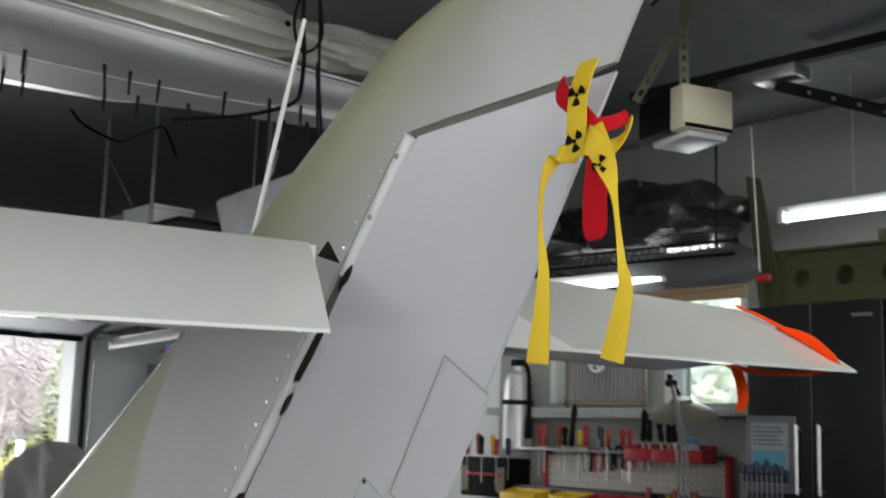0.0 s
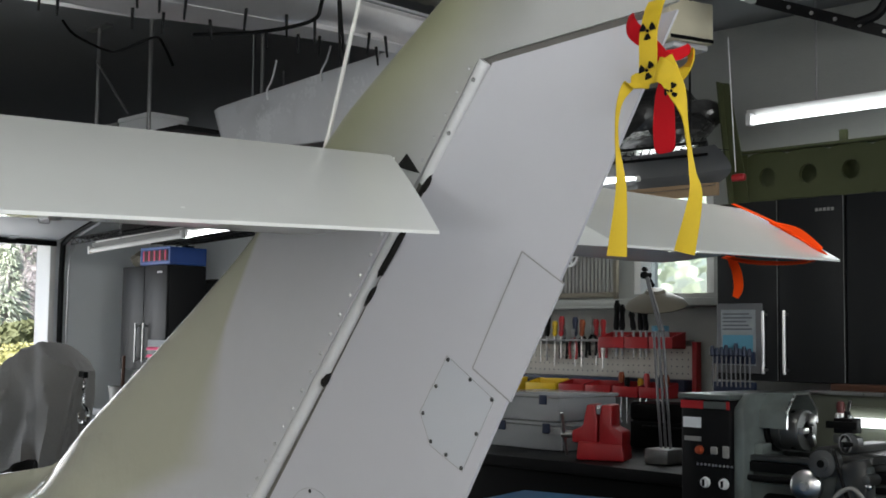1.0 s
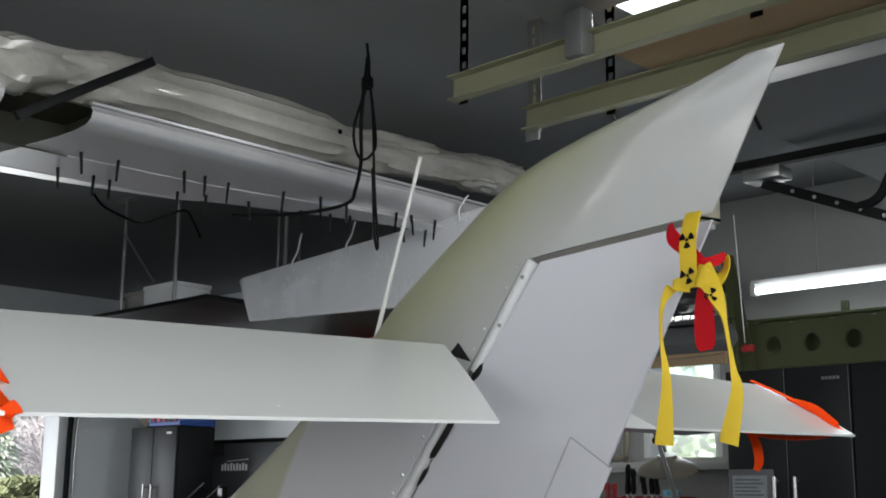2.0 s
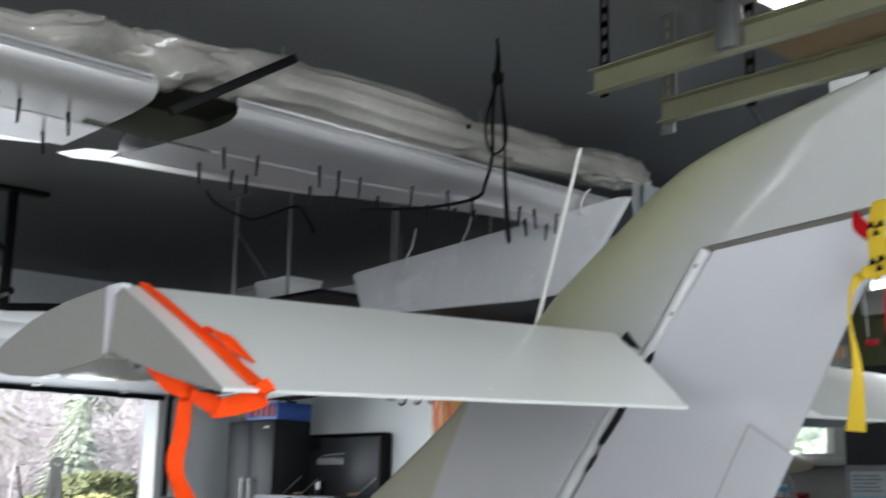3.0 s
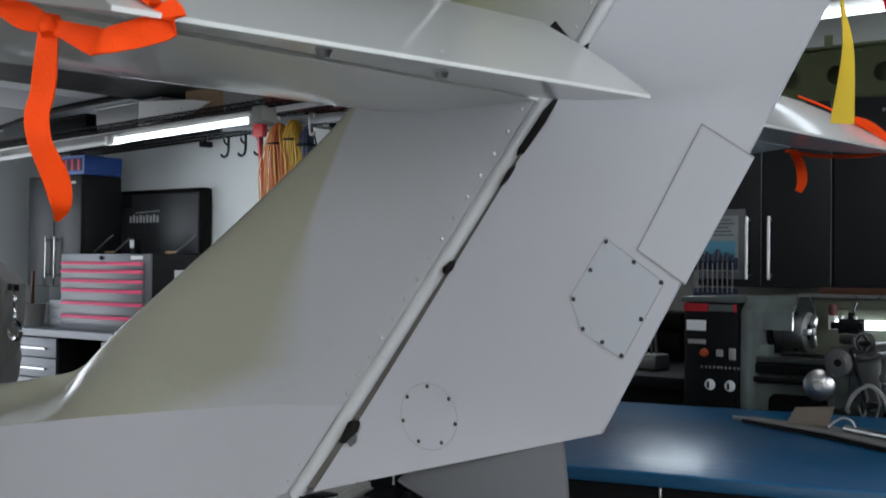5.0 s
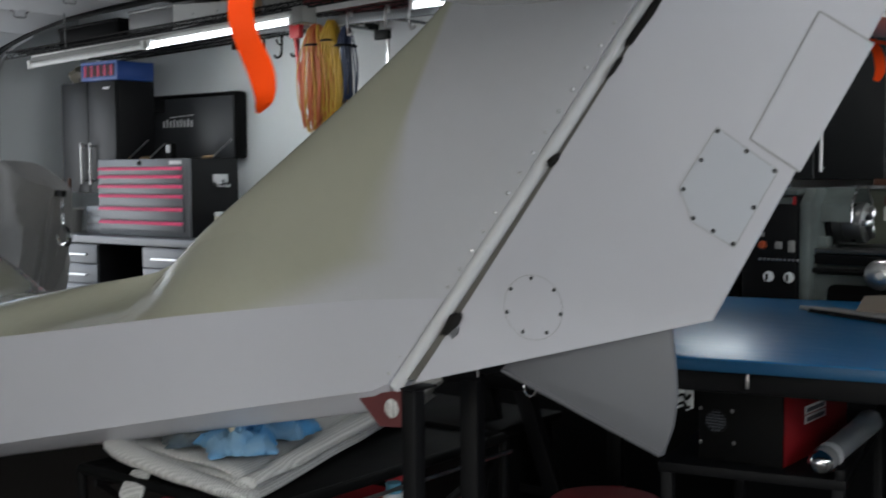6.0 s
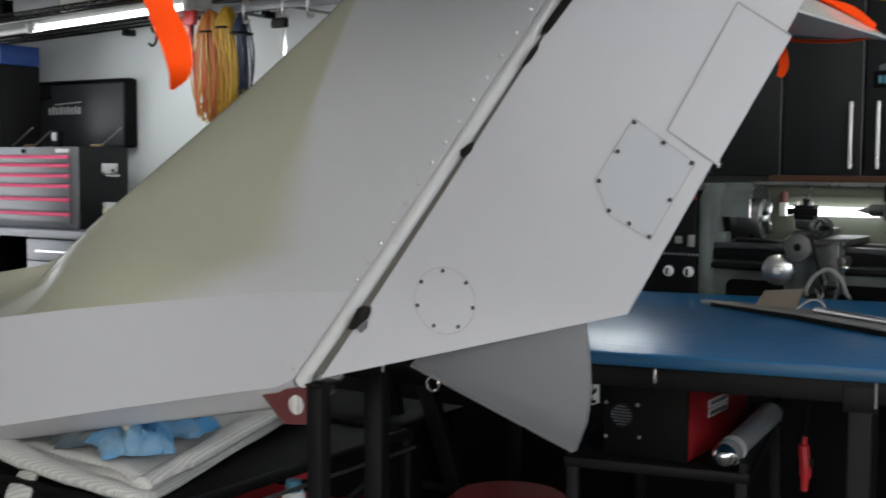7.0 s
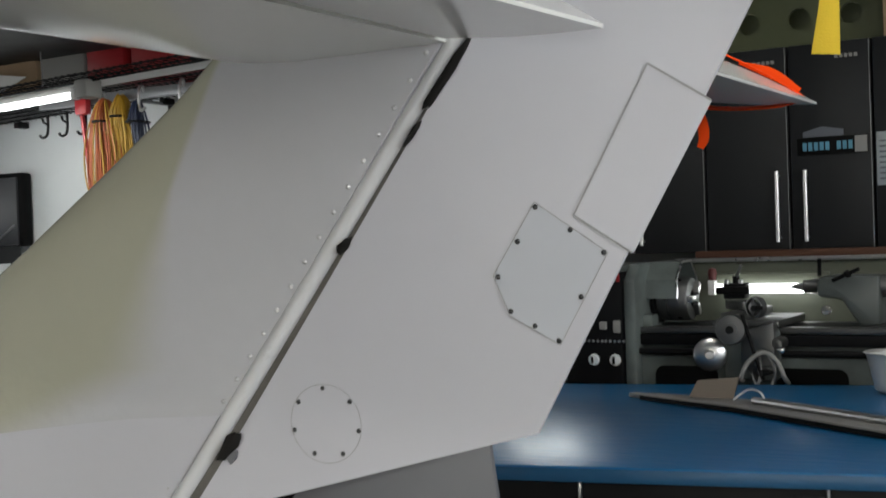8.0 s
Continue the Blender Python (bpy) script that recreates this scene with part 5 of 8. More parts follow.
ch = thing("tool_chest", (-5.26, 4.95, 0.93), "grey tool chest with pink-edged drawers and its lid open", "tool chest")
part("body", box(-5.694, -4.832, 4.735, 5.09, 0.932, 1.392, 0.008), M["cab_side"], ch, "black steel body")
part("face_frame", box(-5.694, -4.832, 4.712, 4.735, 0.932, 1.392, 0.006), M["chest"], ch)
tops = [1.346, 1.298, 1.240, 1.182, 1.106, 1.024, 0.958]
for za, zb in zip(tops, tops[1:]):
    d = part("drawer", box(-5.655, -4.872, 4.698, 4.713, zb + 0.006, za, 0.004), M["chest"], ch)
    part("drawer_edge", slab([(4.6975, za - 0.001), (4.688, za - 0.004), (4.680, za - 0.016), (4.682, za - 0.021), (4.6975, za - 0.021)], "x", -5.655, -4.872), M["pink"], d, "bright pink drawer edge")
part("lock", turned([(0, 0.012), (0.012, 0.01), (0.012, 0)], pose(-5.28, 4.71, 1.368, 90, 0, 0), 12), M["black"], ch)
part("badge", box(-5.00, -4.89, 4.707, 4.711, 1.358, 1.380, 0.002), M["silver_print"], ch)
lid = part("lid", box(-5.818, -4.955, 5.205, 5.285, 1.392, 1.808, 0.02), M["black"], ch, "open black lid")
part("lid_lining", box(-5.79, -4.985, 5.197, 5.204, 1.40, 1.780, 0.01), M["lining"], lid, "dark grey lining")
# the maker's mark as plain bars
for k in range(9):
    part("mark_bar", box(-5.66 + 0.034 * k, -5.64 + 0.034 * k, 5.194, 5.1965, 1.598, 1.640 + 0.008 * (k % 2)), M["silver_print"], lid)
part("mark_bar", bar((-5.60, 5.195, 1.66), (-5.36, 5.195, 1.672), 0.002, 0.006), M["silver_print"], lid)
part("side_handle", hose([(-4.828, 4.90, 1.25), (-4.80, 4.90, 1.23), (-4.80, 4.99, 1.23), (-4.828, 4.99, 1.25)], 0.007), M["chrome"], ch, "chrome side handle")
part("handle_plate", box(-4.831, -4.826, 4.885, 5.005, 1.235, 1.30, 0.002), M["chrome"], ch)
jar = thing("jar", (-4.72, 4.85, 0.93), "small white jar with a pale label", "jar")
part("glass", turned([(0.036, 0), (0.04, 0.01), (0.04, 0.11), (0.034, 0.125)], pose(-4.72, 4.85, 0.931), 18), M["beige_plastic"], jar)
part("lid", turned([(0.036, 0.126), (0.038, 0.13), (0.038, 0.15), (0, 0.152)], pose(-4.72, 4.85, 0.931), 18), M["white_plastic"], jar)
part("label", turned([(0.0405, 0.03), (0.0405, 0.09)], pose(-4.72, 4.85, 0.931), 18, closed=False), M["ink"], jar)
can = thing("paint_can", (-4.5, 4.95, 0.93), "dark round can beside the jar", "can")
part("shell", turned([(0.05, 0), (0.05, 0.12), (0.044, 0.125)], pose(-4.5, 4.95, 0.931), 20), M["grey_steel"], can)
part("lid", turned([(0.045, 0.126), (0.045, 0.135), (0, 0.135)], pose(-4.5, 4.95, 0.931), 20), M["black"], can)
mug = thing("speaker", (-5.28, 4.95, 1.392), "small black gadget standing on the chest", "gadget")
part("case", box(-5.31, -5.25, 4.93, 4.97, 1.393, 1.49, 0.006), M["black"], mug)
part("screen", box(-5.303, -5.257, 4.926, 4.929, 1.43, 1.48, 0.002), M["grey_steel"], mug)
for x, y, dx in ((-5.62, 4.9, 0.12), (-5.55, 5.0, 0.09), (-4.95, 5.0, 0.11)):
    tl = thing("hand_tool", (x, y, 1.393), "small steel hand tool lying on the chest", "tool")
    part("shank", rod((x, y, 1.405), (x + dx, y + 0.05, 1.44 + 0.6 * dx), 0.006), M["steel"], tl)
    part("grip", rod((x - 0.07, y - 0.02, 1.402), (x, y, 1.405), 0.009), M["wood"], tl)
plug = thing("wall_outlet", (-4.52, 5.29, 1.25), "wall outlet with a black plug and flex", "outlet")
part("plate", box(-4.55, -4.47, 5.288, 5.298, 1.20, 1.32, 0.003), M["white_plastic"], plug)
part("plug", box(-4.60, -4.54, 5.24, 5.287, 1.20, 1.26, 0.01), M["black"], plug)
part("flex", hose([(-4.58, 5.25, 1.20), (-4.64, 5.24, 1.10), (-4.6, 5.22, 1.0), (-4.55, 5.2, 0.94)], 0.005), M["black"], plug)
# tray of drawers beside the chest
bx = thing("parts_case", (-5.83, 4.9, 0.93), "grey parts case with small drawers", "case")
part("shell", box(-5.95, -5.72, 4.80, 5.1, 0.931, 1.10, 0.004), M["grey_steel"], bx)
for k in range(3):
    part("drawer", box(-5.94, -5.73, 4.79, 4.799, 0.94 + 0.053 * k, 0.986 + 0.053 * k, 0.003), M["chest"], bx)

cl = thing("tall_cabinet", (-5.9, 5.0, 1.18), "charcoal double-door wall cabinet with bar handles", "cabinet")
part("body", box(-6.19, -5.62, 4.822, 5.10, 1.185, 1.885, 0.004), M["cab_side"], cl, "black sides")
part("wall_rail", box(-6.17, -5.64, 5.10, 5.298, 1.70, 1.78, 0.003), M["black_steel"], cl)
for x0, x1, hx in ((-6.19, -5.907, -5.955), (-5.903, -5.62, -5.86)):
    d = part("door", box(x0 + 0.001, x1 - 0.001, 4.800, 4.820, 1.187, 1.883, 0.004), M["cab"], cl)
    part("handle", rod((hx, 4.775, 1.24), (hx, 4.775, 1.50), 0.007), M["steel"], d, "brushed bar handle")
    for z in (1.26, 1.48):
        part("handle_post", rod((hx, 4.775, z), (hx, 4.80, z), 0.005), M["steel"], d)
part("badge", box(-5.74, -5.68, 4.797, 4.7995, 1.832, 1.845), M["silver_print"], cl)
bn = thing("crate", (-5.80, 4.96, 1.885), "blue plastic crate with pink slots on the cabinet", "crate")
part("floor_tray", box(-5.98, -5.62, 4.82, 5.10, 1.888, 1.90, 0.004), M["blue"], bn)
for y0, y1 in ((4.82, 4.83), (5.09, 5.10)):
    part("side", box(-5.98, -5.62, y0, y1, 1.90, 2.005, 0.003), M["blue"], bn)
for x0, x1 in ((-5.98, -5.97), (-5.63, -5.62)):
    part("end", box(x0, x1, 4.83, 5.09, 1.90, 2.005, 0.003), M["blue"], bn)
for z0, z1 in ((1.893, 1.908), (1.993, 2.008)):
    part("rim", box(-5.985, -5.615, 4.812, 4.819, z0, z1, 0.002), M["pale_blue"], bn, "pale blue rim")
for x0 in (-5.985, -5.63):
    part("rim", box(x0, x0 + 0.015, 4.812, 4.819, 1.909, 1.992, 0.002), M["pale_blue"], bn)
for k in range(14):
    part("slot", box(-5.955 + 0.0225 * k, -5.942 + 0.0225 * k, 4.814, 4.8185, 1.916, 1.985), M["maroon"] if k % 3 else M["pink"], bn)
sk = thing("cloth_bag", (-6.3, 4.95, 1.885), "crumpled pale bag on the cabinet", "bag")
own = bmesh.new()
bmesh.ops.create_icosphere(own, subdivisions=3, radius=1)
for v in own.verts:
    k = 1 + 0.25 * noise.noise(v.co * 2.5)
    v.co = Vector((-6.12 + v.co.x * 0.13 * k, 4.97 + v.co.y * 0.13 * k, max(1.887, 1.94 + v.co.z * 0.07 * k)))
part("bag_cloth", own, M["khaki"], sk)

# wire shelf along the wall with its goods, hooks and hanging cords
ws = thing("wire_shelf", (-4.2, 4.95, 2.13), "black wire shelf along the wall under the ceiling", "shelf")
for k in range(9):
    y = 4.42 + 0.10 * k
    part("long_wire", rod((-6.2, y, 2.125), (-2.4, y, 2.125), 0.004, seg=6), M["black_steel"], ws)
own = bmesh.new()
for k in range(95):
    x = -6.19 + 0.04 * k
    box(x - 0.0018, x + 0.0018, 4.415, 5.29, 2.128, 2.132, bm=own)
part("wire_grid", own, M["black_steel"], ws, kind="stuff")
own = bmesh.new()
for k in range(48):
    a = -6.2 + 0.08 * k
    bar((a, 4.415, 2.088), (a + 0.04, 4.415, 2.122), 0.003, 0.003, bm=own)
    bar((a + 0.04, 4.415, 2.122), (a + 0.08, 4.415, 2.088), 0.003, 0.003, bm=own)
part("front_truss", own, M["black_steel"], ws, "zigzag wire front edge", kind="stuff")
part("front_rail", rod((-6.2, 4.415, 2.085), (-2.4, 4.415, 2.085), 0.005, seg=6), M["black_steel"], ws)
for x in (-6.1, -5.0, -3.9, -2.6):
    part("wall_cleat", box(x - 0.02, x + 0.02, 5.22, 5.297, 2.085, 2.12, 0.003), M["black_steel"], ws)
part("white_fascia", bar((-6.2, 4.60, 2.108), (-2.4, 4.60, 2.108), 0.012, 0.030), M["trim"], ws, "white strip under the shelf")
ws.rotation_euler.y = radians(-1.9)
for x0, x1, z1, key, lab in ((-4.40, -4.12, 2.28, "card", "brown carton on the wire shelf"), (-4.08, -3.80, 2.27, "rib", "grey carton on the wire shelf"), (-3.78, -3.55, 2.29, "red", "red plastic case on the wire shelf"),
                             (-3.50, -3.20, 2.26, "red", "red plastic case on the wire shelf"), (-3.15, -2.80, 2.27, "black", "black case on the wire shelf"), (-5.9, -5.3, 2.24, "black", "long black case on the wire shelf"), (-5.2, -4.6, 2.26, "grey_steel", "grey metal case on the wire shelf")):
    b = thing("shelf_box", ((x0 + x1) / 2, 4.85, 2.132), lab, "box", "goods on the wire shelf")
    b.location.z += ((x0 + x1) / 2 + 4.2) * 0.0332
    b.rotation_euler.y = radians(-1.9)
    part("carton", box(x0, x1, 4.60, 5.1, 2.134, z1, 0.008), M[key], b)
    part("lid", box(x0 - 0.003, x1 + 0.003, 4.597, 5.103, z1, z1 + 0.018, 0.004), M[key], b)
wp = thing("white_bracket", (-4.75, 4.58, 2.16), "white enamelled plate at the shelf front", "bracket")
part("plate", slab([(-4.72, 2.10), (-4.30, 2.13), (-4.12, 2.19), (-4.30, 2.215), (-4.72, 2.235)], "y", 4.535, 4.545, 0.002), M["trim"], wp)
for k in range(2):
    part("screw", rod((-4.55 + 0.2 * k, 4.53, 2.17), (-4.55 + 0.2 * k, 4.534, 2.17), 0.006), M["steel"], wp)

hr = thing("hook_rail", (-3.7, 4.92, 2.08), "grey steel rail with hanging hooks", "rail")
part("rail", box(-4.45, -2.6, 4.90, 4.93, 2.085, 2.135, 0.004), M["chest"], hr)
for k in range(5):
    part("rail_post", rod((-4.3 + 0.4 * k, 4.92, 2.1), (-4.3 + 0.4 * k, 5.3, 2.1), 0.008), M["grey_steel"], hr)


def s_hook(x, y, z, s=1.0):
    """A double utility hook on the rail."""
    own = hose([(x, y, z + 0.07 * s), (x, y, z), (x - 0.01 * s, y, z - 0.035 * s), (x - 0.04 * s, y, z - 0.045 * s), (x - 0.06 * s, y, z - 0.03 * s)], 0.007 * s)
    hose([(x - 0.005, y, z + 0.02 * s), (x - 0.03 * s, y, z + 0.035 * s), (x - 0.04 * s, y, z + 0.055 * s)], 0.006 * s, bm=own)
    return own


for x in (-4.37, -4.23, -4.10):
    part("hook", s_hook(x, 4.885, 1.985, 1.0), M["black_steel"], hr, "black double hook")
for x in (-3.98, -3.72, -3.46, -3.30):
    part("hook", hose([(x, 4.905, 2.12), (x, 4.89, 2.15), (x, 4.87, 2.12), (x, 4.87, 2.05), (x + 0.02, 4.86, 2.02), (x + 0.04, 4.87, 2.035)], 0.008), M["steel"], hr, "bright steel hook")
cl2 = thing("bar_clamp", (-3.42, 4.86, 1.75), "black bar clamp hanging from a hook", "clamp")
part("bar", box(-3.445, -3.425, 4.855, 4.862, 1.55, 2.04, 0.002), M["steel"], cl2)
part("jaw", box(-3.52, -3.42, 4.845, 4.872, 1.98, 2.03, 0.008), M["black"], cl2)
part("jaw", box(-3.50, -3.42, 4.845, 4.872, 1.70, 1.75, 0.008), M["black"], cl2)
hand = thing("chain_hoist_hook", (-4.08, 4.86, 1.9), "red steel lever hanging by the cords", "tool")
part("shaft", bar((-4.10, 4.86, 2.05), (-4.04, 4.86, 1.62), 0.016, 0.016), M["red"], hand)
part("head", box(-4.13, -4.05, 4.84, 4.88, 2.03, 2.11, 0.01), M["red"], hand)


def cord_bundle(x, y, z, drop, turns, r, keys, lab, wide):
    """A long skein: many narrow loops of cord that hang from one hook and spread downwards."""
    ob = thing("extension_cord", (x, y, z), lab, "extension cord", "cords on the rail")
    rnd = random.Random(lab)
    for k in range(turns):
        o = wide * (rnd.random() - 0.5)
        w = 0.012 + 0.035 * rnd.random()
        d = drop * (0.84 + 0.16 * rnd.random()) * (1 - 0.8 * (o / wide) ** 2 * 0.3)
        yy = y + (rnd.random() - 0.5) * 0.08
        top = z - 0.02 * (o / wide) ** 2 + 0.012 * rnd.random()
        side = [(x + 0.30 * o, yy * 0.4 + y * 0.6, top), (x + 0.62 * o - w * 0.3, yy - 0.012, z - d * 0.16), (x + o - w, yy, z - d * 0.5), (x + 1.05 * o - w * 0.8, yy, z - d * 0.85), (x + o, yy + 0.008, z - d), (x + 1.05 * o + w * 0.8, yy, z - d * 0.84), (x + o + w, yy - 0.006, z - d * 0.5), (x + 0.66 * o + w * 0.3, yy, z - d * 0.16)]
        pts = [tuple(c + (rnd.random() - 0.5) * 0.010 for c in p) for p in side]
        part("loop", hose(pts, r, 5, closed=True, steps=4), M[keys[k % len(keys)]], ob)
    part("tie", hose([(x - 0.03, y - 0.05, z - 0.10), (x + 0.03, y - 0.05, z - 0.10), (x + 0.03, y + 0.05, z - 0.10), (x - 0.03, y + 0.05, z - 0.10)], 0.006, 6, closed=True), M["black"], ob)
    return ob


cord_bundle(-3.925, 4.84, 2.08, 0.58, 44, 0.0042, ("cord_orange", "cord_orange", "cord_yellow", "cord_orange"), "skein of brown-orange extension cord on a hook", 0.17)
cord_bundle(-3.835, 4.87, 2.10, 0.56, 38, 0.0042, ("cord_yellow",), "skein of yellow extension cord on a hook", 0.13)
cord_bundle(-3.755, 4.89, 2.07, 0.44, 9, 0.0055, ("dark_blue",), "thin skein of dark blue cord on a hook", 0.05)

# covered hoist with its load hook
ho = thing("covered_hoist", (-4.9, 3.6, 0), "engine hoist under a creased grey cloth cover", "hoist")


def cover_top(x):
    return line_at([(-5.75, 0.80), (-5.512, 1.015), (-5.382, 1.134), (-5.189, 1.267), (-5.03, 1.342), (-4.905, 1.380), (-4.80, 1.362), (-4.70, 1.335), (-4.566, 1.295), (-4.43, 1.25)], x)


rows = []
for i in range(29):
    f = i / 28
    row = []
    for k in range(72):
        a = 2 * math.pi * k / 72
        ca, sa = math.cos(a), math.sin(a)
        sq = 1 / max((abs(ca) ** 5 + abs(sa) ** 5) ** 0.2, 1e-6)
        s = min(f / 0.25, 1.0) * 0.97 + 0.03
        down = max(0.0, (f - 0.25) / 0.75)
        wave = noise.noise(Vector((ca * 2.2, sa * 2.2, down * 1.2)))
        crease = 1 - abs(math.sin(7.0 * a + 2.4 * noise.noise(Vector((a * 0.9, down * 1.5 + s, 3))))) ** 0.7
        swell = (0.03 + 0.06 * down) * wave + (0.024 + 0.032 * down) * (crease - 0.5)
        rx, ry = (0.60 - (0.15 * down if ca > 0 else 0.0)) * sq * s + swell * 0.8, 0.10 * sq * s + swell
        x, y = -5.06 + rx * ca, 3.63 + ry * sa
        z = cover_top(x) - 0.02 * s ** 8 + 0.022 * noise.noise(Vector((x * 7, y * 7, 2))) * s - 0.60 * down
        row.append(Vector((x, y, z)))
    rows.append(row)
own = grid(rows, close_u=True)
own.verts.ensure_lookup_table()
own.faces.new([own.verts[k] for k in range(72)])
part("cover", own, M["cloth"], ho, "creased grey cotton cover")
part("mast", rod((-4.93, 3.63, 0.02), (-4.93, 3.63, 1.30), 0.03), M["black_steel"], ho)
part("base", box(-5.3, -4.5, 3.4, 3.9, 0.0, 0.06, 0.01), M["black_steel"], ho)
part("boom_end", bar((-4.60, 3.63, 1.225), (-4.405, 3.60, 1.215), 0.025, 0.03), M["black_steel"], ho)
for k in range(4):
    z = 1.19 - 0.03 * k
    part("chain_link", hose([(-4.42, 3.6 - 0.009 * (k % 2 == 0), z + 0.018), (-4.42 + 0.009 * (k % 2), 3.6, z), (-4.42, 3.6 + 0.009 * (k % 2 == 0), z - 0.018), (-4.42 - 0.009 * (k % 2), 3.6, z)], 0.004, 6, closed=True), M["chrome"], ho)
part("load_hook", hose([(-4.42, 3.6, 1.09), (-4.415, 3.6, 1.06), (-4.375, 3.6, 1.03), (-4.38, 3.6, 0.985), (-4.42, 3.6, 0.97), (-4.46, 3.6, 0.99), (-4.465, 3.6, 1.02)], [0.010, 0.013, 0.015, 0.013, 0.008]), M["chrome"], ho, "chrome load hook")
# brush and mug standing past the hoist
br = thing("bottle_brush", (-5.75, 4.72, 0.93), "dark long-handled brush upright in a pail", "brush")
part("pail", turned([(0.075, 0), (0.09, 0.14), (0.095, 0.145), (0.088, 0.14), (0.073, 0.01), (0, 0.008)], pose(-6.08, 4.76, 0.931), 20, closed=False), M["rib"], br)
part("handle", rod((-6.08, 4.76, 0.95), (-6.05, 4.75, 1.28), 0.016, 0.010), M["wood_dark"], br)

# ---- north wall: bench, pegboard, cabinets, lathe ----
nb = thing("north_bench", (-2.2, 4.8, 0), "dark workbench below the pegboard", "workbench")
part("worktop", box(-3.0, -1.25, 4.25, 5.28, 0.905, 0.95, 0.004), M["black_steel"], nb)
part("front_panel", box(-2.98, -1.27, 4.30, 4.33, 0.02, 0.904, 0.003), M["black"], nb)
for x in (-2.95, -1.32):
    part("leg", box(x - 0.03, x + 0.03, 4.9, 4.98, 0, 0.905, 0.003), M["black_steel"], nb)
pb = thing("pegboard", (-2.35, 5.25, 1.17), "perforated pale board with red ends, carrying tool racks", "pegboard")
part("board", box(-2.92, -1.87, 5.235, 5.25, 1.25, 1.40, 0.002), M["peg"], pb)
for x in (-2.90, -1.855):
    part("end_post", box(x - 0.012, x + 0.012, 5.22, 5.262, 0.95, 1.42, 0.003), M["red"], pb, "red steel post")
part("lower_rail", box(-3.05, -1.87, 5.1645, 5.25, 1.195, 1.248, 0.002), M["dark_blue"], pb)
own = bmesh.new()
for i in range(33):
    for j in range(4):
        x, z = -2.87 + 0.0305 * i, 1.275 + 0.032 * j
        turned([(0, 0.001), (0.004, 0.0008)], pose(x, 5.2345, z, 90, 0, 0), 6, bm=own, closed=False)
part("hole_grid", own, M["ink"], pb, kind="stuff")
for z in (1.428, 1.585):
    part("tool_shelf", box(-2.95, -1.9, 5.17 if z > 1.5 else 5.085, 5.295, z - 0.012, z, 0.002), M["wall_toned"] if z > 1.5 else M["grey_steel"], pb)


def tray(x0, x1, y, z, h, key, lab):
    """An open plastic bin."""
    ob = thing("storage_bin", ((x0 + x1) / 2, y, z), lab, "bin", "bins on the pegboard")
    d = 0.10
    part("bottom", box(x0, x1, y - d, y, z, z + 0.006), M[key], ob)
    part("front", box(x0, x1, y - d - 0.005, y - d, z, z + h * 0.7, 0.002), M[key], ob)
    part("back", box(x0, x1, y, y + 0.004, z, z + h, 0.002), M[key], ob)
    for x in (x0, x1 - 0.004):
        part("side", slab([(y - d, z), (y, z), (y, z + h), (y - d, z + h * 0.7)], "x", x, x + 0.004), M[key], ob)
    return ob


for x0, x1 in ((-2.27, -2.125), (-2.12, -1.99), (-1.985, -1.86)):
    tray(x0, x1, 5.16, 1.388, 0.075, "red", "red plastic bin clipped to the pegboard")
for x0, x1, key, lab in ((-3.035, -2.80, "yellow_plastic", "wide yellow plastic bin on the lower rail"), (-2.72, -2.53, "yellow_plastic", "yellow plastic bin on the lower rail"), (-2.51, -2.36, "red", "red plastic bin on the lower rail"), (-2.35, -2.2, "red", "red plastic bin on the lower rail"), (-2.19, -2.05, "red", "red plastic bin on the lower rail"), (-2.04, -1.9, "red", "red plastic bin on the lower rail")):
    tray(x0, x1, 5.16, 1.165, 0.07, key, lab)
rnd = random.Random(5)
for k in range(23):
    x = -2.86 + 0.064 * k if k < 10 else -2.20 + 0.055 * (k - 10) if k < 16 else -3.38 + 0.052 * (k - 16)
    z = 1.44 if k < 10 else 1.175 if k < 16 else 1.385
    y = 5.14 - 0.03 * (k % 2)
    key = ("red", "red", "cord_orange", "black", "yellow_plastic", "red", "dark_blue", "cord_orange")[k % 8]
    ob = thing("screwdriver", (x, y, z - 0.1), {"red": "screwdriver with a red handle, hung in the rack", "cord_orange": "screwdriver with an orange handle, hung in the rack", "black": "screwdriver with a black handle, hung in the rack", "yellow_plastic": "screwdriver with a yellow handle, hung in the rack", "dark_blue": "screwdriver with a blue handle, hung in the rack"}[key], "screwdriver", "screwdrivers in the rack")
    h = 0.075 + 0.03 * rnd.random()
    part("handle", turned([(0.006, 0), (0.013, 0.012), (0.011, h * 0.4), (0.015, h * 0.8), (0.010, h), (0, h)], pose(x, y, z, 4 * rnd.random(), 4 * rnd.random(), 0), 12), M[key], ob)
    part("shaft", rod((x, y, z - 0.10 - 0.05 * rnd.random()), (x, y, z), 0.0035, seg=8), M["steel"], ob)
for k, (x, z) in enumerate(((-2.54, 1.43), (-2.48, 1.43), (-2.42, 1.44), (-2.30, 1.44), (-2.36, 1.45))):
    ob = thing("pliers", (x, 5.13, z - 0.1), "pliers with coloured grips hung in the rack", "pliers", "pliers in the rack")
    for s in (-1, 1):
        part("grip", hose([(x + 0.004 * s, 5.13, z), (x + 0.022 * s, 5.13, z - 0.03), (x + 0.018 * s, 5.13, z - 0.10)], 0.007, 6), M["red" if k % 2 else "black"], ob)
        part("jaw", bar((x, 5.13, z - 0.005), (x + 0.006 * s, 5.13, z + 0.045), 0.008, 0.012), M["steel"], ob)
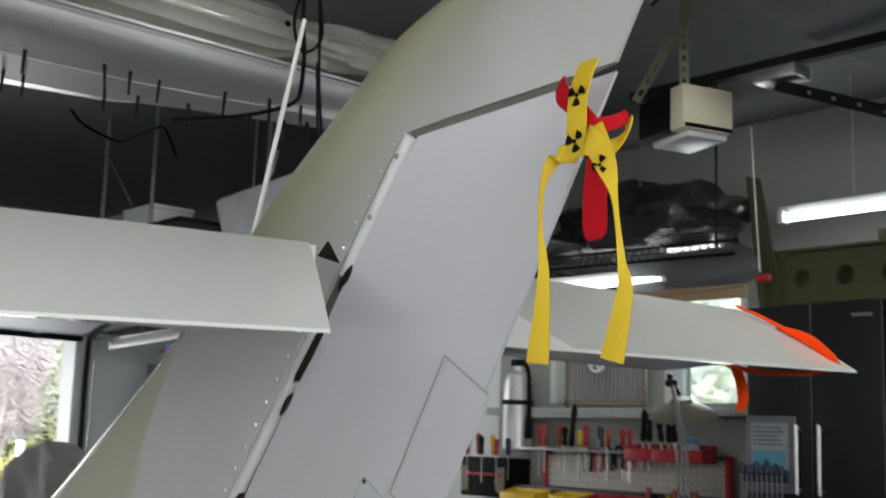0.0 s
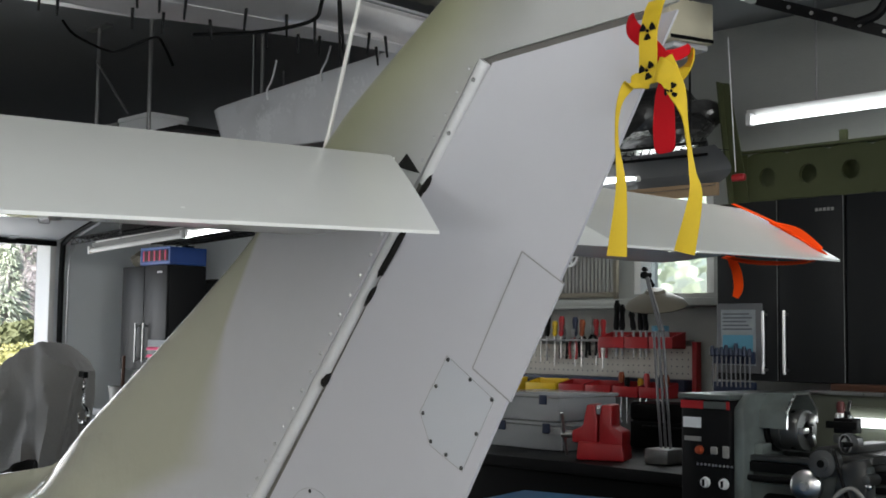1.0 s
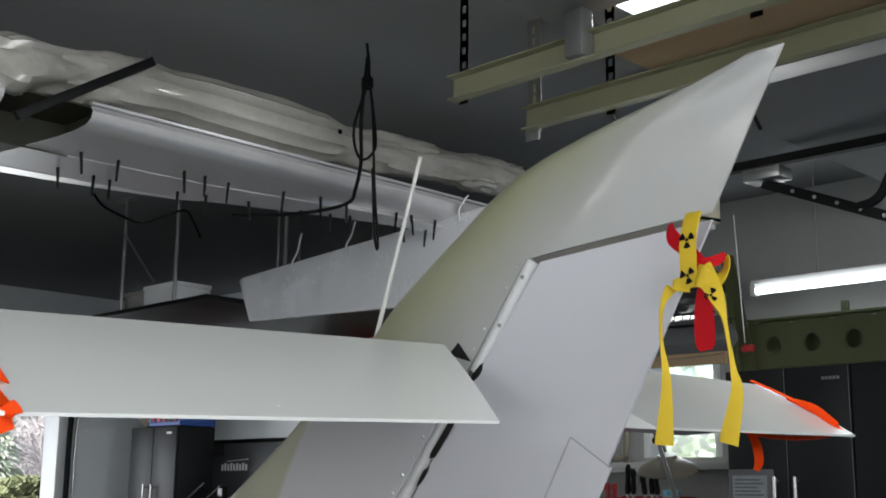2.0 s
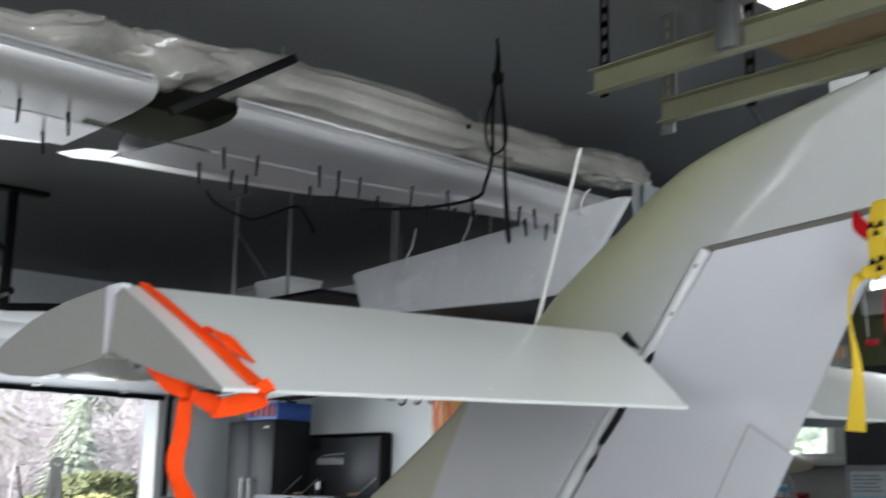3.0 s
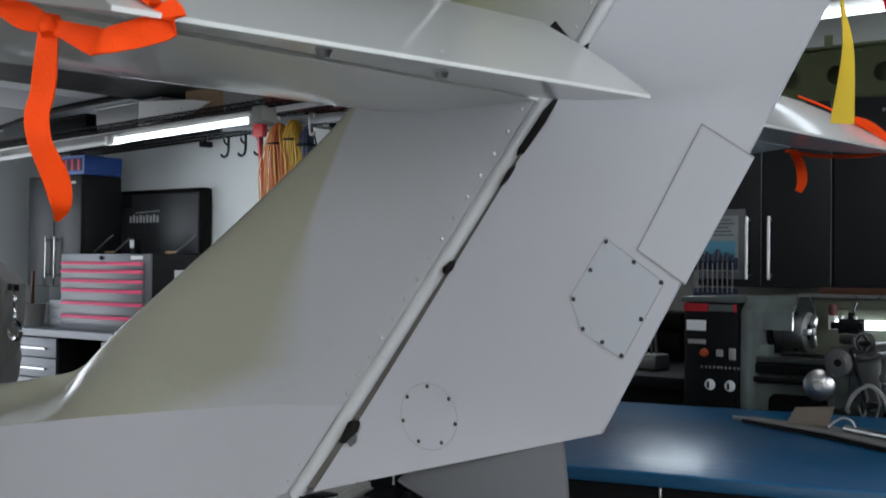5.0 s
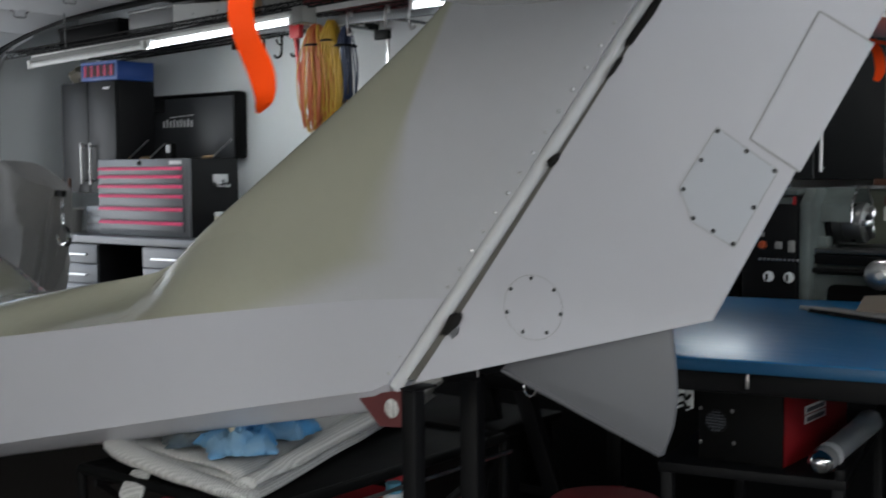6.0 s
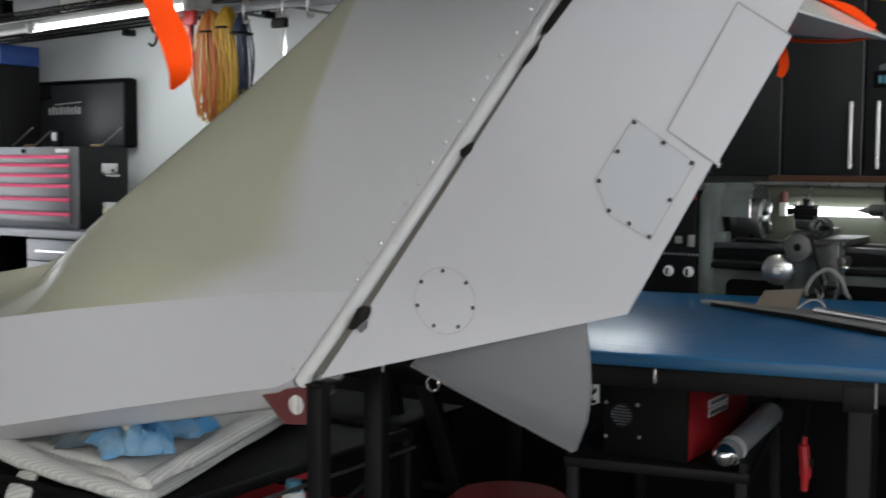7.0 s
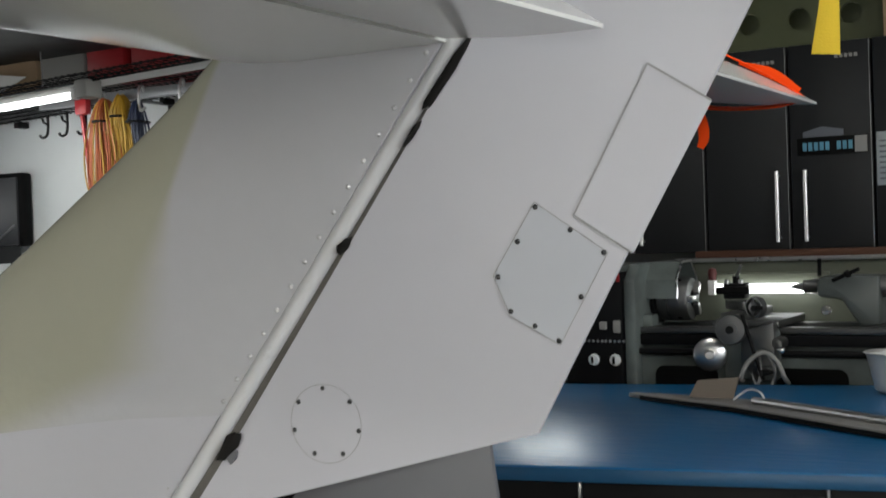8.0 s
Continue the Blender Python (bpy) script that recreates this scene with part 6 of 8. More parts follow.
for k, (x, z, h) in enumerate(((-2.62, 1.44, 0.19), (-2.20, 1.47, 0.14), (-2.165, 1.47, 0.12), (-2.06, 1.47, 0.13), (-2.03, 1.47, 0.10), (-2.10, 1.47, 0.09))):
    ob = thing("file_tool", (x, 5.1, z), "black-handled file standing in the rack", "file", "files in the rack")
    part("handle", turned([(0.010, 0), (0.014, 0.02), (0.011, h * 0.6), (0.016, h * 0.8), (0.009, h), (0, h)], pose(x, 5.1, z, 0, 6 - 3 * k, 0), 10), M["black"], ob)
    part("tang", rod((x, 5.1, z - 0.12), (x, 5.1, z), 0.006, seg=8), M["grey_steel"], ob)
bl = thing("blue_cap_jar", (-1.97, 5.1, 1.40), "clear jar with a blue lid in a red bin", "jar")
part("glass", turned([(0.04, 0), (0.042, 0.06), (0.036, 0.07)], pose(-1.96, 5.11, 1.396), 16), M["clear"], bl)
part("lid", turned([(0.038, 0.07), (0.04, 0.075), (0.04, 0.095), (0, 0.098)], pose(-1.96, 5.11, 1.396), 16), M["sign_blue"], bl)

# things on the sill and wall by the window
ex = thing("fire_extinguisher", (-3.085, 5.21, 1.40), "silver fire extinguisher on a wall hook", "fire extinguisher")
part("cylinder", turned([(0.0, 0), (0.062, 0.004), (0.075, 0.02), (0.075, 0.34), (0.058, 0.385), (0.022, 0.40), (0.022, 0.43)], pose(-3.085, 5.215, 1.40), 26), M["silver"], ex)
part("band", turned([(0.0762, 0.232), (0.0775, 0.237), (0.0775, 0.252), (0.0762, 0.257)], pose(-3.085, 5.215, 1.40), 26, closed=False), M["black"], ex)
part("valve", box(-3.112, -3.058, 5.185, 5.245, 1.825, 1.858, 0.006), M["black"], ex)
part("lever", bar((-3.15, 5.215, 1.885), (-3.03, 5.215, 1.862), 0.02, 0.008), M["black"], ex)
part("horn", hose([(-3.06, 5.205, 1.84), (-3.005, 5.20, 1.81), (-2.985, 5.195, 1.66), (-2.99, 5.195, 1.47)], [0.009, 0.010, 0.012, 0.018]), M["black"], ex)
sl = thing("slatted_crate", (-2.55, 5.24, 1.62), "grey-brown slatted crate side leaning on the sill", "crate")
for z in (1.63, 1.95):
    part("cross_board", box(-2.79, -2.30, 5.235, 5.25, z, z + 0.025, 0.002), M["khaki"], sl)
for x in (-2.79, -2.32):
    part("stile", box(x, x + 0.02, 5.235, 5.255, 1.622, 2.05, 0.002), M["khaki"], sl)
for k in range(19):
    x = -2.765 + 0.0238 * k
    part("slat", box(x, x + 0.013, 5.238, 5.248, 1.655, 2.04, 0.001), M["rib"], sl)
wh = thing("spoked_wheel", (-2.575, 5.22, 1.80), "small white spoked wheel hung on the crate", "wheel")
part("rim", turned([(0.040, -0.006), (0.052, -0.006), (0.052, 0.006), (0.040, 0.006), (0.040, -0.006)], pose(-2.575, 5.22, 1.835, 90, 0, 0), 24, closed=False), M["white_plastic"], wh)
for k in range(5):
    a = 2 * math.pi * k / 5
    part("spoke", bar((-2.575, 5.22, 1.835), (-2.575 + 0.042 * math.cos(a), 5.22, 1.835 + 0.042 * math.sin(a)), 0.008, 0.01, up=(0, 1, 0)), M["white_plastic"], wh)
part("hub", turned([(0, 0.01), (0.014, 0.01), (0.014, -0.01), (0, -0.01)], pose(-2.575, 5.22, 1.835, 90, 0, 0), 16), M["white_plastic"], wh)
part("peg", rod((-2.575, 5.22, 1.835), (-2.575, 5.24, 1.835), 0.004), M["steel"], wh)
# small-parts case fixed to the wall
pc = thing("parts_case", (-3.22, 5.2, 1.18), "black small-parts case with white drawers on the wall", "case")
part("shell", box(-3.40, -3.065, 5.135, 5.295, 1.18, 1.372, 0.006), M["black"], pc)
for x0, x1 in ((-3.385, -3.335), (-3.14, -3.08)):
    part("drawer_front", box(x0, x1, 5.126, 5.134, 1.205, 1.325, 0.003), M["grey_card"], pc, "dull pale drawer front")
part("stripe", box(-3.375, -3.10, 5.122, 5.1255, 1.283, 1.297, 0.001), M["red"], pc, "red strip along the drawers")
# clear tubs, vise and lamp on the bench
for k, (x0, x1, z0, z1) in enumerate(((-2.50, -2.065, 0.95, 1.07), (-2.52, -2.085, 1.072, 1.19))):
    tb = thing("clear_tub", ((x0 + x1) / 2, 4.75, z0), "clear plastic tub with a latched lid", "tub", "stacked tubs")
    part("tub", box(x0, x1, 4.55, 4.95, z0 + 0.001, z1 - 0.016, 0.008), M["clear"], tb)
    part("lid", box(x0 - 0.008, x1 + 0.008, 4.542, 4.958, z1 - 0.016, z1, 0.005), M["clear"], tb)
    part("contents", box(x0 + 0.02, x1 - 0.02, 4.57, 4.93, z0 + 0.008, z0 + 0.085, 0.006), M["ink"], tb)
    for x in (x0 + 0.08, x1 - 0.1):
        part("latch", box(x, x + 0.04, 4.534, 4.542, z1 - 0.045, z1 - 0.004, 0.003), M["dark_blue"], tb)
vi = thing("bench_vise", (-1.76, 4.42, 0.95), "red bench vise bolted to the worktop", "vise")
V = pose(-1.76, 4.42, 0.952, 0, 0, 22) @ Matrix.Diagonal((0.86, 0.86, 0.95, 1))
part("base", moved(slab([(-0.10, 0), (0.13, 0), (0.12, 0.07), (-0.09, 0.08)], "y", -0.08, 0.08, 0.014), V), M["red"], vi)
part("fixed_jaw", moved(slab([(0.01, 0.06), (0.12, 0.06), (0.12, 0.12), (0.07, 0.14), (0.07, 0.23), (0.02, 0.23), (0.01, 0.17)], "y", -0.075, 0.075, 0.01), V), M["red"], vi)
part("moving_jaw", moved(slab([(-0.12, 0.07), (0.0, 0.07), (0.0, 0.17), (-0.012, 0.23), (-0.05, 0.23), (-0.07, 0.14), (-0.12, 0.12)], "y", -0.07, 0.07, 0.01), V), M["red"], vi)
part("jaw_plate", moved(box(-0.004, 0.014, -0.07, 0.07, 0.19, 0.226, 0.002), V), M["steel"], vi)
part("screw", moved(rod((-0.19, 0, 0.10), (-0.05, 0, 0.10), 0.016), V), M["steel"], vi)
part("tommy_bar", moved(rod((-0.175, -0.05, 0.19), (-0.175, 0.035, 0.01), 0.008), V), M["steel"], vi, "steel tommy bar")
la = thing("arm_lamp", (-1.52, 4.5, 0.95), "silver spring-arm lamp, folded upright on the bench", "lamp")
part("clamp_base", box(-1.57, -1.46, 4.44, 4.56, 0.951, 1.01, 0.01), M["grey_steel"], la)
for dx in (-0.03, -0.008, 0.014):
    part("lower_arm", rod((-1.50 + dx, 4.5, 1.0), (-1.57 + dx, 4.55, 1.46), 0.0058), M["ventral"], la)
for dx in (0, 0.016):
    part("upper_arm", rod((-1.57 + dx, 4.55, 1.46), (-1.80 + dx * 0.5, 4.78, 1.69), 0.0058), M["ventral"], la)
part("joint", turned([(0.016, -0.02), (0.016, 0.02)], pose(-1.805, 4.785, 1.70, 90, 0, 0), 14), M["black"], la)
part("knob", turned([(0.01, -0.015), (0.01, 0.015)], pose(-1.80, 4.77, 1.725, 90, 0, 20), 12), M["black"], la)
part("head", hose([(-1.80, 4.785, 1.70), (-1.805, 4.80, 1.69), (-1.80, 4.83, 1.655)], 0.01), M["black"], la)
SHADE = pose(-1.778, 4.82, 1.568, 14, 6, 0)
part("shade", turned([(0.128, 0.0), (0.132, 0.004), (0.118, 0.024), (0.075, 0.048), (0.045, 0.060), (0.040, 0.074), (0, 0.076)], SHADE, 36, closed=False), M["shade"], la, "shallow cream enamel shade")
part("shade_lining", turned([(0.126, 0.001), (0.112, 0.020), (0.072, 0.042), (0, 0.052)], SHADE, 36, closed=False), M["ink"], la, "dark inside of the shade")
part("bulb", turned([(0, -0.004), (0.020, 0.004), (0.027, 0.022), (0.016, 0.04)], SHADE, 18), M["trim"], la)

# black cases added to darken the stretch of wall behind vise and lamp
for x0, x1, h, lab in ((-2.02, -1.62, 0.20, "black case added to darken the wall behind the vise"), (-1.60, -1.30, 0.16, "small black case added to darken the wall behind the lamp")):
    bc = thing("dark_filler_case", ((x0 + x1) / 2, 5.05, 0.95), lab, "case", "cases on the bench")
    part("shell", box(x0, x1, 4.96, 5.15, 0.951, 0.951 + h * 0.6, 0.012), M["black"], bc)
    part("lid", box(x0, x1, 4.96, 5.15, 0.953 + h * 0.6, 0.951 + h, 0.012), M["black"], bc)
    part("case_handle", hose([(x0 + 0.1, 4.958, 0.95 + h * 0.5), (x0 + 0.1, 4.935, 0.95 + h * 0.5), (x1 - 0.1, 4.935, 0.95 + h * 0.5), (x1 - 0.1, 4.958, 0.95 + h * 0.5)], 0.006), M["black_steel"], bc)

# wall cabinets
for i, (x0, x1, handles) in enumerate(((-1.468, -0.918, (-1.245, -1.155)), (-0.912, -0.618, (-0.655,)), (-0.612, -0.338, (-0.558,)), (-0.332, 0.26, (-0.08, 0.0)))):
    c = thing("wall_cabinet", ((x0 + x1) / 2, 5.05, 1.27), "charcoal steel wall cabinet with bar handles", "cabinet", "wall cabinets over the lathe")
    part("body", box(x0, x1, 4.822, 5.298, 1.27, 1.98, 0.004), M["cab_side"], c)
    doors = [(x0, x1, handles[0])] if len(handles) == 1 else [(x0, (x0 + x1) / 2, handles[0]), ((x0 + x1) / 2, x1, handles[1])]
    for a, b, hx in doors:
        d = part("door", box(a + 0.0015, b - 0.0015, 4.800, 4.8205, 1.272, 1.978, 0.004), M["cab"], c)
        part("door_edge", box(b - 0.004, b - 0.0016, 4.7975, 4.7998, 1.275, 1.975), M["grey_steel"], d)
        part("handle", rod((hx, 4.775, 1.30), (hx, 4.775, 1.545), 0.007), M["steel"], d, "brushed bar handle")
        for z in (1.315, 1.53):
            part("handle_post", rod((hx, 4.775, z), (hx, 4.80, z), 0.005), M["steel"], d)
    for k in range(5):
        part("badge_bar", box(x1 - 0.115 + 0.016 * k, x1 - 0.104 + 0.016 * k, 4.797, 4.7995, 1.922, 1.934), M["rib"], c)
st = thing("door_sign", (-0.47, 4.796, 1.62), "black sign with pale blue marks stuck on a cabinet", "sign")
part("plate", box(-0.585, -0.35, 4.788, 4.797, 1.595, 1.655, 0.002), M["black"], st)
for k in range(9):
    if k != 5:
        part("mark_bar", box(-0.565 + 0.019 * k, -0.552 + 0.019 * k, 4.785, 4.7878, 1.610, 1.638), M["sign_blue"], st)
part("white_tag", box(-0.392, -0.352, 4.784, 4.7875, 1.597, 1.652), M["rib"], st)
part("emblem", slab([(-0.565, 1.657), (-0.43, 1.657), (-0.43, 1.678), (-0.50, 1.692), (-0.565, 1.675)], "y", 4.792, 4.797), M["ink"], st)
no = thing("notice_sheet", (-0.29, 4.795, 1.55), "printed grey-white sheet taped to a cabinet door", "paper")
part("sheet", box(-0.325, -0.20, 4.7955, 4.7985, 1.48, 1.66), M["wallet"], no)
for k in range(8):
    part("text_bar", box(-0.315, -0.215 - 0.01 * (k % 3), 4.7935, 4.7952, 1.50 + 0.018 * k, 1.506 + 0.018 * k), M["ink"], no)
cb = thing("clipboard", (-1.37, 4.79, 1.45), "clear wallet with a printed sheet on the cabinet", "clipboard")
part("wallet", box(-1.462, -1.258, 4.788, 4.797, 1.30, 1.575, 0.003), M["chest"], cb)
part("sheet", box(-1.44, -1.285, 4.784, 4.787, 1.33, 1.55), M["wallet"], cb, "greyed sheet behind film")
for k in range(5):
    part("text_bar", box(-1.43, -1.30 - 0.012 * (k % 3), 4.7815, 4.7835, 1.47 + 0.015 * k, 1.476 + 0.015 * k), M["ink"], cb)
part("picture", box(-1.43, -1.295, 4.7815, 4.7835, 1.35, 1.45), M["sign_blue"], cb, "blue printed picture")
gl = thing("bit_holder", (-1.40, 4.77, 1.24), "dark blue plastic holder with hanging bits on the cabinet", "tool holder")
part("back_plate", box(-1.475, -1.285, 4.779, 4.796, 1.335, 1.385, 0.005), M["dark_blue"], gl)
part("foot_plate", box(-1.475, -1.285, 4.779, 4.796, 1.225, 1.265, 0.005), M["dark_blue"], gl)
rnd = random.Random(12)
for k in range(9):
    x = -1.468 + 0.021 * k
    h = 0.03 + 0.025 * rnd.random()
    part("bit_head", turned([(0.006, 0), (0.011, 0.006), (0.010, h * 0.6), (0.006, h), (0, h)], pose(x, 4.765, 1.365, 6 * rnd.random(), 8 * (rnd.random() - 0.5), 0), 10), M["dark_blue"], gl)
    part("bit_shank", rod((x, 4.768, 1.245), (x, 4.766, 1.365), 0.0035, seg=8), M["ventral"], gl)

# olive spar and boxes above the cabinets
sp = thing("wing_spar", (-0.6, 4.98, 1.985), "olive green wing spar with lightening holes on the cabinets", "spar")
cx = [-1.322, -1.142, -0.962, -0.782, -0.602, -0.422, -0.242, -0.062]
ring_n = 24
for c in cx:
    own = bmesh.new()
    outer = []
    for k in range(ring_n):
        a = 2 * math.pi * k / ring_n
        ca, sa = math.cos(a), math.sin(a)
        s = 1 / max(abs(ca) / 0.09, abs(sa) / 0.100)
        outer.append((c + ca * s, 2.095 + sa * s))
    inner = [(c + 0.038 * math.cos(2 * math.pi * k / ring_n), 2.095 + 0.038 * math.sin(2 * math.pi * k / ring_n)) for k in range(ring_n)]
    vo = [own.verts.new((x, 4.95, z)) for x, z in outer]
    vi2 = [own.verts.new((x, 4.95, z)) for x, z in inner]
    vb = [own.verts.new((x, 4.965, z)) for x, z in inner]
    for k in range(ring_n):
        q = (k + 1) % ring_n
        own.faces.new((vo[k], vo[q], vi2[q], vi2[k]))
        own.faces.new((vi2[k], vi2[q], vb[q], vb[k]))
    part("web_panel", own, M["olive"], sp)
part("web_end", box(-1.50, -1.412, 4.948, 4.952, 1.995, 2.195), M["olive"], sp)
for z0, z1 in ((1.982, 1.995), (2.195, 2.208)):
    part("flange", box(-1.5, 0.3, 4.925, 4.99, z0, z1, 0.002), M["olive"], sp)
part("back_web", box(-1.49, 0.29, 5.04, 5.045, 2.0, 2.19), M["olive"], sp)
part("clip", box(-1.0, -0.97, 4.93, 4.95, 2.209, 2.25, 0.002), M["olive"], sp)
up = thing("olive_channel", (-1.48, 4.9, 1.985), "dark olive channel leaning against the wall", "channel")
part("web", slab([(-1.512, 2.505), (-1.468, 2.495), (-1.375, 1.985), (-1.455, 1.985)], "y", 4.90, 4.906), M["olive"], up)
part("flange", slab([(-1.512, 2.505), (-1.502, 2.503), (-1.445, 1.985), (-1.455, 1.985)], "y", 4.87, 4.90), M["olive"], up)
bx = thing("carton", (-0.12, 5.0, 1.985), "brown cardboard carton on the cabinet", "box")
part("carton_body", box(-0.30, 0.05, 4.85, 5.2, 1.983, 2.20, 0.004), M["card"], bx)
part("flap", box(-0.30, 0.05, 4.845, 4.86, 2.185, 2.206, 0.002), M["card"], bx)

# wire shelf on the right of the window with wrapped goods and pale foam below
ws2 = thing("corner_shelf", (-1.95, 4.95, 2.2), "black wire shelf with wrapped goods near the window", "shelf")
part("front_rail", rod((-2.95, 4.66, 2.245), (-1.42, 4.66, 2.215), 0.006, seg=6), M["black_steel"], ws2)
part("lower_rail", rod((-2.95, 4.66, 2.195), (-1.42, 4.66, 2.165), 0.006, seg=6), M["black_steel"], ws2)
own = bmesh.new()
for k in range(38):
    x = -2.95 + 0.04 * k
    bar((x, 4.655, 2.20), (x, 5.29, 2.24), 0.0035, 0.0035, bm=own)
    bar((x, 4.66, 2.18), (x + 0.03, 4.66, 2.235), 0.004, 0.004, bm=own)
part("wire_grid", own, M["black_steel"], ws2, kind="stuff")
for x in (-2.8, -1.5):
    part("hanger", rod((x, 4.66, 2.2), (x, 4.66, 2.85), 0.005), M["black_steel"], ws2)
wr = thing("wrapped_bundle", (-1.85, 4.85, 2.24), "dark goods in crumpled clear plastic on the wire shelf", "bundle")
own = bmesh.new()
bmesh.ops.create_icosphere(own, subdivisions=4, radius=1)
for v in own.verts:
    k = 1 + 0.22 * noise.noise(v.co * 2.2) + 0.10 * noise.noise(v.co * 6)
    v.co = Vector((-2.04 + v.co.x * 0.48 * k, 4.92 + v.co.y * 0.24 * k, max(2.245, 2.36 + v.co.z * 0.19 * k)))
part("wrap", own, M["dark_wrap"], wr)
fm = thing("foam_sheet", (-1.85, 4.9, 2.0), "pale grey foam sheet slung below the wire shelf", "sheet")
rows = []
for j in range(9):
    f = j / 8
    rows.append([Vector((-2.02 + 0.66 * k / 10, 4.66 + 0.12 * math.sin(math.pi * f) - 0.04 * (k / 10), 2.20 - 0.16 * f - 0.012 * math.sin(2.5 * k / 10))) for k in range(11)])
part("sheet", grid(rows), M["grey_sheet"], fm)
part("edge_board", bar((-2.1, 4.68, 2.03), (-1.36, 4.64, 2.02), 0.02, 0.05), M["card"], fm, "brown board edge")

# lathe
lt = thing("lathe", (-0.4, 4.4, 0), "grey metal-turning lathe on a dark cabinet stand", "lathe")
part("stand", box(-1.20, 1.1, 4.18, 4.70, 0.0, 0.82, 0.006), M["black_steel"], lt)
part("chip_tray", box(-1.22, 1.15, 4.10, 4.75, 0.82, 0.865, 0.01), M["black"], lt)
hs = part("headstock", box(-1.185, -0.987, 4.12, 4.58, 0.866, 1.225, 0.012), M["black_steel"], lt, "dark headstock with a control panel")
part("top_cover", box(-1.19, -0.985, 4.11, 4.58, 1.226, 1.245, 0.004), M["lathe"], hs)
part("red_label", box(-1.18, -1.09, 4.114, 4.119, 1.195, 1.222), M["red"], hs, "red label strip")
part("red_label", box(-1.0, -0.990, 4.114, 4.119, 1.195, 1.222), M["red"], hs, "red label strip")
part("green_label", box(-1.088, -1.002, 4.114, 4.119, 1.197, 1.220), M["lathe"], hs)
part("data_plate", box(-1.17, -1.10, 4.114, 4.119, 1.13, 1.165), M["paper"], hs)
part("data_plate", box(-1.165, -1.10, 4.114, 4.119, 1.085, 1.10), M["rib"], hs)
part("button", box(-1.06, -1.035, 4.108, 4.119, 1.045, 1.070, 0.004), M["rib"], hs, "square grey button")
part("button", box(-1.015, -0.99, 4.110, 4.119, 1.035, 1.075, 0.004), M["rib"], hs)
part("knob", turned([(0, 0.02), (0.011, 0.018), (0.015, 0.006), (0.015, 0)], pose(-1.105, 4.119, 1.056, 90, 0, 0), 18), M["knob_orange"], hs, "round orange knob")
for x in (-1.084, -1.012):
    g = part("dial", turned([(0, 0.012), (0.016, 0.010), (0.019, 0.0)], pose(x, 4.119, 0.949, 90, 0, 0), 20), M["paper"], hs, "round white dial with black pointer")
    part("pointer", box(x - 0.003, x + 0.003, 4.100, 4.1065, 0.938, 0.960), M["black"], g)
    for k in range(5):
        part("stud", turned([(0, 0.005), (0.004, 0.003), (0.005, 0)], pose(x - 0.03 + 0.015 * k, 4.118, 1.008, 90, 0, 0), 8), M["steel"], hs)
cast = part("face_casting", slab([(4.13, 0.866), (4.58, 0.866), (4.58, 1.25), (4.19, 1.25), (4.13, 1.20)], "x", -0.985, -0.945, 0.010), M["lathe_pale"], lt, "pale grey-green casting behind the chuck")
part("spindle_flange", turned([(0.062, 0), (0.078, 0.004), (0.078, 0.016), (0.05, 0.018)], pose(-0.945, 4.33, 1.13, 0, 90, 0), 32), M["black_steel"], lt)
ck = part("chuck", turned([(0.05, 0), (0.068, 0.002), (0.070, 0.008), (0.070, 0.034), (0.066, 0.037), (0.070, 0.040), (0.070, 0.096), (0.066, 0.102), (0.03, 0.104), (0.026, 0.07), (0, 0.07)], pose(-0.926, 4.33, 1.13, 0, 90, 0), 40), M["handle"], lt, "worn three-jaw chuck")
for k in range(3):
    a = 120 * k + 30
    part("jaw", moved(box(0.018, 0.058, -0.010, 0.010, 0.102, 0.120, 0.002), pose(-0.926, 4.33, 1.13, 0, 90, 0) @ pose(0, 0, 0, 0, 0, a)), M["steel"], ck)
    part("key_socket", turned([(0, 0.001), (0.007, 0.001), (0.008, 0)], pose(-0.926, 4.33, 1.13, 0, 90, 0) @ pose(0, 0, 0, 0, 0, a + 60) @ pose(0.070, 0, 0.070, 0, 90, 0), 10), M["black"], ck)
hexa = [(4.228, 1.135), (4.232, 1.195), (4.285, 1.250), (4.375, 1.250), (4.43, 1.195), (4.432, 1.15)]
rows = [[Vector((x, y, z)) for x in (-0.975, -0.842)] for y, z in hexa]
hood = part("chuck_guard", grid(rows), M["lathe_pale"], lt, "folded sheet guard over the chuck", smooth=False)
sol = hood.modifiers.new("thick", "SOLIDIFY")
sol.thickness = 0.004
part("guard_lip", hose([(-0.842, y, z) for y, z in hexa], 0.004, 6, steps=1), M["steel"], hood)
part("lamp_box", box(-0.955, -0.915, 4.20, 4.26, 1.035, 1.085, 0.004), M["lathe_pale"], lt)
part("bed", box(-0.945, 1.05, 4.19, 4.45, 0.93, 1.030, 0.006), M["lathe"], lt)
for y in (4.20, 4.42):
    part("bed_way", box(-0.945, 1.05, y - 0.03, y + 0.03, 1.031, 1.05, 0.003), M["handle"], lt, "worn ground bed way")
part("rack_strip", box(-0.945, 1.05, 4.165, 4.1895, 0.995, 1.028, 0.003), M["black_steel"], lt)
part("lead_screw", rod((-0.945, 4.16, 0.975), (1.05, 4.16, 0.975), 0.010), M["black_steel"], lt)
part("front_panel", box(-0.945, 1.05, 4.175, 4.189, 0.868, 0.96, 0.004), M["lathe_pale"], lt, "pale grey-green front panel")
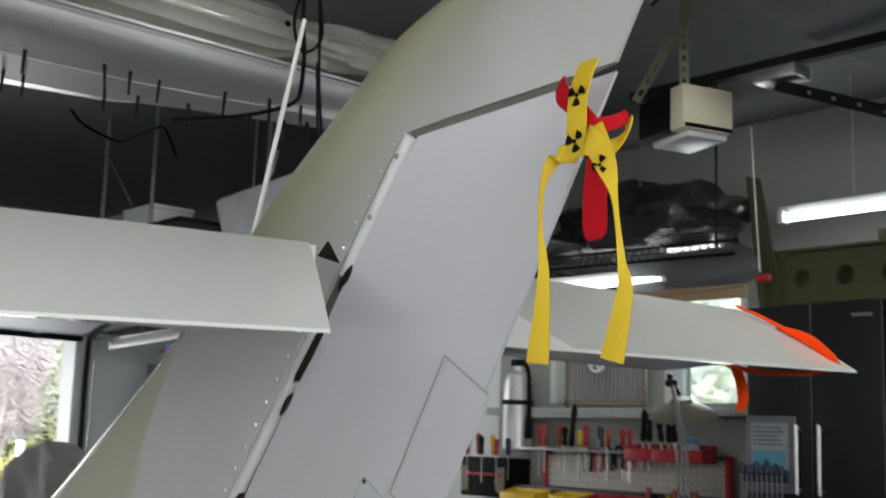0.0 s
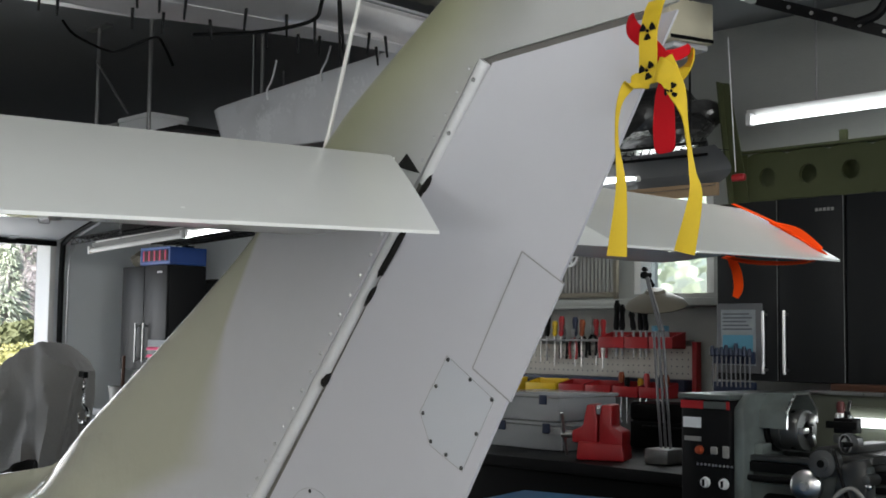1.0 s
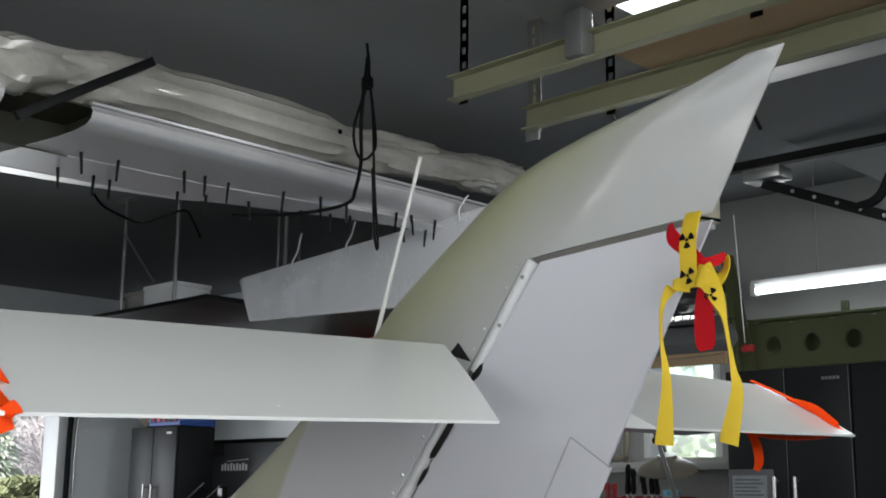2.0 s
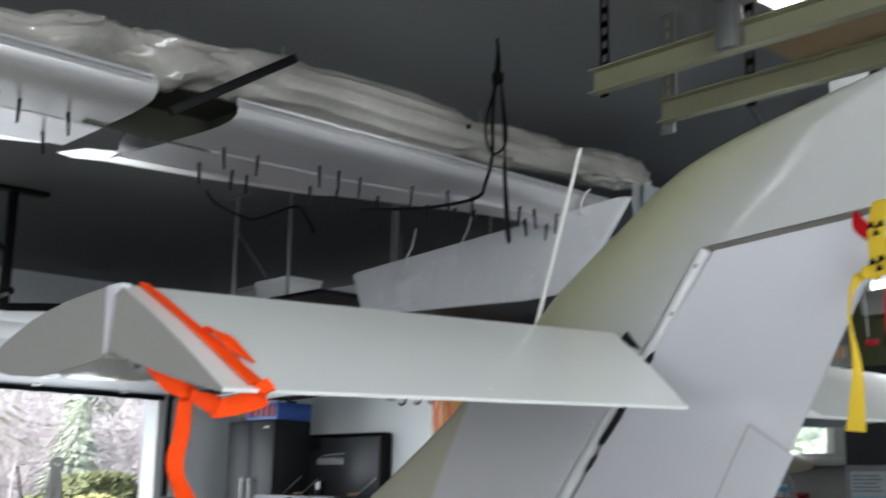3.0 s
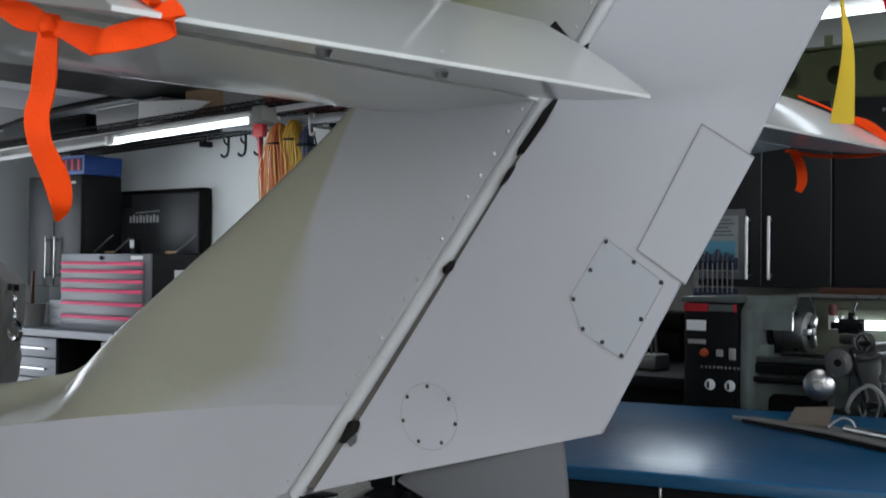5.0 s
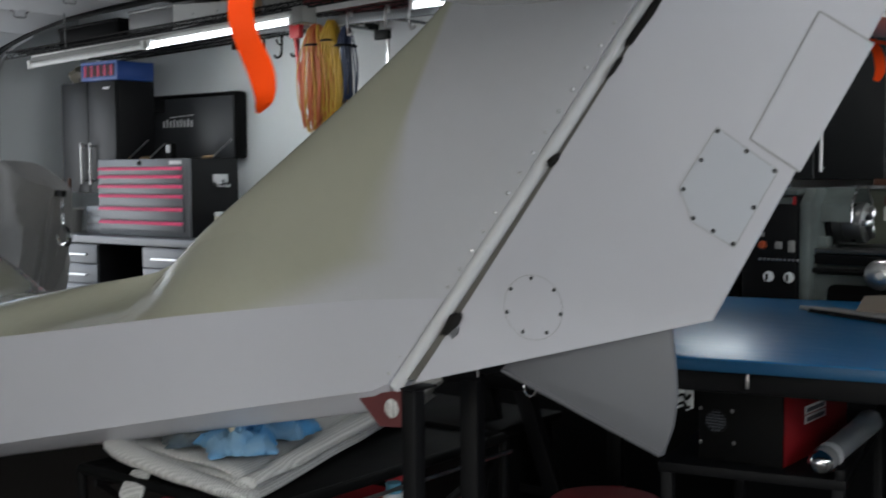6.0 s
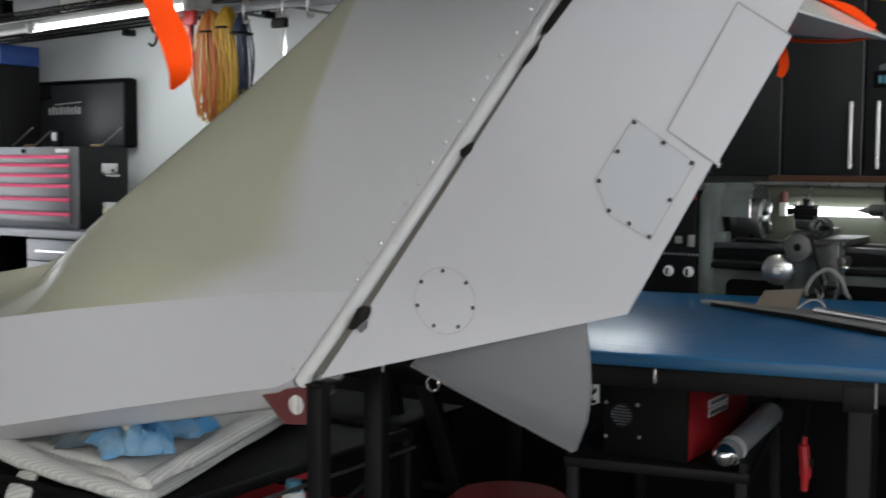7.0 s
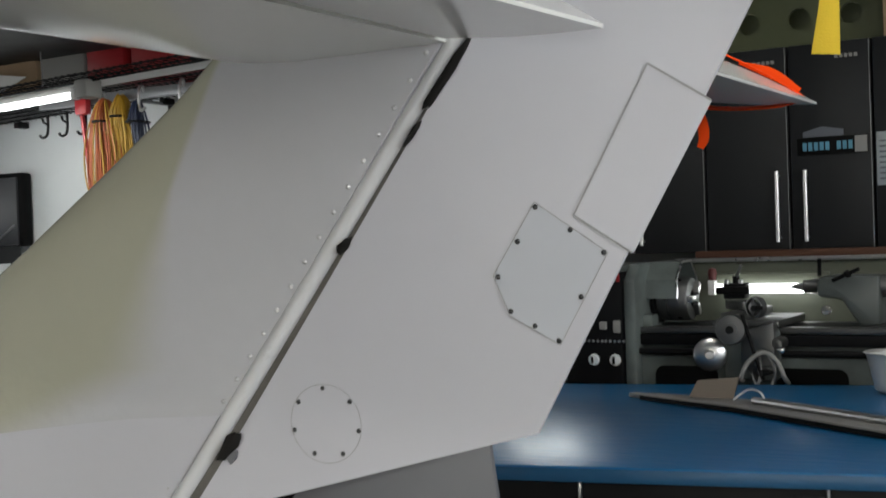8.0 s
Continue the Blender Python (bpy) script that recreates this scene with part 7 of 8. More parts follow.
for x0, x1 in ((-0.90, -0.70), (-0.525, -0.315)):
    n = 10
    oval = [(x0 + 0.03 - 0.03 * math.cos(math.pi / 2 * k / n), 0.93 - 0.03 + 0.03 * math.sin(math.pi / 2 * k / n)) for k in range(n + 1)] + [(x1 - 0.03 + 0.03 * math.sin(math.pi / 2 * k / n), 0.93 - 0.03 + 0.03 * math.cos(math.pi / 2 * k / n)) for k in range(n + 1)] + [(x1, 0.869), (x0, 0.869)]
    part("panel_recess", slab(oval, "y", 4.171, 4.1745), M["black"], lt, "dark hand recess in the panel")
part("splash_back", box(-0.985, 1.1, 4.66, 4.67, 0.87, 1.24, 0.002), M["splash"], lt, "olive grey splash back")
part("top_rail", box(-0.985, 1.1, 4.62, 4.659, 1.238, 1.252, 0.002), M["steel"], lt)
part("carriage", box(-0.70, -0.50, 4.13, 4.47, 1.052, 1.075, 0.006), M["handle"], lt)
part("apron", box(-0.66, -0.50, 4.10, 4.155, 0.90, 1.051, 0.012), M["lathe"], lt)
part("cross_slide", box(-0.66, -0.60, 4.08, 4.46, 1.076, 1.10, 0.004), M["handle"], lt)
part("compound", moved(box(-0.06, 0.07, -0.032, 0.032, 1.10, 1.128, 0.004), pose(-0.64, 4.25, 0, 0, 0, -50)), M["handle"], lt)
part("tool_post", box(-0.715, -0.648, 4.30, 4.366, 1.129, 1.178, 0.004), M["black_steel"], lt)
part("tool_holder", box(-0.735, -0.63, 4.285, 4.299, 1.145, 1.168, 0.003), M["black"], lt)
for x in (-0.705, -0.66):
    part("set_screw", turned([(0, 0.012), (0.008, 0.010), (0.008, 0)], pose(x, 4.31, 1.178), 10), M["steel"], lt)
part("post_bolt", rod((-0.682, 4.333, 1.178), (-0.682, 4.333, 1.20), 0.011), M["black_steel"], lt)
part("post_lever", rod((-0.682, 4.333, 1.195), (-0.655, 4.30, 1.235), 0.005), M["steel"], lt)


def handwheel(x, y, z, r, turn, parent, depth=0.008, hub=0.28):
    m = pose(x, y, z) @ pose(0, 0, 0, 90, 0, turn)
    w = part("handwheel", turned([(r * 0.82, -depth), (r * 0.96, -depth), (r, 0), (r * 0.96, depth), (r * 0.82, depth), (r * 0.82, -depth)], m, 28, closed=False), M["handle"], parent, "worn steel handwheel")
    own = turned([(0, 0.016), (r * hub, 0.014), (r * hub, -0.02), (0, -0.02)], m, 18)
    for k in range(3):
        a = 2 * math.pi * k / 3
        join(own, moved(bar((0, 0, 0), (r * 0.85 * math.cos(a), r * 0.85 * math.sin(a), 0), 0.012, 0.008, up=(0, 0, 1)), m))
    part("hub", own, M["handle"], w)
    part("crank", moved(rod((r * 0.8, 0, 0.008), (r * 0.8, 0, 0.045), 0.007, 0.009), m), M["black"], w)


part("cross_dial", turned([(0, 0.02), (0.020, 0.02), (0.020, 0.012), (0.042, 0.010), (0.046, -0.004), (0.046, -0.05), (0, -0.05)], pose(-0.622, 4.05, 1.054, 90, 0, 8), 30), M["handle"], lt, "grey graduated dial")
part("dial_bore", turned([(0, 0.0212), (0.012, 0.0212), (0.012, 0.02)], pose(-0.622, 4.05, 1.054, 90, 0, 8), 20), M["black"], lt, "dark bore of the dial")
part("coolant_hose", hose([(-0.59, 4.05, 0.905), (-0.586, 4.02, 0.918), (-0.563, 4.02, 0.964), (-0.518, 4.02, 0.991), (-0.48, 4.02, 0.966), (-0.462, 4.02, 0.921), (-0.46, 4.06, 0.90)], 0.0065, 8), M["rib"], lt, "curved grey hose")
part("cross_screw", rod((-0.622, 4.05, 1.054), (-0.622, 4.2, 1.066), 0.014), M["steel"], lt)
handwheel(-0.553, 4.08, 1.117, 0.032, -25, lt, 0.012, 0.5)
part("compound_screw", rod((-0.553, 4.08, 1.117), (-0.60, 4.2, 1.115), 0.010), M["steel"], lt)
part("apron_wheel", turned([(0, 0.026), (0.012, 0.026), (0.016, 0.012), (0.034, 0.010), (0.048, 0.0), (0.050, -0.012), (0.040, -0.022), (0, -0.022)], pose(-0.692, 4.07, 0.977, 90, 0, 12), 30), M["steel"], lt, "bright dished apron wheel")
part("wheel_shaft", rod((-0.69, 4.08, 0.977), (-0.655, 4.13, 0.977), 0.012), M["steel"], lt)
handwheel(-0.530, 4.06, 0.935, 0.062, -40, lt, 0.004, 0.22)
part("rear_shaft", rod((-0.530, 4.06, 0.935), (-0.530, 4.12, 0.935), 0.012), M["steel"], lt)
part("feed_lever", rod((-0.587, 4.05, 1.097), (-0.530, 4.05, 0.905), 0.0055), M["black"], lt, "black feed lever")
part("lever_boss", turned([(0, 0.02), (0.014, 0.016), (0.018, 0.0), (0.018, -0.05)], pose(-0.492, 4.08, 1.012, 90, 0, 0), 16), M["handle"], lt)
part("lever_knob", turned([(0, 0.012), (0.010, 0.006), (0.008, -0.01)], pose(-0.478, 4.06, 0.995, 90, 0, 0), 12), M["chrome"], lt)
part("saddle_casting", slab([(-0.60, 1.05), (-0.505, 1.075), (-0.50, 0.92), (-0.57, 0.905), (-0.61, 0.95)], "y", 4.09, 4.14, 0.012), M["handle"], lt)
ts = part("tailstock", slab([(-0.42, 1.135), (-0.42, 1.185), (-0.40, 1.20), (-0.24, 1.20), (-0.24, 1.05), (-0.30, 1.05), (-0.35, 1.13)], "y", 4.27, 4.39, 0.012), M["lathe"], lt, "grey tailstock with a cut-away foot")
part("quill", rod((-0.47, 4.33, 1.165), (-0.42, 4.33, 1.167), 0.020, seg=20), M["handle"], ts)
part("centre", rod((-0.515, 4.33, 1.164), (-0.47, 4.33, 1.165), 0.002, 0.014, seg=16), M["steel"], ts)
part("lock_lever", rod((-0.41, 4.27, 1.20), (-0.405, 4.25, 1.25), 0.006), M["black"], ts)
part("clamp_lever", rod((-0.37, 4.26, 1.185), (-0.29, 4.24, 1.22), 0.006), M["black"], ts)
part("ball_knob", turned([(0, 0.012), (0.012, 0.004), (0.010, -0.010), (0, -0.014)], pose(-0.325, 4.25, 1.206), 12), M["black"], ts)
part("end_cap", rod((-0.24, 4.33, 1.165), (-0.20, 4.33, 1.165), 0.035, 0.03, seg=22), M["handle"], ts)
part("bulb_lens", turned([(0, 0.004), (0.014, 0.002), (0.016, 0)], pose(-0.395, 4.28, 1.095, 70, 0, 0), 14), M["chrome"], ts)
for x in (-0.60,):
    part("red_valve", turned([(0, 0.02), (0.012, 0.016), (0.016, 0), (0.01, -0.03)], pose(x - 0.24, 4.60, 1.20), 12), M["maroon"], lt)
pk = thing("timber_strip", (-0.4, 4.9, 1.25), "brown timber strip below the cabinets", "board")
part("board", box(-0.93, 0.3, 4.70, 4.78, 1.245, 1.275, 0.003), M["wood_dark"], pk)

# ---- blue table and the things on and under it ----
TBL = pose(-0.60, 2.692, 0, 0, 0, 12)
bt = thing("blue_table", (-0.3, 3.2, 0), "large blue-topped work table on a black steel frame", "table")
part("tabletop", moved(box(-0.75, 2.4, 0, 1.27, 0.873, 0.900, 0.004), TBL), M["blue_table"], bt, "glossy blue painted board with brush marks")
part("edge_trim", moved(box(-0.75, 2.4, -0.004, -0.001, 0.871, 0.897, 0.001), TBL), M["blue_edge"], bt, "darker blue edge")
for y0 in (0.03, 1.18):
    part("apron", moved(box(-0.70, 2.35, y0, y0 + 0.05, 0.818, 0.872, 0.004), TBL), M["black_steel"], bt)
for x0 in (-0.70, 2.30):
    part("end_rail", moved(box(x0, x0 + 0.05, 0.08, 1.18, 0.818, 0.872, 0.004), TBL), M["black_steel"], bt)
for lx in (-0.62, 0.495, 2.32):
    for ly in (0.055, 1.205):
        lg = part("leg", moved(box(lx - 0.024, lx + 0.024, ly - 0.025, ly + 0.025, 0, 0.818, 0.004), TBL), M["black_steel"], bt)
        part("leg_plate", moved(box(lx - 0.035, lx + 0.035, ly - 0.030, ly - 0.026, 0.80, 0.855, 0.002), TBL), M["black_steel"], lg)
        part("clamp_screw", moved(rod((lx + 0.03, ly - 0.032, 0.812), (lx + 0.03, ly - 0.032, 0.865), 0.003, seg=8), TBL), M["steel"], lg)
part("lower_shelf", moved(box(-0.20, 0.25, 0.25, 1.12, 0.565, 0.59, 0.003), TBL), M["black_steel"], bt)
part("shelf_rail", moved(bar((0.235, 0.25, 0.600), (0.235, 1.12, 0.600), 0.022, 0.030, bevel=0.003), TBL), M["black_steel"], bt)
for lx in (-0.18, 0.23):
    for ly in (0.27, 1.10):
        part("shelf_post", moved(box(lx - 0.015, lx + 0.015, ly - 0.015, ly + 0.015, 0, 0.565, 0.003), TBL), M["black_steel"], bt)
part("hook_plate", moved(box(0.063, 0.070, 0.02, 0.029, 0.832, 0.865, 0.002), TBL), M["steel"], bt)

sp2 = thing("tapered_strip", (-0.3, 3.4, 0.90), "long tapered grey metal strip lying on the blue table", "strip")
part("strip_plate", slab([(-0.784, 3.635), (-0.70, 3.64), (-0.39, 3.573), (0.378, 3.116), (0.295, 2.95), (-0.452, 3.469)], "z", 0.9035, 0.917, 0.002), M["rib"], sp2)
part("dark_edge", slab([(-0.743, 3.606), (-0.452, 3.461), (0.295, 2.942), (0.297, 2.948), (-0.452, 3.468)], "z", 0.9015, 0.913), M["black"], sp2)
part("bright_rod", rod((-0.411, 3.511, 0.925), (0.243, 3.075, 0.925), 0.010), M["steel"], sp2)
cd = thing("card_tag", (-0.53, 3.575, 0.918), "small brown card folded upright on the strip", "card")
part("card", slab([(-0.597, 0.918), (-0.480, 0.918), (-0.464, 0.973), (-0.572, 0.962)], "y", 3.573, 3.576), M["grey_card"], cd)
wi = thing("bent_wire", (-0.42, 3.53, 0.918), "short bent white wire on the strip", "wire")
part("wire", hose([(-0.473, 3.552, 0.92), (-0.431, 3.531, 0.948), (-0.395, 3.511, 0.945), (-0.38, 3.50, 0.921)], 0.003), M["white_plastic"], wi)
bo = thing("metal_bowl", (-0.11, 3.926, 0.90), "bright steel bowl standing on the blue table", "bowl")
part("shell", turned([(0.0, 0.003), (0.073, 0.002), (0.088, 0.01), (0.109, 0.104), (0.116, 0.109), (0.105, 0.104), (0.083, 0.014), (0, 0.008)], pose(-0.11, 3.926, 0.9005), 36, closed=False), M["dull_tin"], bo)

wd = thing("welding_machine", (-0.675, 3.2, 0.59), "red and black welding machine on the shelf under the table", "welder")
part("case", box(-0.785, -0.566, 3.004, 3.44, 0.591, 0.80, 0.006), M["welder_red"], wd, "scuffed red side with printed marks")
part("front_panel", box(-0.787, -0.564, 2.992, 3.003, 0.591, 0.80, 0.004), M["black"], wd, "black front panel")
GM = pose(-0.7375, 2.9915, 0.690, 90, 0, 0)
part("grille_ring", turned([(0.030, 0), (0.030, 0.003), (0.0275, 0.003), (0.0275, 0)], GM, 24, closed=False), M["black_steel"], wd)
own = bmesh.new()
for i in range(-3, 4):
    for j in range(-3, 4):
        if i * i + j * j < 11:
            join(own, moved(box(i * 0.0082 - 0.0026, i * 0.0082 + 0.0026, j * 0.0075 - 0.0016, j * 0.0075 + 0.0016, 0.0, 0.0025), GM))
part("grille_plate", own, M["ink"], wd, kind="stuff")
for x, z in ((-0.780, 0.718), (-0.695, 0.720), (-0.690, 0.640), (-0.780, 0.632)):
    part("screw", turned([(0, 0.004), (0.004, 0.003), (0.005, 0)], pose(x, 2.992, z, 90, 0, 0), 10), M["grey_steel"], wd)
for z in (0.703, 0.679):
    part("mark_plate", box(-0.5655, -0.5635, 3.130, 3.270, z, z + 0.021, 0.0005), M["white_plastic"], wd)
    part("mark_bar", box(-0.5635, -0.5625, 3.142, 3.258, z + 0.005, z + 0.015), M["ink"], wd)
ga = thing("filter_canister", (-0.50, 3.2, 0.59), "clear canister with a white collar lying on the shelf", "canister")
part("body", rod((-0.468, 2.985, 0.626), (-0.500, 3.42, 0.645), 0.030, 0.033, seg=26), M["clear"], ga)
part("end_cap", moved(turned([(0, 0.022), (0.014, 0.019), (0.025, 0.009), (0.030, 0)], pose(0, 0, 0, 90, 0, 3), 24), pose(-0.468, 2.983, 0.626)), M["chrome"], ga, "domed shiny end")
part("collar", rod((-0.4695, 3.020, 0.6275), (-0.472, 3.055, 0.629), 0.0335, seg=26, cap=False), M["white_plastic"], ga)
part("core", rod((-0.472, 3.06, 0.629), (-0.498, 3.40, 0.644), 0.021, seg=18), M["grey_steel"], ga)
rt = thing("red_trigger_gun", (-0.298, 3.05, 0.56), "red tool handle on a black lead under the table", "tool")
part("handle", hose([(-0.298, 3.05, 0.682), (-0.301, 3.05, 0.655), (-0.296, 3.05, 0.61), (-0.298, 3.05, 0.555)], [0.006, 0.013, 0.014, 0.009]), M["red"], rt)
part("lead", hose([(-0.298, 3.05, 0.68), (-0.292, 3.05, 0.76), (-0.262, 3.06, 0.872)], 0.004), M["black"], rt)
part("trigger", box(-0.293, -0.279, 3.043, 3.057, 0.612, 0.634, 0.003), M["black"], rt)
ck2 = thing("checked_cloth", (-0.82, 2.95, 0.7), "black and white patterned cloth hung under the table", "cloth")
CK = [[Vector((-0.852 + 0.0045 * k, 2.95 + 0.010 * math.sin(k * 0.8), 0.872 - 0.0085 * j + 0.004 * math.sin(k * 0.9))) for k in range(17)] for j in range(19)]
part("cloth", grid(CK), M["paper"], ck2)
for j in (3, 8, 11, 14, 17):
    part("dark_band", hose([CK[j][k] + Vector((0, -0.003, 0.003 * math.sin(k * 1.7 + j))) for k in (1, 5, 9, 13, 15)], 0.0042, 6), M["black"], ck2, "black printed band")

# ---- under the tail ----
sd = thing("tail_stand", (-1.06, 2.2, 0), "black steel post stand with a maroon gusset plate", "stand")
part("post", box(-1.026, -0.990, 2.118, 2.154, 0.0, 0.868, 0.004), M["black_steel"], sd)
part("saddle", box(-1.028, -0.988, 2.116, 2.19, 0.869, 0.874, 0.001), M["black_steel"], sd)
tri = [(-1.150, 0.842), (-1.027, 0.868), (-1.027, 0.790), (-1.087, 0.784)]
part("gusset", slab(tri, "y", 2.120, 2.126), M["maroon"], sd, "maroon gusset plate")
part("gusset_hole", turned([(0, 0.001), (0.018, 0.001), (0.020, 0)], pose(-1.053, 2.119, 0.827, 90, 0, 0), 22), M["mesh_sheet"], sd, "round hole that shows pale cloth behind")
for s, x, y in ((1, -1.06, 1.95), (2, -1.06, 2.45), (3, -0.82, 2.2), (4, -1.30, 2.2)):
    part("foot", bar((-1.008, 2.136, 0.03), (x, y, 0.02), 0.05, 0.03), M["black_steel"], sd)

# folding camp chairs with red cloth
def camp_chair(x, y, turn, lab):
    ob = thing("camp_chair", (x, y, 0), lab, "chair", "folding chairs under the tail")
    m = pose(x, y, 0, 0, 0, turn)
    for sx in (-0.24, 0.24):
        part("leg", moved(rod((sx, -0.24, 0.012), (sx, 0.20, 0.42), 0.011), m), M["black_steel"], ob)
        part("leg", moved(rod((sx, 0.24, 0.012), (sx, -0.22, 0.42), 0.011), m), M["black_steel"], ob)
        part("back_post", moved(rod((sx, 0.20, 0.40), (sx, 0.25, 0.49), 0.011), m), M["black_steel"], ob)
        part("arm", moved(rod((sx, -0.23, 0.42), (sx, 0.22, 0.42), 0.012), m), M["black_steel"], ob)
    rows = [[Vector((-0.24 + 0.48 * k / 8, -0.22 + 0.44 * j / 6, 0.34 - 0.05 * math.sin(math.pi * k / 8) + 0.01 * math.sin(3 * j + k))) for k in range(9)] for j in range(7)]
    part("seat", moved(grid(rows), m), M["red_cloth"], ob, "sagging red cloth seat")
    rows = [[Vector((-0.24 + 0.48 * k / 8, 0.21 + 0.05 * j / 4 + 0.03 * math.sin(math.pi * k / 8), 0.33 + 0.14 * j / 4)) for k in range(9)] for j in range(5)]
    part("backrest", moved(grid(rows), m), M["red_cloth"], ob, "red cloth back")
    return ob


camp_chair(-1.72, 2.90, 20, "folding chair with red cloth, standing under the tail")
camp_chair(-2.06, 2.46, -15, "folding chair with red cloth, half under a mesh sheet")

# black trolley that carries the folded sheet
tr = thing("black_trolley", (-1.75, 2.5, 0), "low black tube trolley under the boom", "trolley")
for x in (-2.02, -1.36):
    for y in (2.03, 2.95):
        part("post", rod((x, y, 0.0), (x, y, 0.575), 0.014), M["black"], tr)
for a, b in (((-2.02, 2.03, 0.57), (-1.36, 2.03, 0.57)), ((-2.02, 2.95, 0.57), (-1.36, 2.95, 0.57)), ((-2.02, 2.03, 0.57), (-2.02, 2.95, 0.57)), ((-1.36, 2.03, 0.57), (-1.36, 2.95, 0.57))):
    part("rail", rod(a, b, 0.014), M["black"], tr)
part("brace", rod((-1.335, 2.04, 0.535), (-1.335, 2.95, 0.535), 0.005), M["steel"], tr, "bright steel side rod")
part("deck", box(-2.02, -1.36, 2.03, 2.95, 0.555, 0.57, 0.003), M["black"], tr)
part("wing_nut", turned([(0, 0.01), (0.008, 0.008), (0.008, -0.01)], pose(-1.34, 2.12, 0.545, 0, 90, 0), 10), M["chrome"], tr)
ms = thing("mesh_sheet", (-1.75, 2.45, 0.585), "folded off-white woven mesh sheet with rolled edges", "sheet")
for layer, (dz, sh, seed) in enumerate(((0.0, 0.0, 1), (0.018, 0.006, 4), (0.034, 0.012, 9))):
    rows = []
    for i in range(25):
        f = i / 24
        row = []
        for k in range(15):
            g = k / 14
            # from the near-left roll to the far-right corner
            a = Vector((-2.01, 2.12, 0)).lerp(Vector((-2.22, 3.16, 0)), f)
            b = Vector((-1.415 - sh, 2.045 + sh * 0.5, 0)).lerp(Vector((-1.79 - sh, 3.18, 0)), f)
            p = a.lerp(b, g)
            z = 0.604 + dz + 0.010 * noise.noise(Vector((f * 4 + seed, g * 3, seed))) + 0.004 * math.sin(9 * g + 3 * f + seed) - 0.02 * max(0, g - 0.9) / 0.1
            row.append(Vector((p.x, p.y, z + 0.02 * f)))
        rows.append(row)
    own = grid(rows)
    solid = part("fold", own, M["mesh_sheet"], ms)
    sol = solid.modifiers.new("thick", "SOLIDIFY")
    sol.thickness = 0.007
part("rolled_edge", moved(hose([(-2.01, 2.14, 1.02), (-1.9, 2.07, 1.01), (-1.7, 2.045, 0.99), (-1.50, 2.04, 0.97), (-1.40, 2.045, 0.965)], [0.040, 0.036, 0.032, 0.028, 0.022], 14), Matrix.Diagonal((1, 1, 0.62, 1))), M["mesh_sheet"], ms, "rolled near edge")
part("rolled_edge", moved(hose([(-1.432, 2.06, 1.035), (-1.475, 2.25, 1.05), (-1.565, 2.52, 1.065), (-1.665, 2.84, 1.075), (-1.785, 3.17, 1.09)], [0.024, 0.032, 0.034, 0.032, 0.028], 14), Matrix.Diagonal((1, 1, 0.60, 1))), M["mesh_sheet"], ms, "rolled side edge")
part("hanging_corner", ribbon([(-1.80, 2.05, 0.595), (-1.79, 2.02, 0.570), (-1.78, 2.0, 0.545), (-1.78, 2.0, 0.53)], (0.06, 0.075, 0.07, 0.03), [(1, 0.2, 0.2)] * 4, 0.003), M["mesh_sheet"], ms)


def work_glove(name, x, y, z, turn, lab, key="glove"):
    ob = thing(name, (x, y, z), lab, "glove", "work gloves on the sheet")
    m = pose(x, y, z, 0, 0, turn) @ Matrix.Diagonal((0.92, 0.92, 1.15, 1))
    rows = []
    for i in range(25):
        u = i / 24 - 0.5
        row = []
        for k in range(19):
            v = k / 18 - 0.5
            q = Vector((u * 5 + x * 9, v * 5 + y * 9, 1.7))
            fold = 0.030 * abs(noise.noise(q)) + 0.022 * abs(noise.noise(q * 2.3)) + 0.008 * noise.noise(q * 5)
            edge = max(0.0, 1 - (2.1 * u) ** 4) * max(0.0, 1 - (2.1 * v) ** 4)
            row.append(Vector((u * 0.29 + 0.02 * noise.noise(q * 1.5), v * (0.20 - 0.06 * u) + 0.02 * noise.noise(q * 1.7 + Vector((3, 0, 0))), 0.004 + (fold + 0.026) * edge ** 0.5)))
        rows.append(row)
    back = part("back_cloth", moved(grid(rows), m), M[key], ob)
    sol = back.modifiers.new("thick", "SOLIDIFY")
    sol.thickness = 0.003
    part("palm_patch", moved(ribbon([(-0.10, -0.05, 0.02), (-0.03, -0.04, 0.060), (0.05, -0.02, 0.056), (0.11, 0.0, 0.018)], (0.03, 0.038, 0.03, 0.02), [(0.2, 1, 0.3)] * 4, 0.002), m), M["glove_palm"], ob, "worn pale leather patch")
    part("cuff", moved(hose([(-0.12, -0.05, 0.012), (-0.14, 0.0, 0.03), (-0.12, 0.05, 0.012)], 0.011, 8), m), M[key], ob)
    return ob


work_glove("work_glove", -1.68, 2.34, 0.652, 20, "blue work glove with worn leather, on the sheet")
work_glove("work_glove", -1.80, 2.23, 0.648, 150, "dark grey-blue work glove, on the sheet", "glove_dark")
work_glove("work_glove", -1.62, 2.20, 0.654, -35, "crumpled blue work glove, on the sheet")

tn = thing("spray_can", (-1.64, 2.80, 0.30), "white and blue can standing on a red seat", "can")
part("can_body", turned([(0.030, 0), (0.033, 0.004), (0.033, 0.085), (0.028, 0.10)], pose(-1.64, 2.80, 0.300), 20), M["white_plastic"], tn)
part("blue_band", turned([(0.0336, 0.035), (0.0336, 0.065)], pose(-1.64, 2.80, 0.300), 20, closed=False), M["sign_blue"], tn)
part("cap", turned([(0.022, 0.10), (0.022, 0.13), (0, 0.132)], pose(-1.64, 2.80, 0.300), 16), M["sign_blue"], tn)

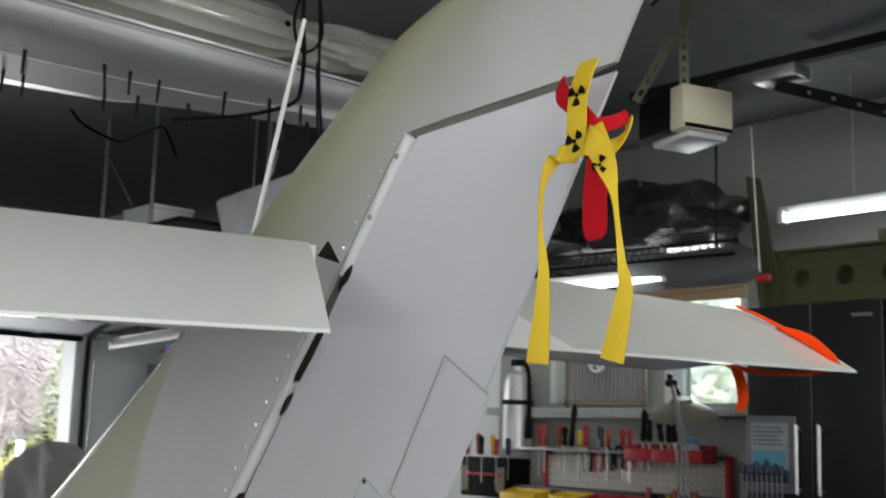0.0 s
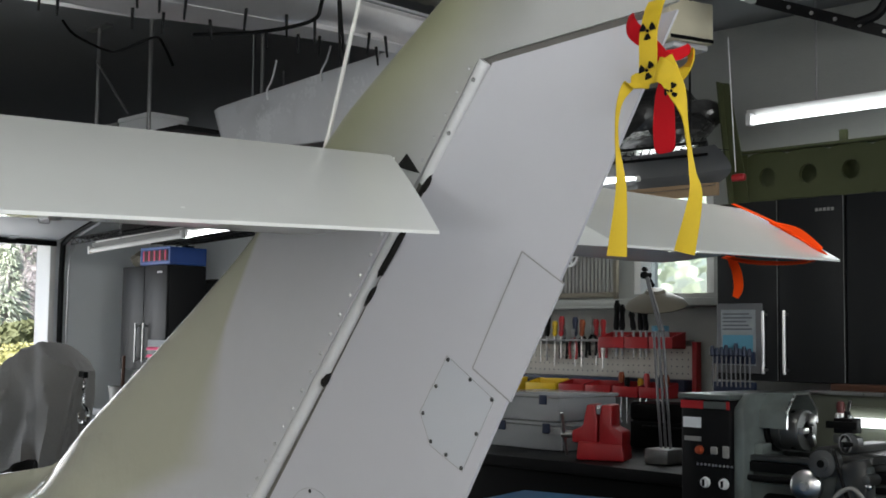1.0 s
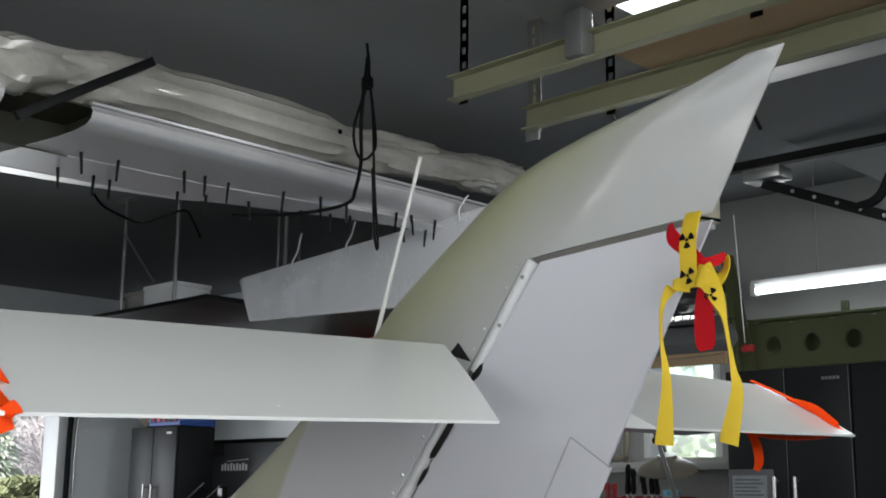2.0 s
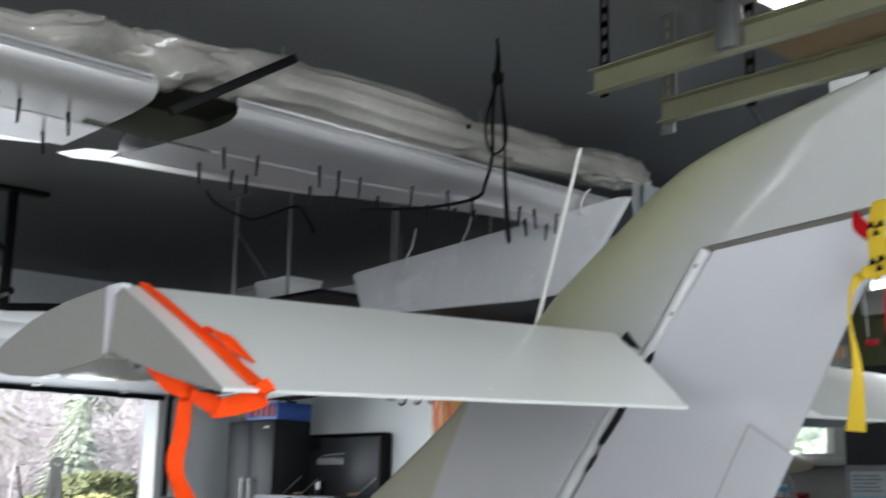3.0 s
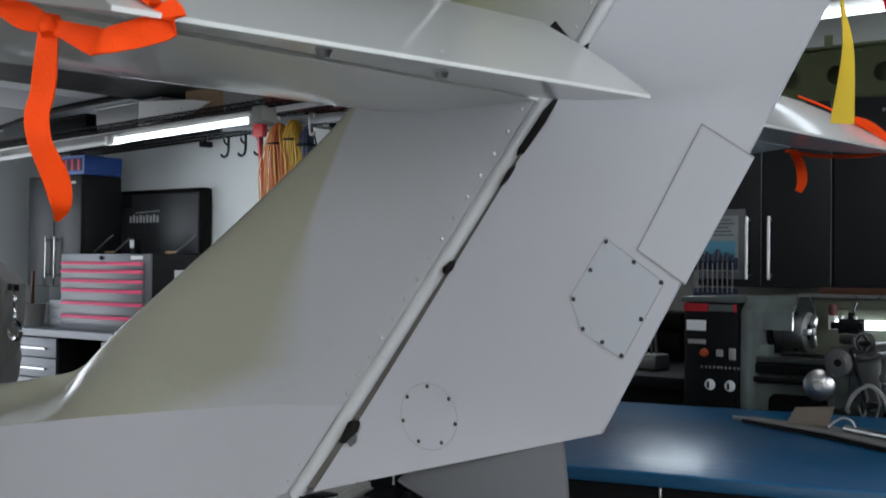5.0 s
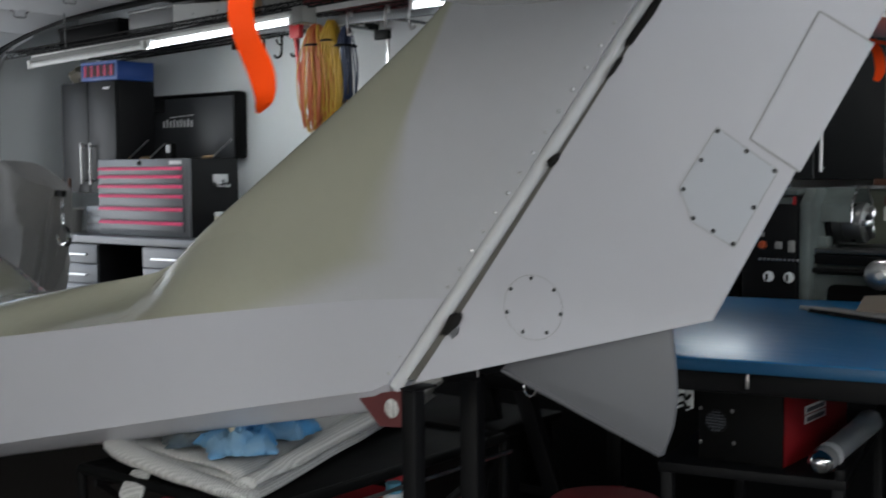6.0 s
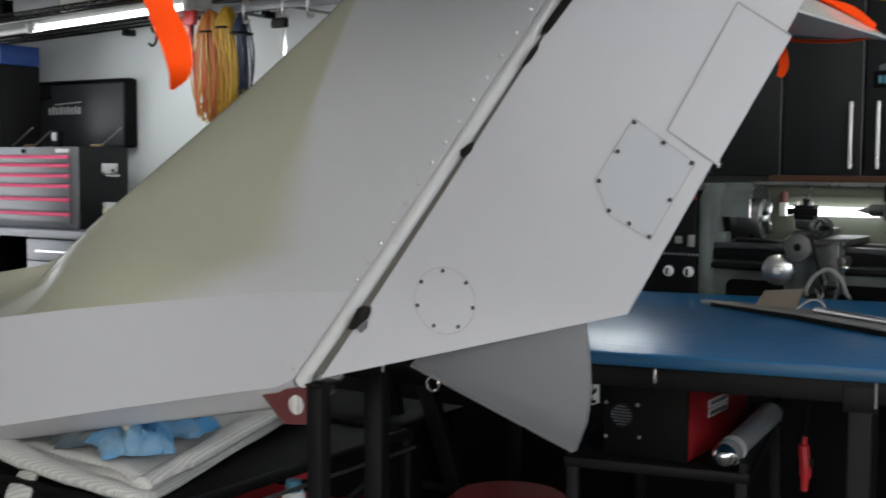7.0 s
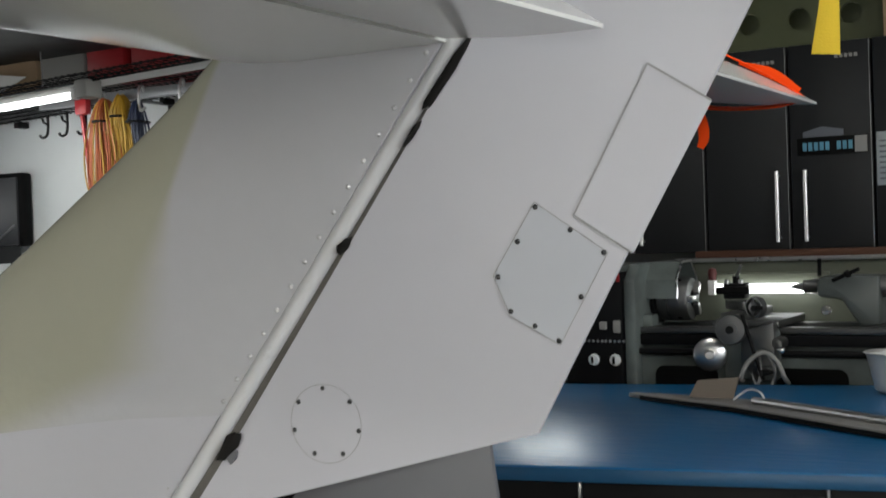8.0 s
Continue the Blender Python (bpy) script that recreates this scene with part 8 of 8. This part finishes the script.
# board and crate added on the floor behind the trolley to darken it
bb = thing("dark_filler_board", (-2.6, 2.6, 0), "near-black brown board added to darken the space under the boom", "board")
part("board", slab([(-4.8, 0.01), (-2.1, 0.01), (-2.1, 0.52), (-2.5, 0.58), (-4.8, 0.40)], "y", 2.72, 2.745, 0.003), M["brown_dark"], bb)
part("prop", bar((-2.7, 2.75, 0.45), (-2.7, 3.05, 0.01), 0.03, 0.03), M["brown_dark"], bb)
kc = thing("dark_filler_crate", (-1.85, 3.3, 0), "black crate added to darken the floor behind the trolley", "crate")
part("tub", box(-2.25, -1.55, 3.12, 3.50, 0.0, 0.50, 0.012), M["black"], kc)
part("rim", box(-2.27, -1.53, 3.10, 3.52, 0.50, 0.53, 0.006), M["black"], kc)

# black trestles behind the stand
ob = thing("black_trestle", (-1.55, 3.42, 0), "black steel trestle behind the tail stand", "trestle")
part("beam", box(-1.86, -1.40, 3.27, 3.34, 0.632, 0.70, 0.005), M["black_steel"], ob)
for top, front, back in ((-1.69, -1.485, -1.80), (-1.545, -1.285, -1.60)):
    part("leg", bar((top, 3.30, 0.66), (front, 3.285, 0.0), 0.055, 0.035, up=(0, 1, 0), bevel=0.003), M["black_steel"], ob)
    part("leg", bar((top, 3.32, 0.66), (back, 3.66, 0.0), 0.045, 0.035, up=(0, 1, 0), bevel=0.003), M["black_steel"], ob)
part("cross_bar", bar((-1.585, 3.31, 0.32), (-1.41, 3.31, 0.32), 0.02, 0.025), M["black_steel"], ob)
eb = thing("eye_bolt", (-1.44, 3.25, 0.66), "bright eye bolt on the trestle", "eye bolt")
part("ring", hose([(-1.44 + 0.020 * math.cos(a), 3.20, 0.660 + 0.022 * math.sin(a)) for a in [k * math.pi / 4 for k in range(8)]], 0.004, 8, closed=True), M["chrome"], eb)
part("shank", rod((-1.44, 3.20, 0.638), (-1.44, 3.275, 0.645), 0.005), M["chrome"], eb)

tt = thing("storage_tote", (-1.05, 3.0, 0), "blue-grey plastic tote with a ribbed lid on the floor", "tote")
TT = pose(-1.09, 2.65, 0, 0, 0, 15.5)
part("tub", moved(slab([(0.02, -0.05), (0.47, -0.05), (0.47, 0.34), (0.02, 0.34)], "z", 0.0, 0.375, 0.02), TT), M["tote"], tt)
part("lid", moved(slab([(0, -0.07), (0.49, -0.07), (0.49, 0.36), (0, 0.36)], "z", 0.375, 0.405, 0.012), TT), M["tote"], tt)
for k in range(3):
    part("lid_rib", moved(box(0.07 + 0.13 * k, 0.14 + 0.13 * k, -0.02, 0.31, 0.403, 0.415, 0.005), TT), M["tote"], tt)
rb = thing("red_stool", (-1.20, 3.24, 0), "dull red round stool seat behind the tote", "stool")
part("seat", turned([(0, 0.05), (0.16, 0.048), (0.18, 0.03), (0.18, 0), (0, 0)], pose(-1.20, 3.24, 0.305), 32), M["red_cloth"], rb)
for k in range(4):
    a = math.pi / 2 * k + 0.4
    part("leg", rod((-1.20 + 0.12 * math.cos(a), 3.24 + 0.12 * math.sin(a), 0.305), (-1.20 + 0.14 * math.cos(a), 3.24 + 0.14 * math.sin(a), 0), 0.012), M["black_steel"], rb)

# ---- safety ribbons tied to the tail ----
def streamer(name, pts, widths, wide, key, parent):
    return part(name, ribbon(pts, widths, wide), M[key], parent)


fl = thing("warning_streamer", (0.1, 2.08, 1.90), "yellow webbing with black trefoils tied to the rudder", "streamer")
streamer("webbing", [(0.129, 2.116, 1.940), (0.129, 2.106, 1.922), (0.129, 2.094, 1.886), (0.131, 2.09, 1.850), (0.133, 2.087, 1.805)], (0.031, 0.032, 0.032, 0.032, 0.032), [(1, 0, 0.04)] * 5, "yellow", fl)
streamer("webbing", [(0.135, 2.089, 1.812), (0.112, 2.086, 1.813), (0.097, 2.083, 1.805), (0.083, 2.08, 1.775), (0.080, 2.08, 1.725), (0.090, 2.078, 1.651), (0.082, 2.078, 1.548)], (0.028, 0.024, 0.018, 0.008, 0.006, 0.016, 0.033), [(0.5, 0.2, 0.8), (0.5, 0.2, 0.8), (0.7, 0.5, 0.3), (0.3, 1, 0), (0.2, 1, 0), (0.9, 0.4, 0), (1, 0.2, 0)], "yellow", fl)
streamer("webbing", [(0.160, 2.087, 1.838), (0.172, 2.084, 1.815), (0.188, 2.082, 1.785), (0.202, 2.08, 1.746), (0.208, 2.08, 1.71), (0.215, 2.08, 1.665), (0.220, 2.08, 1.627), (0.201, 2.08, 1.548)], (0.032, 0.033, 0.026, 0.010, 0.007, 0.010, 0.020, 0.033), [(1, 0.1, 0.1), (0.95, 0.2, 0.3), (0.9, 0.4, 0.2), (0.3, 1, 0), (0.2, 1, 0), (0.8, 0.6, 0), (0.95, 0.3, 0), (1, 0.1, 0.1)], "yellow", fl)
streamer("webbing", [(0.172, 2.092, 1.805), (0.179, 2.10, 1.815), (0.180, 2.12, 1.832), (0.174, 2.14, 1.850), (0.166, 2.15, 1.862)], (0.020, 0.022, 0.020, 0.018, 0.014), [(0.5, 0.2, -0.8), (0.8, 0.5, -0.3), (0.8, 0.3, 0.4), (0.6, 0, 0.7), (0.6, 0, 0.7)], "yellow", fl)
streamer("knot", [(0.146, 2.092, 1.828), (0.160, 2.080, 1.822), (0.178, 2.084, 1.808)], (0.034, 0.036, 0.030), [(0.35, 0, 1)] * 3, "yellow", fl)


def trefoil(x, y, z, r, turn, parent, lean=0.0):
    m = pose(x, y, z) @ pose(0, 0, 0, 90, 0, turn + 0) @ pose(0, 0, 0, 0, 0, lean)
    own = turned([(0, 0.0006), (r * 0.2, 0.0006), (r * 0.2, 0)], m, 12)
    for k in range(3):
        a0 = 2 * math.pi * k / 3 + 0.52
        pts = [(r * 0.32 * math.cos(a0 + s), r * 0.32 * math.sin(a0 + s)) for s in (-0.5, 0, 0.5)] + [(r * math.cos(a0 + s), r * math.sin(a0 + s)) for s in (0.5, 0.25, 0, -0.25, -0.5)]
        join(own, moved(slab(pts, "z", 0, 0.0008), m))
    part("trefoil", own, M["black"], parent, "black printed trefoil")


trefoil(0.1295, 2.0905, 1.888, 0.0145, 0, fl)
trefoil(0.1325, 2.0845, 1.826, 0.0145, 0, fl, 15)
trefoil(0.181, 2.0775, 1.787, 0.0125, 0, fl, 35)
rs = thing("red_streamer", (0.14, 2.12, 1.85), "red webbing looped through the rudder slot", "streamer")
streamer("webbing", [(0.078, 2.120, 1.928), (0.086, 2.108, 1.911), (0.100, 2.10, 1.893), (0.130, 2.098, 1.868), (0.162, 2.096, 1.836)], (0.010, 0.020, 0.026, 0.024, 0.020), [(0.8, 0, 0.6)] * 5, "red_web", rs)
streamer("webbing", [(0.156, 2.096, 1.845), (0.162, 2.12, 1.852), (0.168, 2.135, 1.860), (0.170, 2.14, 1.868)], (0.018, 0.018, 0.016, 0.012), [(0.2, 0.3, 1)] * 4, "red_web", rs)
tail = streamer("tail", [(0.158, 2.100, 1.815), (0.150, 2.105, 1.785), (0.147, 2.108, 1.745), (0.148, 2.108, 1.713), (0.149, 2.108, 1.702)], (0.022, 0.030, 0.036, 0.034, 0.020), [(1, 0.1, 0.1)] * 5, "red_web", rs)

# orange ribbon round the near elevator tip
og = thing("orange_ribbon", (-0.3, 1.1, 1.6), "bright orange ribbon knotted round the elevator tip", "ribbon")


def on_elev(f, g, out=0.004):
    """A place on the top of the near elevator: f along the span, g along the chord."""
    yf, yb = STAB_C - (0.10 + 1.055 * f), STAB_C - (0.265 + 0.907 * f)
    hx, zt = -0.432 - 0.035 * f, 1.755 - 0.036 * f
    tx, tz = -0.135 - 0.012 * f, 1.584 - 0.033 * f
    return Vector((hx + (tx - hx) * g + out * 0.5, yf + (yb - yf) * g, zt + (tz + 0.003 - zt) * g + 0.006 * math.sin(math.pi * g) + out))


top = [on_elev(0.966 - 0.022 * g * g, g, 0.004) for g in (0.0, 0.2, 0.4, 0.6, 0.8, 0.99)]
streamer("band", top, (0.016, 0.017, 0.017, 0.020, 0.023, 0.024), [(0, 1, 0)] * 6, "orange", og)
streamer("loose_end", [on_elev(0.950, 0.55, 0.006), on_elev(0.944, 0.62, 0.012), on_elev(0.930, 0.74, 0.007), on_elev(0.920, 0.82, 0.005)], (0.012, 0.027, 0.018, 0.003), [(0.4, 0.6, -0.3)] * 4, "orange", og)
e0 = on_elev(0.942, 0.99)
KN = Vector((-0.275, 1.035, 1.556))
streamer("band", [e0 + Vector((0.0, 0, 0.003)), e0 + Vector((0.004, 0.004, -0.014)), e0 + Vector((-0.04, -0.03, -0.030)), e0.lerp(KN, 0.6) + Vector((0, 0, -0.020)), KN + Vector((0.02, 0, -0.006)), KN], (0.020, 0.026, 0.024, 0.026, 0.016, 0.014), [(0.3, 0.3, 0.9)] * 6, "orange", og)
streamer("band", [KN, KN + Vector((-0.04, -0.002, 0.014)), KN + Vector((-0.085, 0.0, 0.032)), KN + Vector((-0.135, 0.004, 0.051))], (0.016, 0.026, 0.018, 0.003), [(0.3, 0.2, 0.9)] * 4, "orange", og)
own = bmesh.new()
bmesh.ops.create_icosphere(own, subdivisions=2, radius=0.012)
for v in own.verts:
    v.co = KN + v.co * (1 + 0.6 * noise.noise(v.co * 80))
part("knot", own, M["orange"], og)
streamer("tail", [KN + Vector((0, 0, 0.01)), KN + Vector((0.0, -0.003, -0.022)), KN + Vector((-0.010, 0.0, -0.058)), KN + Vector((-0.013, -0.004, -0.082)), KN + Vector((-0.006, -0.004, -0.108)), KN + Vector((-0.002, 0.010, -0.139)), KN + Vector((-0.006, 0.018, -0.162)), KN + Vector((-0.024, 0.026, -0.176))], (0.018, 0.020, 0.026, 0.024, 0.025, 0.025, 0.019, 0.004), [(0.8, 0.5, 0), (0.8, 0.6, 0), (0.95, 0.3, 0.1), (0.9, 0.5, 0), (0.9, 0.3, 0), (0.8, 0.6, 0), (0.8, 0.6, 0), (0.8, 0.6, 0)], "orange", og)
# and round the far one
o2 = thing("orange_ribbon", (-0.3, 3.3, 1.65), "bright orange ribbon tied round the far elevator tip", "ribbon")
streamer("band", [Vector((-0.45, 3.27, 1.772)), Vector((-0.38, 3.285, 1.738)), Vector((-0.31, 3.30, 1.697)), Vector((-0.25, 3.315, 1.655)), Vector((-0.222, 3.32, 1.632))], (0.016, 0.020, 0.025, 0.028, 0.022), [(0, 1, 0.1)] * 5, "orange", o2)
streamer("band", [Vector((-0.222, 3.32, 1.630)), Vector((-0.29, 3.30, 1.618)), Vector((-0.40, 3.29, 1.622)), Vector((-0.49, 3.29, 1.640))], (0.02, 0.026, 0.026, 0.02), [(0, 1, 0.35)] * 4, "orange", o2)
streamer("bow", [Vector((-0.36, 3.29, 1.722)), Vector((-0.29, 3.30, 1.692)), Vector((-0.232, 3.315, 1.650))], (0.006, 0.024, 0.010), [(0.2, 0.2, 1)] * 3, "orange", o2)
streamer("tail", [Vector((-0.47, 3.29, 1.637)), Vector((-0.45, 3.285, 1.60)), Vector((-0.445, 3.285, 1.56)), Vector((-0.455, 3.285, 1.535))], (0.02, 0.024, 0.024, 0.016), [(0.9, 0.3, 0)] * 4, "orange", o2)

# ---- outside the garage door and the window ----
def leaf_cloud(name, boxes, n, size, key, lab, cat, seed, kind="stuff", slim=1.0):
    """Many small leaf clumps inside boxes (x0, x1, y0, y1, z0, z1), denser towards their tops."""
    rnd = np.random.RandomState(seed)
    verts, faces = [], []
    for bx in boxes:
        for _ in range(n):
            c = Vector((rnd.uniform(bx[0], bx[1]), rnd.uniform(bx[2], bx[3]), bx[4] + (bx[5] - bx[4]) * rnd.uniform(0, 1) ** 0.6))
            c.z += 0.25 * noise.noise(c * 0.7)
            a = Vector(rnd.normal(size=3)).normalized()
            b = a.orthogonal().normalized() * size * rnd.uniform(0.5, 1.2) / slim
            a = a * size * rnd.uniform(0.6, 1.5) * slim ** 0.5
            k = len(verts)
            verts += [c - b * 0.5, c + a * 0.5, c + b * 0.5, c - a * 0.5]
            faces.append((k, k + 1, k + 2, k + 3))
    me = bpy.data.meshes.new(name)
    me.from_pydata([tuple(v) for v in verts], [], faces)
    me.materials.append(M[key])
    ob = new(name, me)
    return tagged(ob, lab, cat, kind=kind)


leaf_cloud("clipped_hedge", [(-19.5, -18.0, 5.0, 8.2, -0.1, 0.80), (-19.5, -18.0, 8.2, 9.6, -0.1, 1.0), (-19.6, -18.0, 9.6, 14.0, -0.1, 1.12)], 16000, 0.046, "hedge", "yellow-green clipped hedge along the lawn", "hedge", 3)
single("hedge_core", box(-19.4, -18.2, 4.1, 14.4, -0.1, 0.78, 0.15), M["hedge"], "dense inside of the clipped hedge", "hedge", kind="stuff")
leaf_cloud("evergreen_bushes", [(-23.8, -22.4, 10.8, 12.0, 0.0, 1.25), (-23.8, -22.4, 11.6, 12.8, 0.0, 1.6), (-23.8, -22.4, 12.4, 13.6, 0.0, 1.45)], 3500, 0.13, "bush", "dark evergreen bushes behind the hedge", "bush", 4)


def branch(verts, faces, a, b, r0, r1, seg=5):
    d = (b - a).normalized()
    s = d.orthogonal().normalized()
    o = d.cross(s)
    k = len(verts)
    for p, r in ((a, r0), (b, r1)):
        for i in range(seg):
            t = 2 * math.pi * i / seg
            verts.append(p + (s * math.cos(t) + o * math.sin(t)) * r)
    for i in range(seg):
        j = (i + 1) % seg
        faces.append((k + i, k + j, k + seg + j, k + seg + i))


def bare_tree(x, y, h, seed, lab):
    rnd = random.Random(seed)
    verts, faces = [], []

    def grow(p, d, length, r, level):
        steps = 3
        for _ in range(steps):
            d = (d + Vector((rnd.uniform(-1, 1), rnd.uniform(-1, 1), rnd.uniform(-0.4, 0.8))) * 0.16).normalized()
            q = p + d * (length / steps)
            branch(verts, faces, p, q, r, r * 0.8)
            p, r = q, r * 0.8
            if level < 4:
                for _ in range(2 if level < 3 else 1):
                    side = Vector((rnd.uniform(-1, 1), rnd.uniform(-1, 1), rnd.uniform(-0.1, 0.7))).normalized()
                    grow(p, (d * 0.55 + side * 0.8).normalized(), length * 0.62, r * 0.55, level + 1)

    grow(Vector((0, 0, 0)), Vector((0, 0, 1)), h * 0.5, h * 0.011, 0)
    me = bpy.data.meshes.new("branch_work")
    me.from_pydata([tuple(v) for v in verts], [], faces)
    me.materials.append(M["bark"])
    root = thing("bare_tree", (x, y, -0.2), lab, "tree", "trees beyond the hedge")
    limb = new("branch_work", me)
    limb.parent = root
    return root


for k, (x, y, h) in enumerate(((-29, 8.2, 7), (-31, 11.0, 8), (-34, 15.5, 9), (-33, 13.2, 8), (-38, 10, 9), (-30, 16.5, 7), (-36, 18.5, 8), (-27, 11.8, 5))):
    bare_tree(x, y, h, 20 + k, "leafless pale tree beyond the hedge")


def conifer(x, y, h, seed, lab, low=0.5, key="conifer"):
    rnd = random.Random(seed)
    root = thing("conifer", (x, y, -0.2), lab, "tree", "trees beyond the hedge")
    part("trunk", rod((x, y, -0.2), (x, y, h), 0.14, 0.03, 8), M["bark"], root)
    verts, faces = [], []
    for _ in range(3500):
        f = rnd.random() ** 0.8
        z = low + (h - low) * f
        r = (1 - f) * h * 0.28 * (0.5 + 0.5 * rnd.random()) + 0.05
        a = rnd.uniform(0, 2 * math.pi)
        c = Vector((r * math.cos(a), r * math.sin(a), z - 0.25 * r + 0.2))
        out = Vector((math.cos(a), math.sin(a), -0.5)).normalized() * rnd.uniform(0.15, 0.34)
        side = Vector((-math.sin(a), math.cos(a), rnd.uniform(-0.5, 0.5))) * rnd.uniform(0.025, 0.06)
        k = len(verts)
        verts += [c - side, c + out * 0.6 - side * 0.6, c + out, c + side]
        faces.append((k, k + 1, k + 2, k + 3))
    me = bpy.data.meshes.new("crown")
    me.from_pydata([tuple(v) for v in verts], [], faces)
    me.materials.append(M[key])
    crown = new("crown", me)
    crown.parent = root
    return root


conifer(-28, 13.9, 3.7, 3, "pale blue-green conifer beyond the hedge", 0.5, "whitened_bush")
conifer(-34, 17.2, 6.5, 5, "tall green conifer beyond the hedge")
conifer(-13.0, 4.1, 7.0, 8, "near conifer with drooping boughs by the drive", 2.35, "bush")
# rising brush-covered bank far behind
rows = []
for i in range(14):
    f = i / 13
    rows.append([Vector((-42 - 30 * f + 2 * noise.noise(Vector((k * 0.4, f * 3, 1))), -40 + 8 * k, -0.3 + 13 * f ** 1.2 + 0.8 * noise.noise(Vector((k * 0.7, f * 4, 7))))) for k in range(16)])
single("wooded_bank", grid(rows), M["far_brush"], "pale brush-covered bank rising behind the trees", "hillside", kind="structure")
leaf_cloud("bank_brush", [(-36, -27, 2, 26, -0.2, 3.2), (-46, -36, 0, 34, 0.0, 5.5)], 20000, 0.30, "twig", "leafless brush on the bank", "brush", 11, slim=12.0)
post = thing("white_post", (-16, 9.6, -0.2), "slim white post by the hedge", "post")
part("shaft", box(-16.05, -15.95, 7.92, 8.02, -0.18, 1.25, 0.01), M["trim"], post)
# foliage beyond the north window
leaf_cloud("garden_bushes", [(-9, 1, 11, 13, 0.0, 3.2)], 5000, 0.14, "whitened_bush", "garden bushes beyond the window, whitened as if overexposed", "bush", 6)
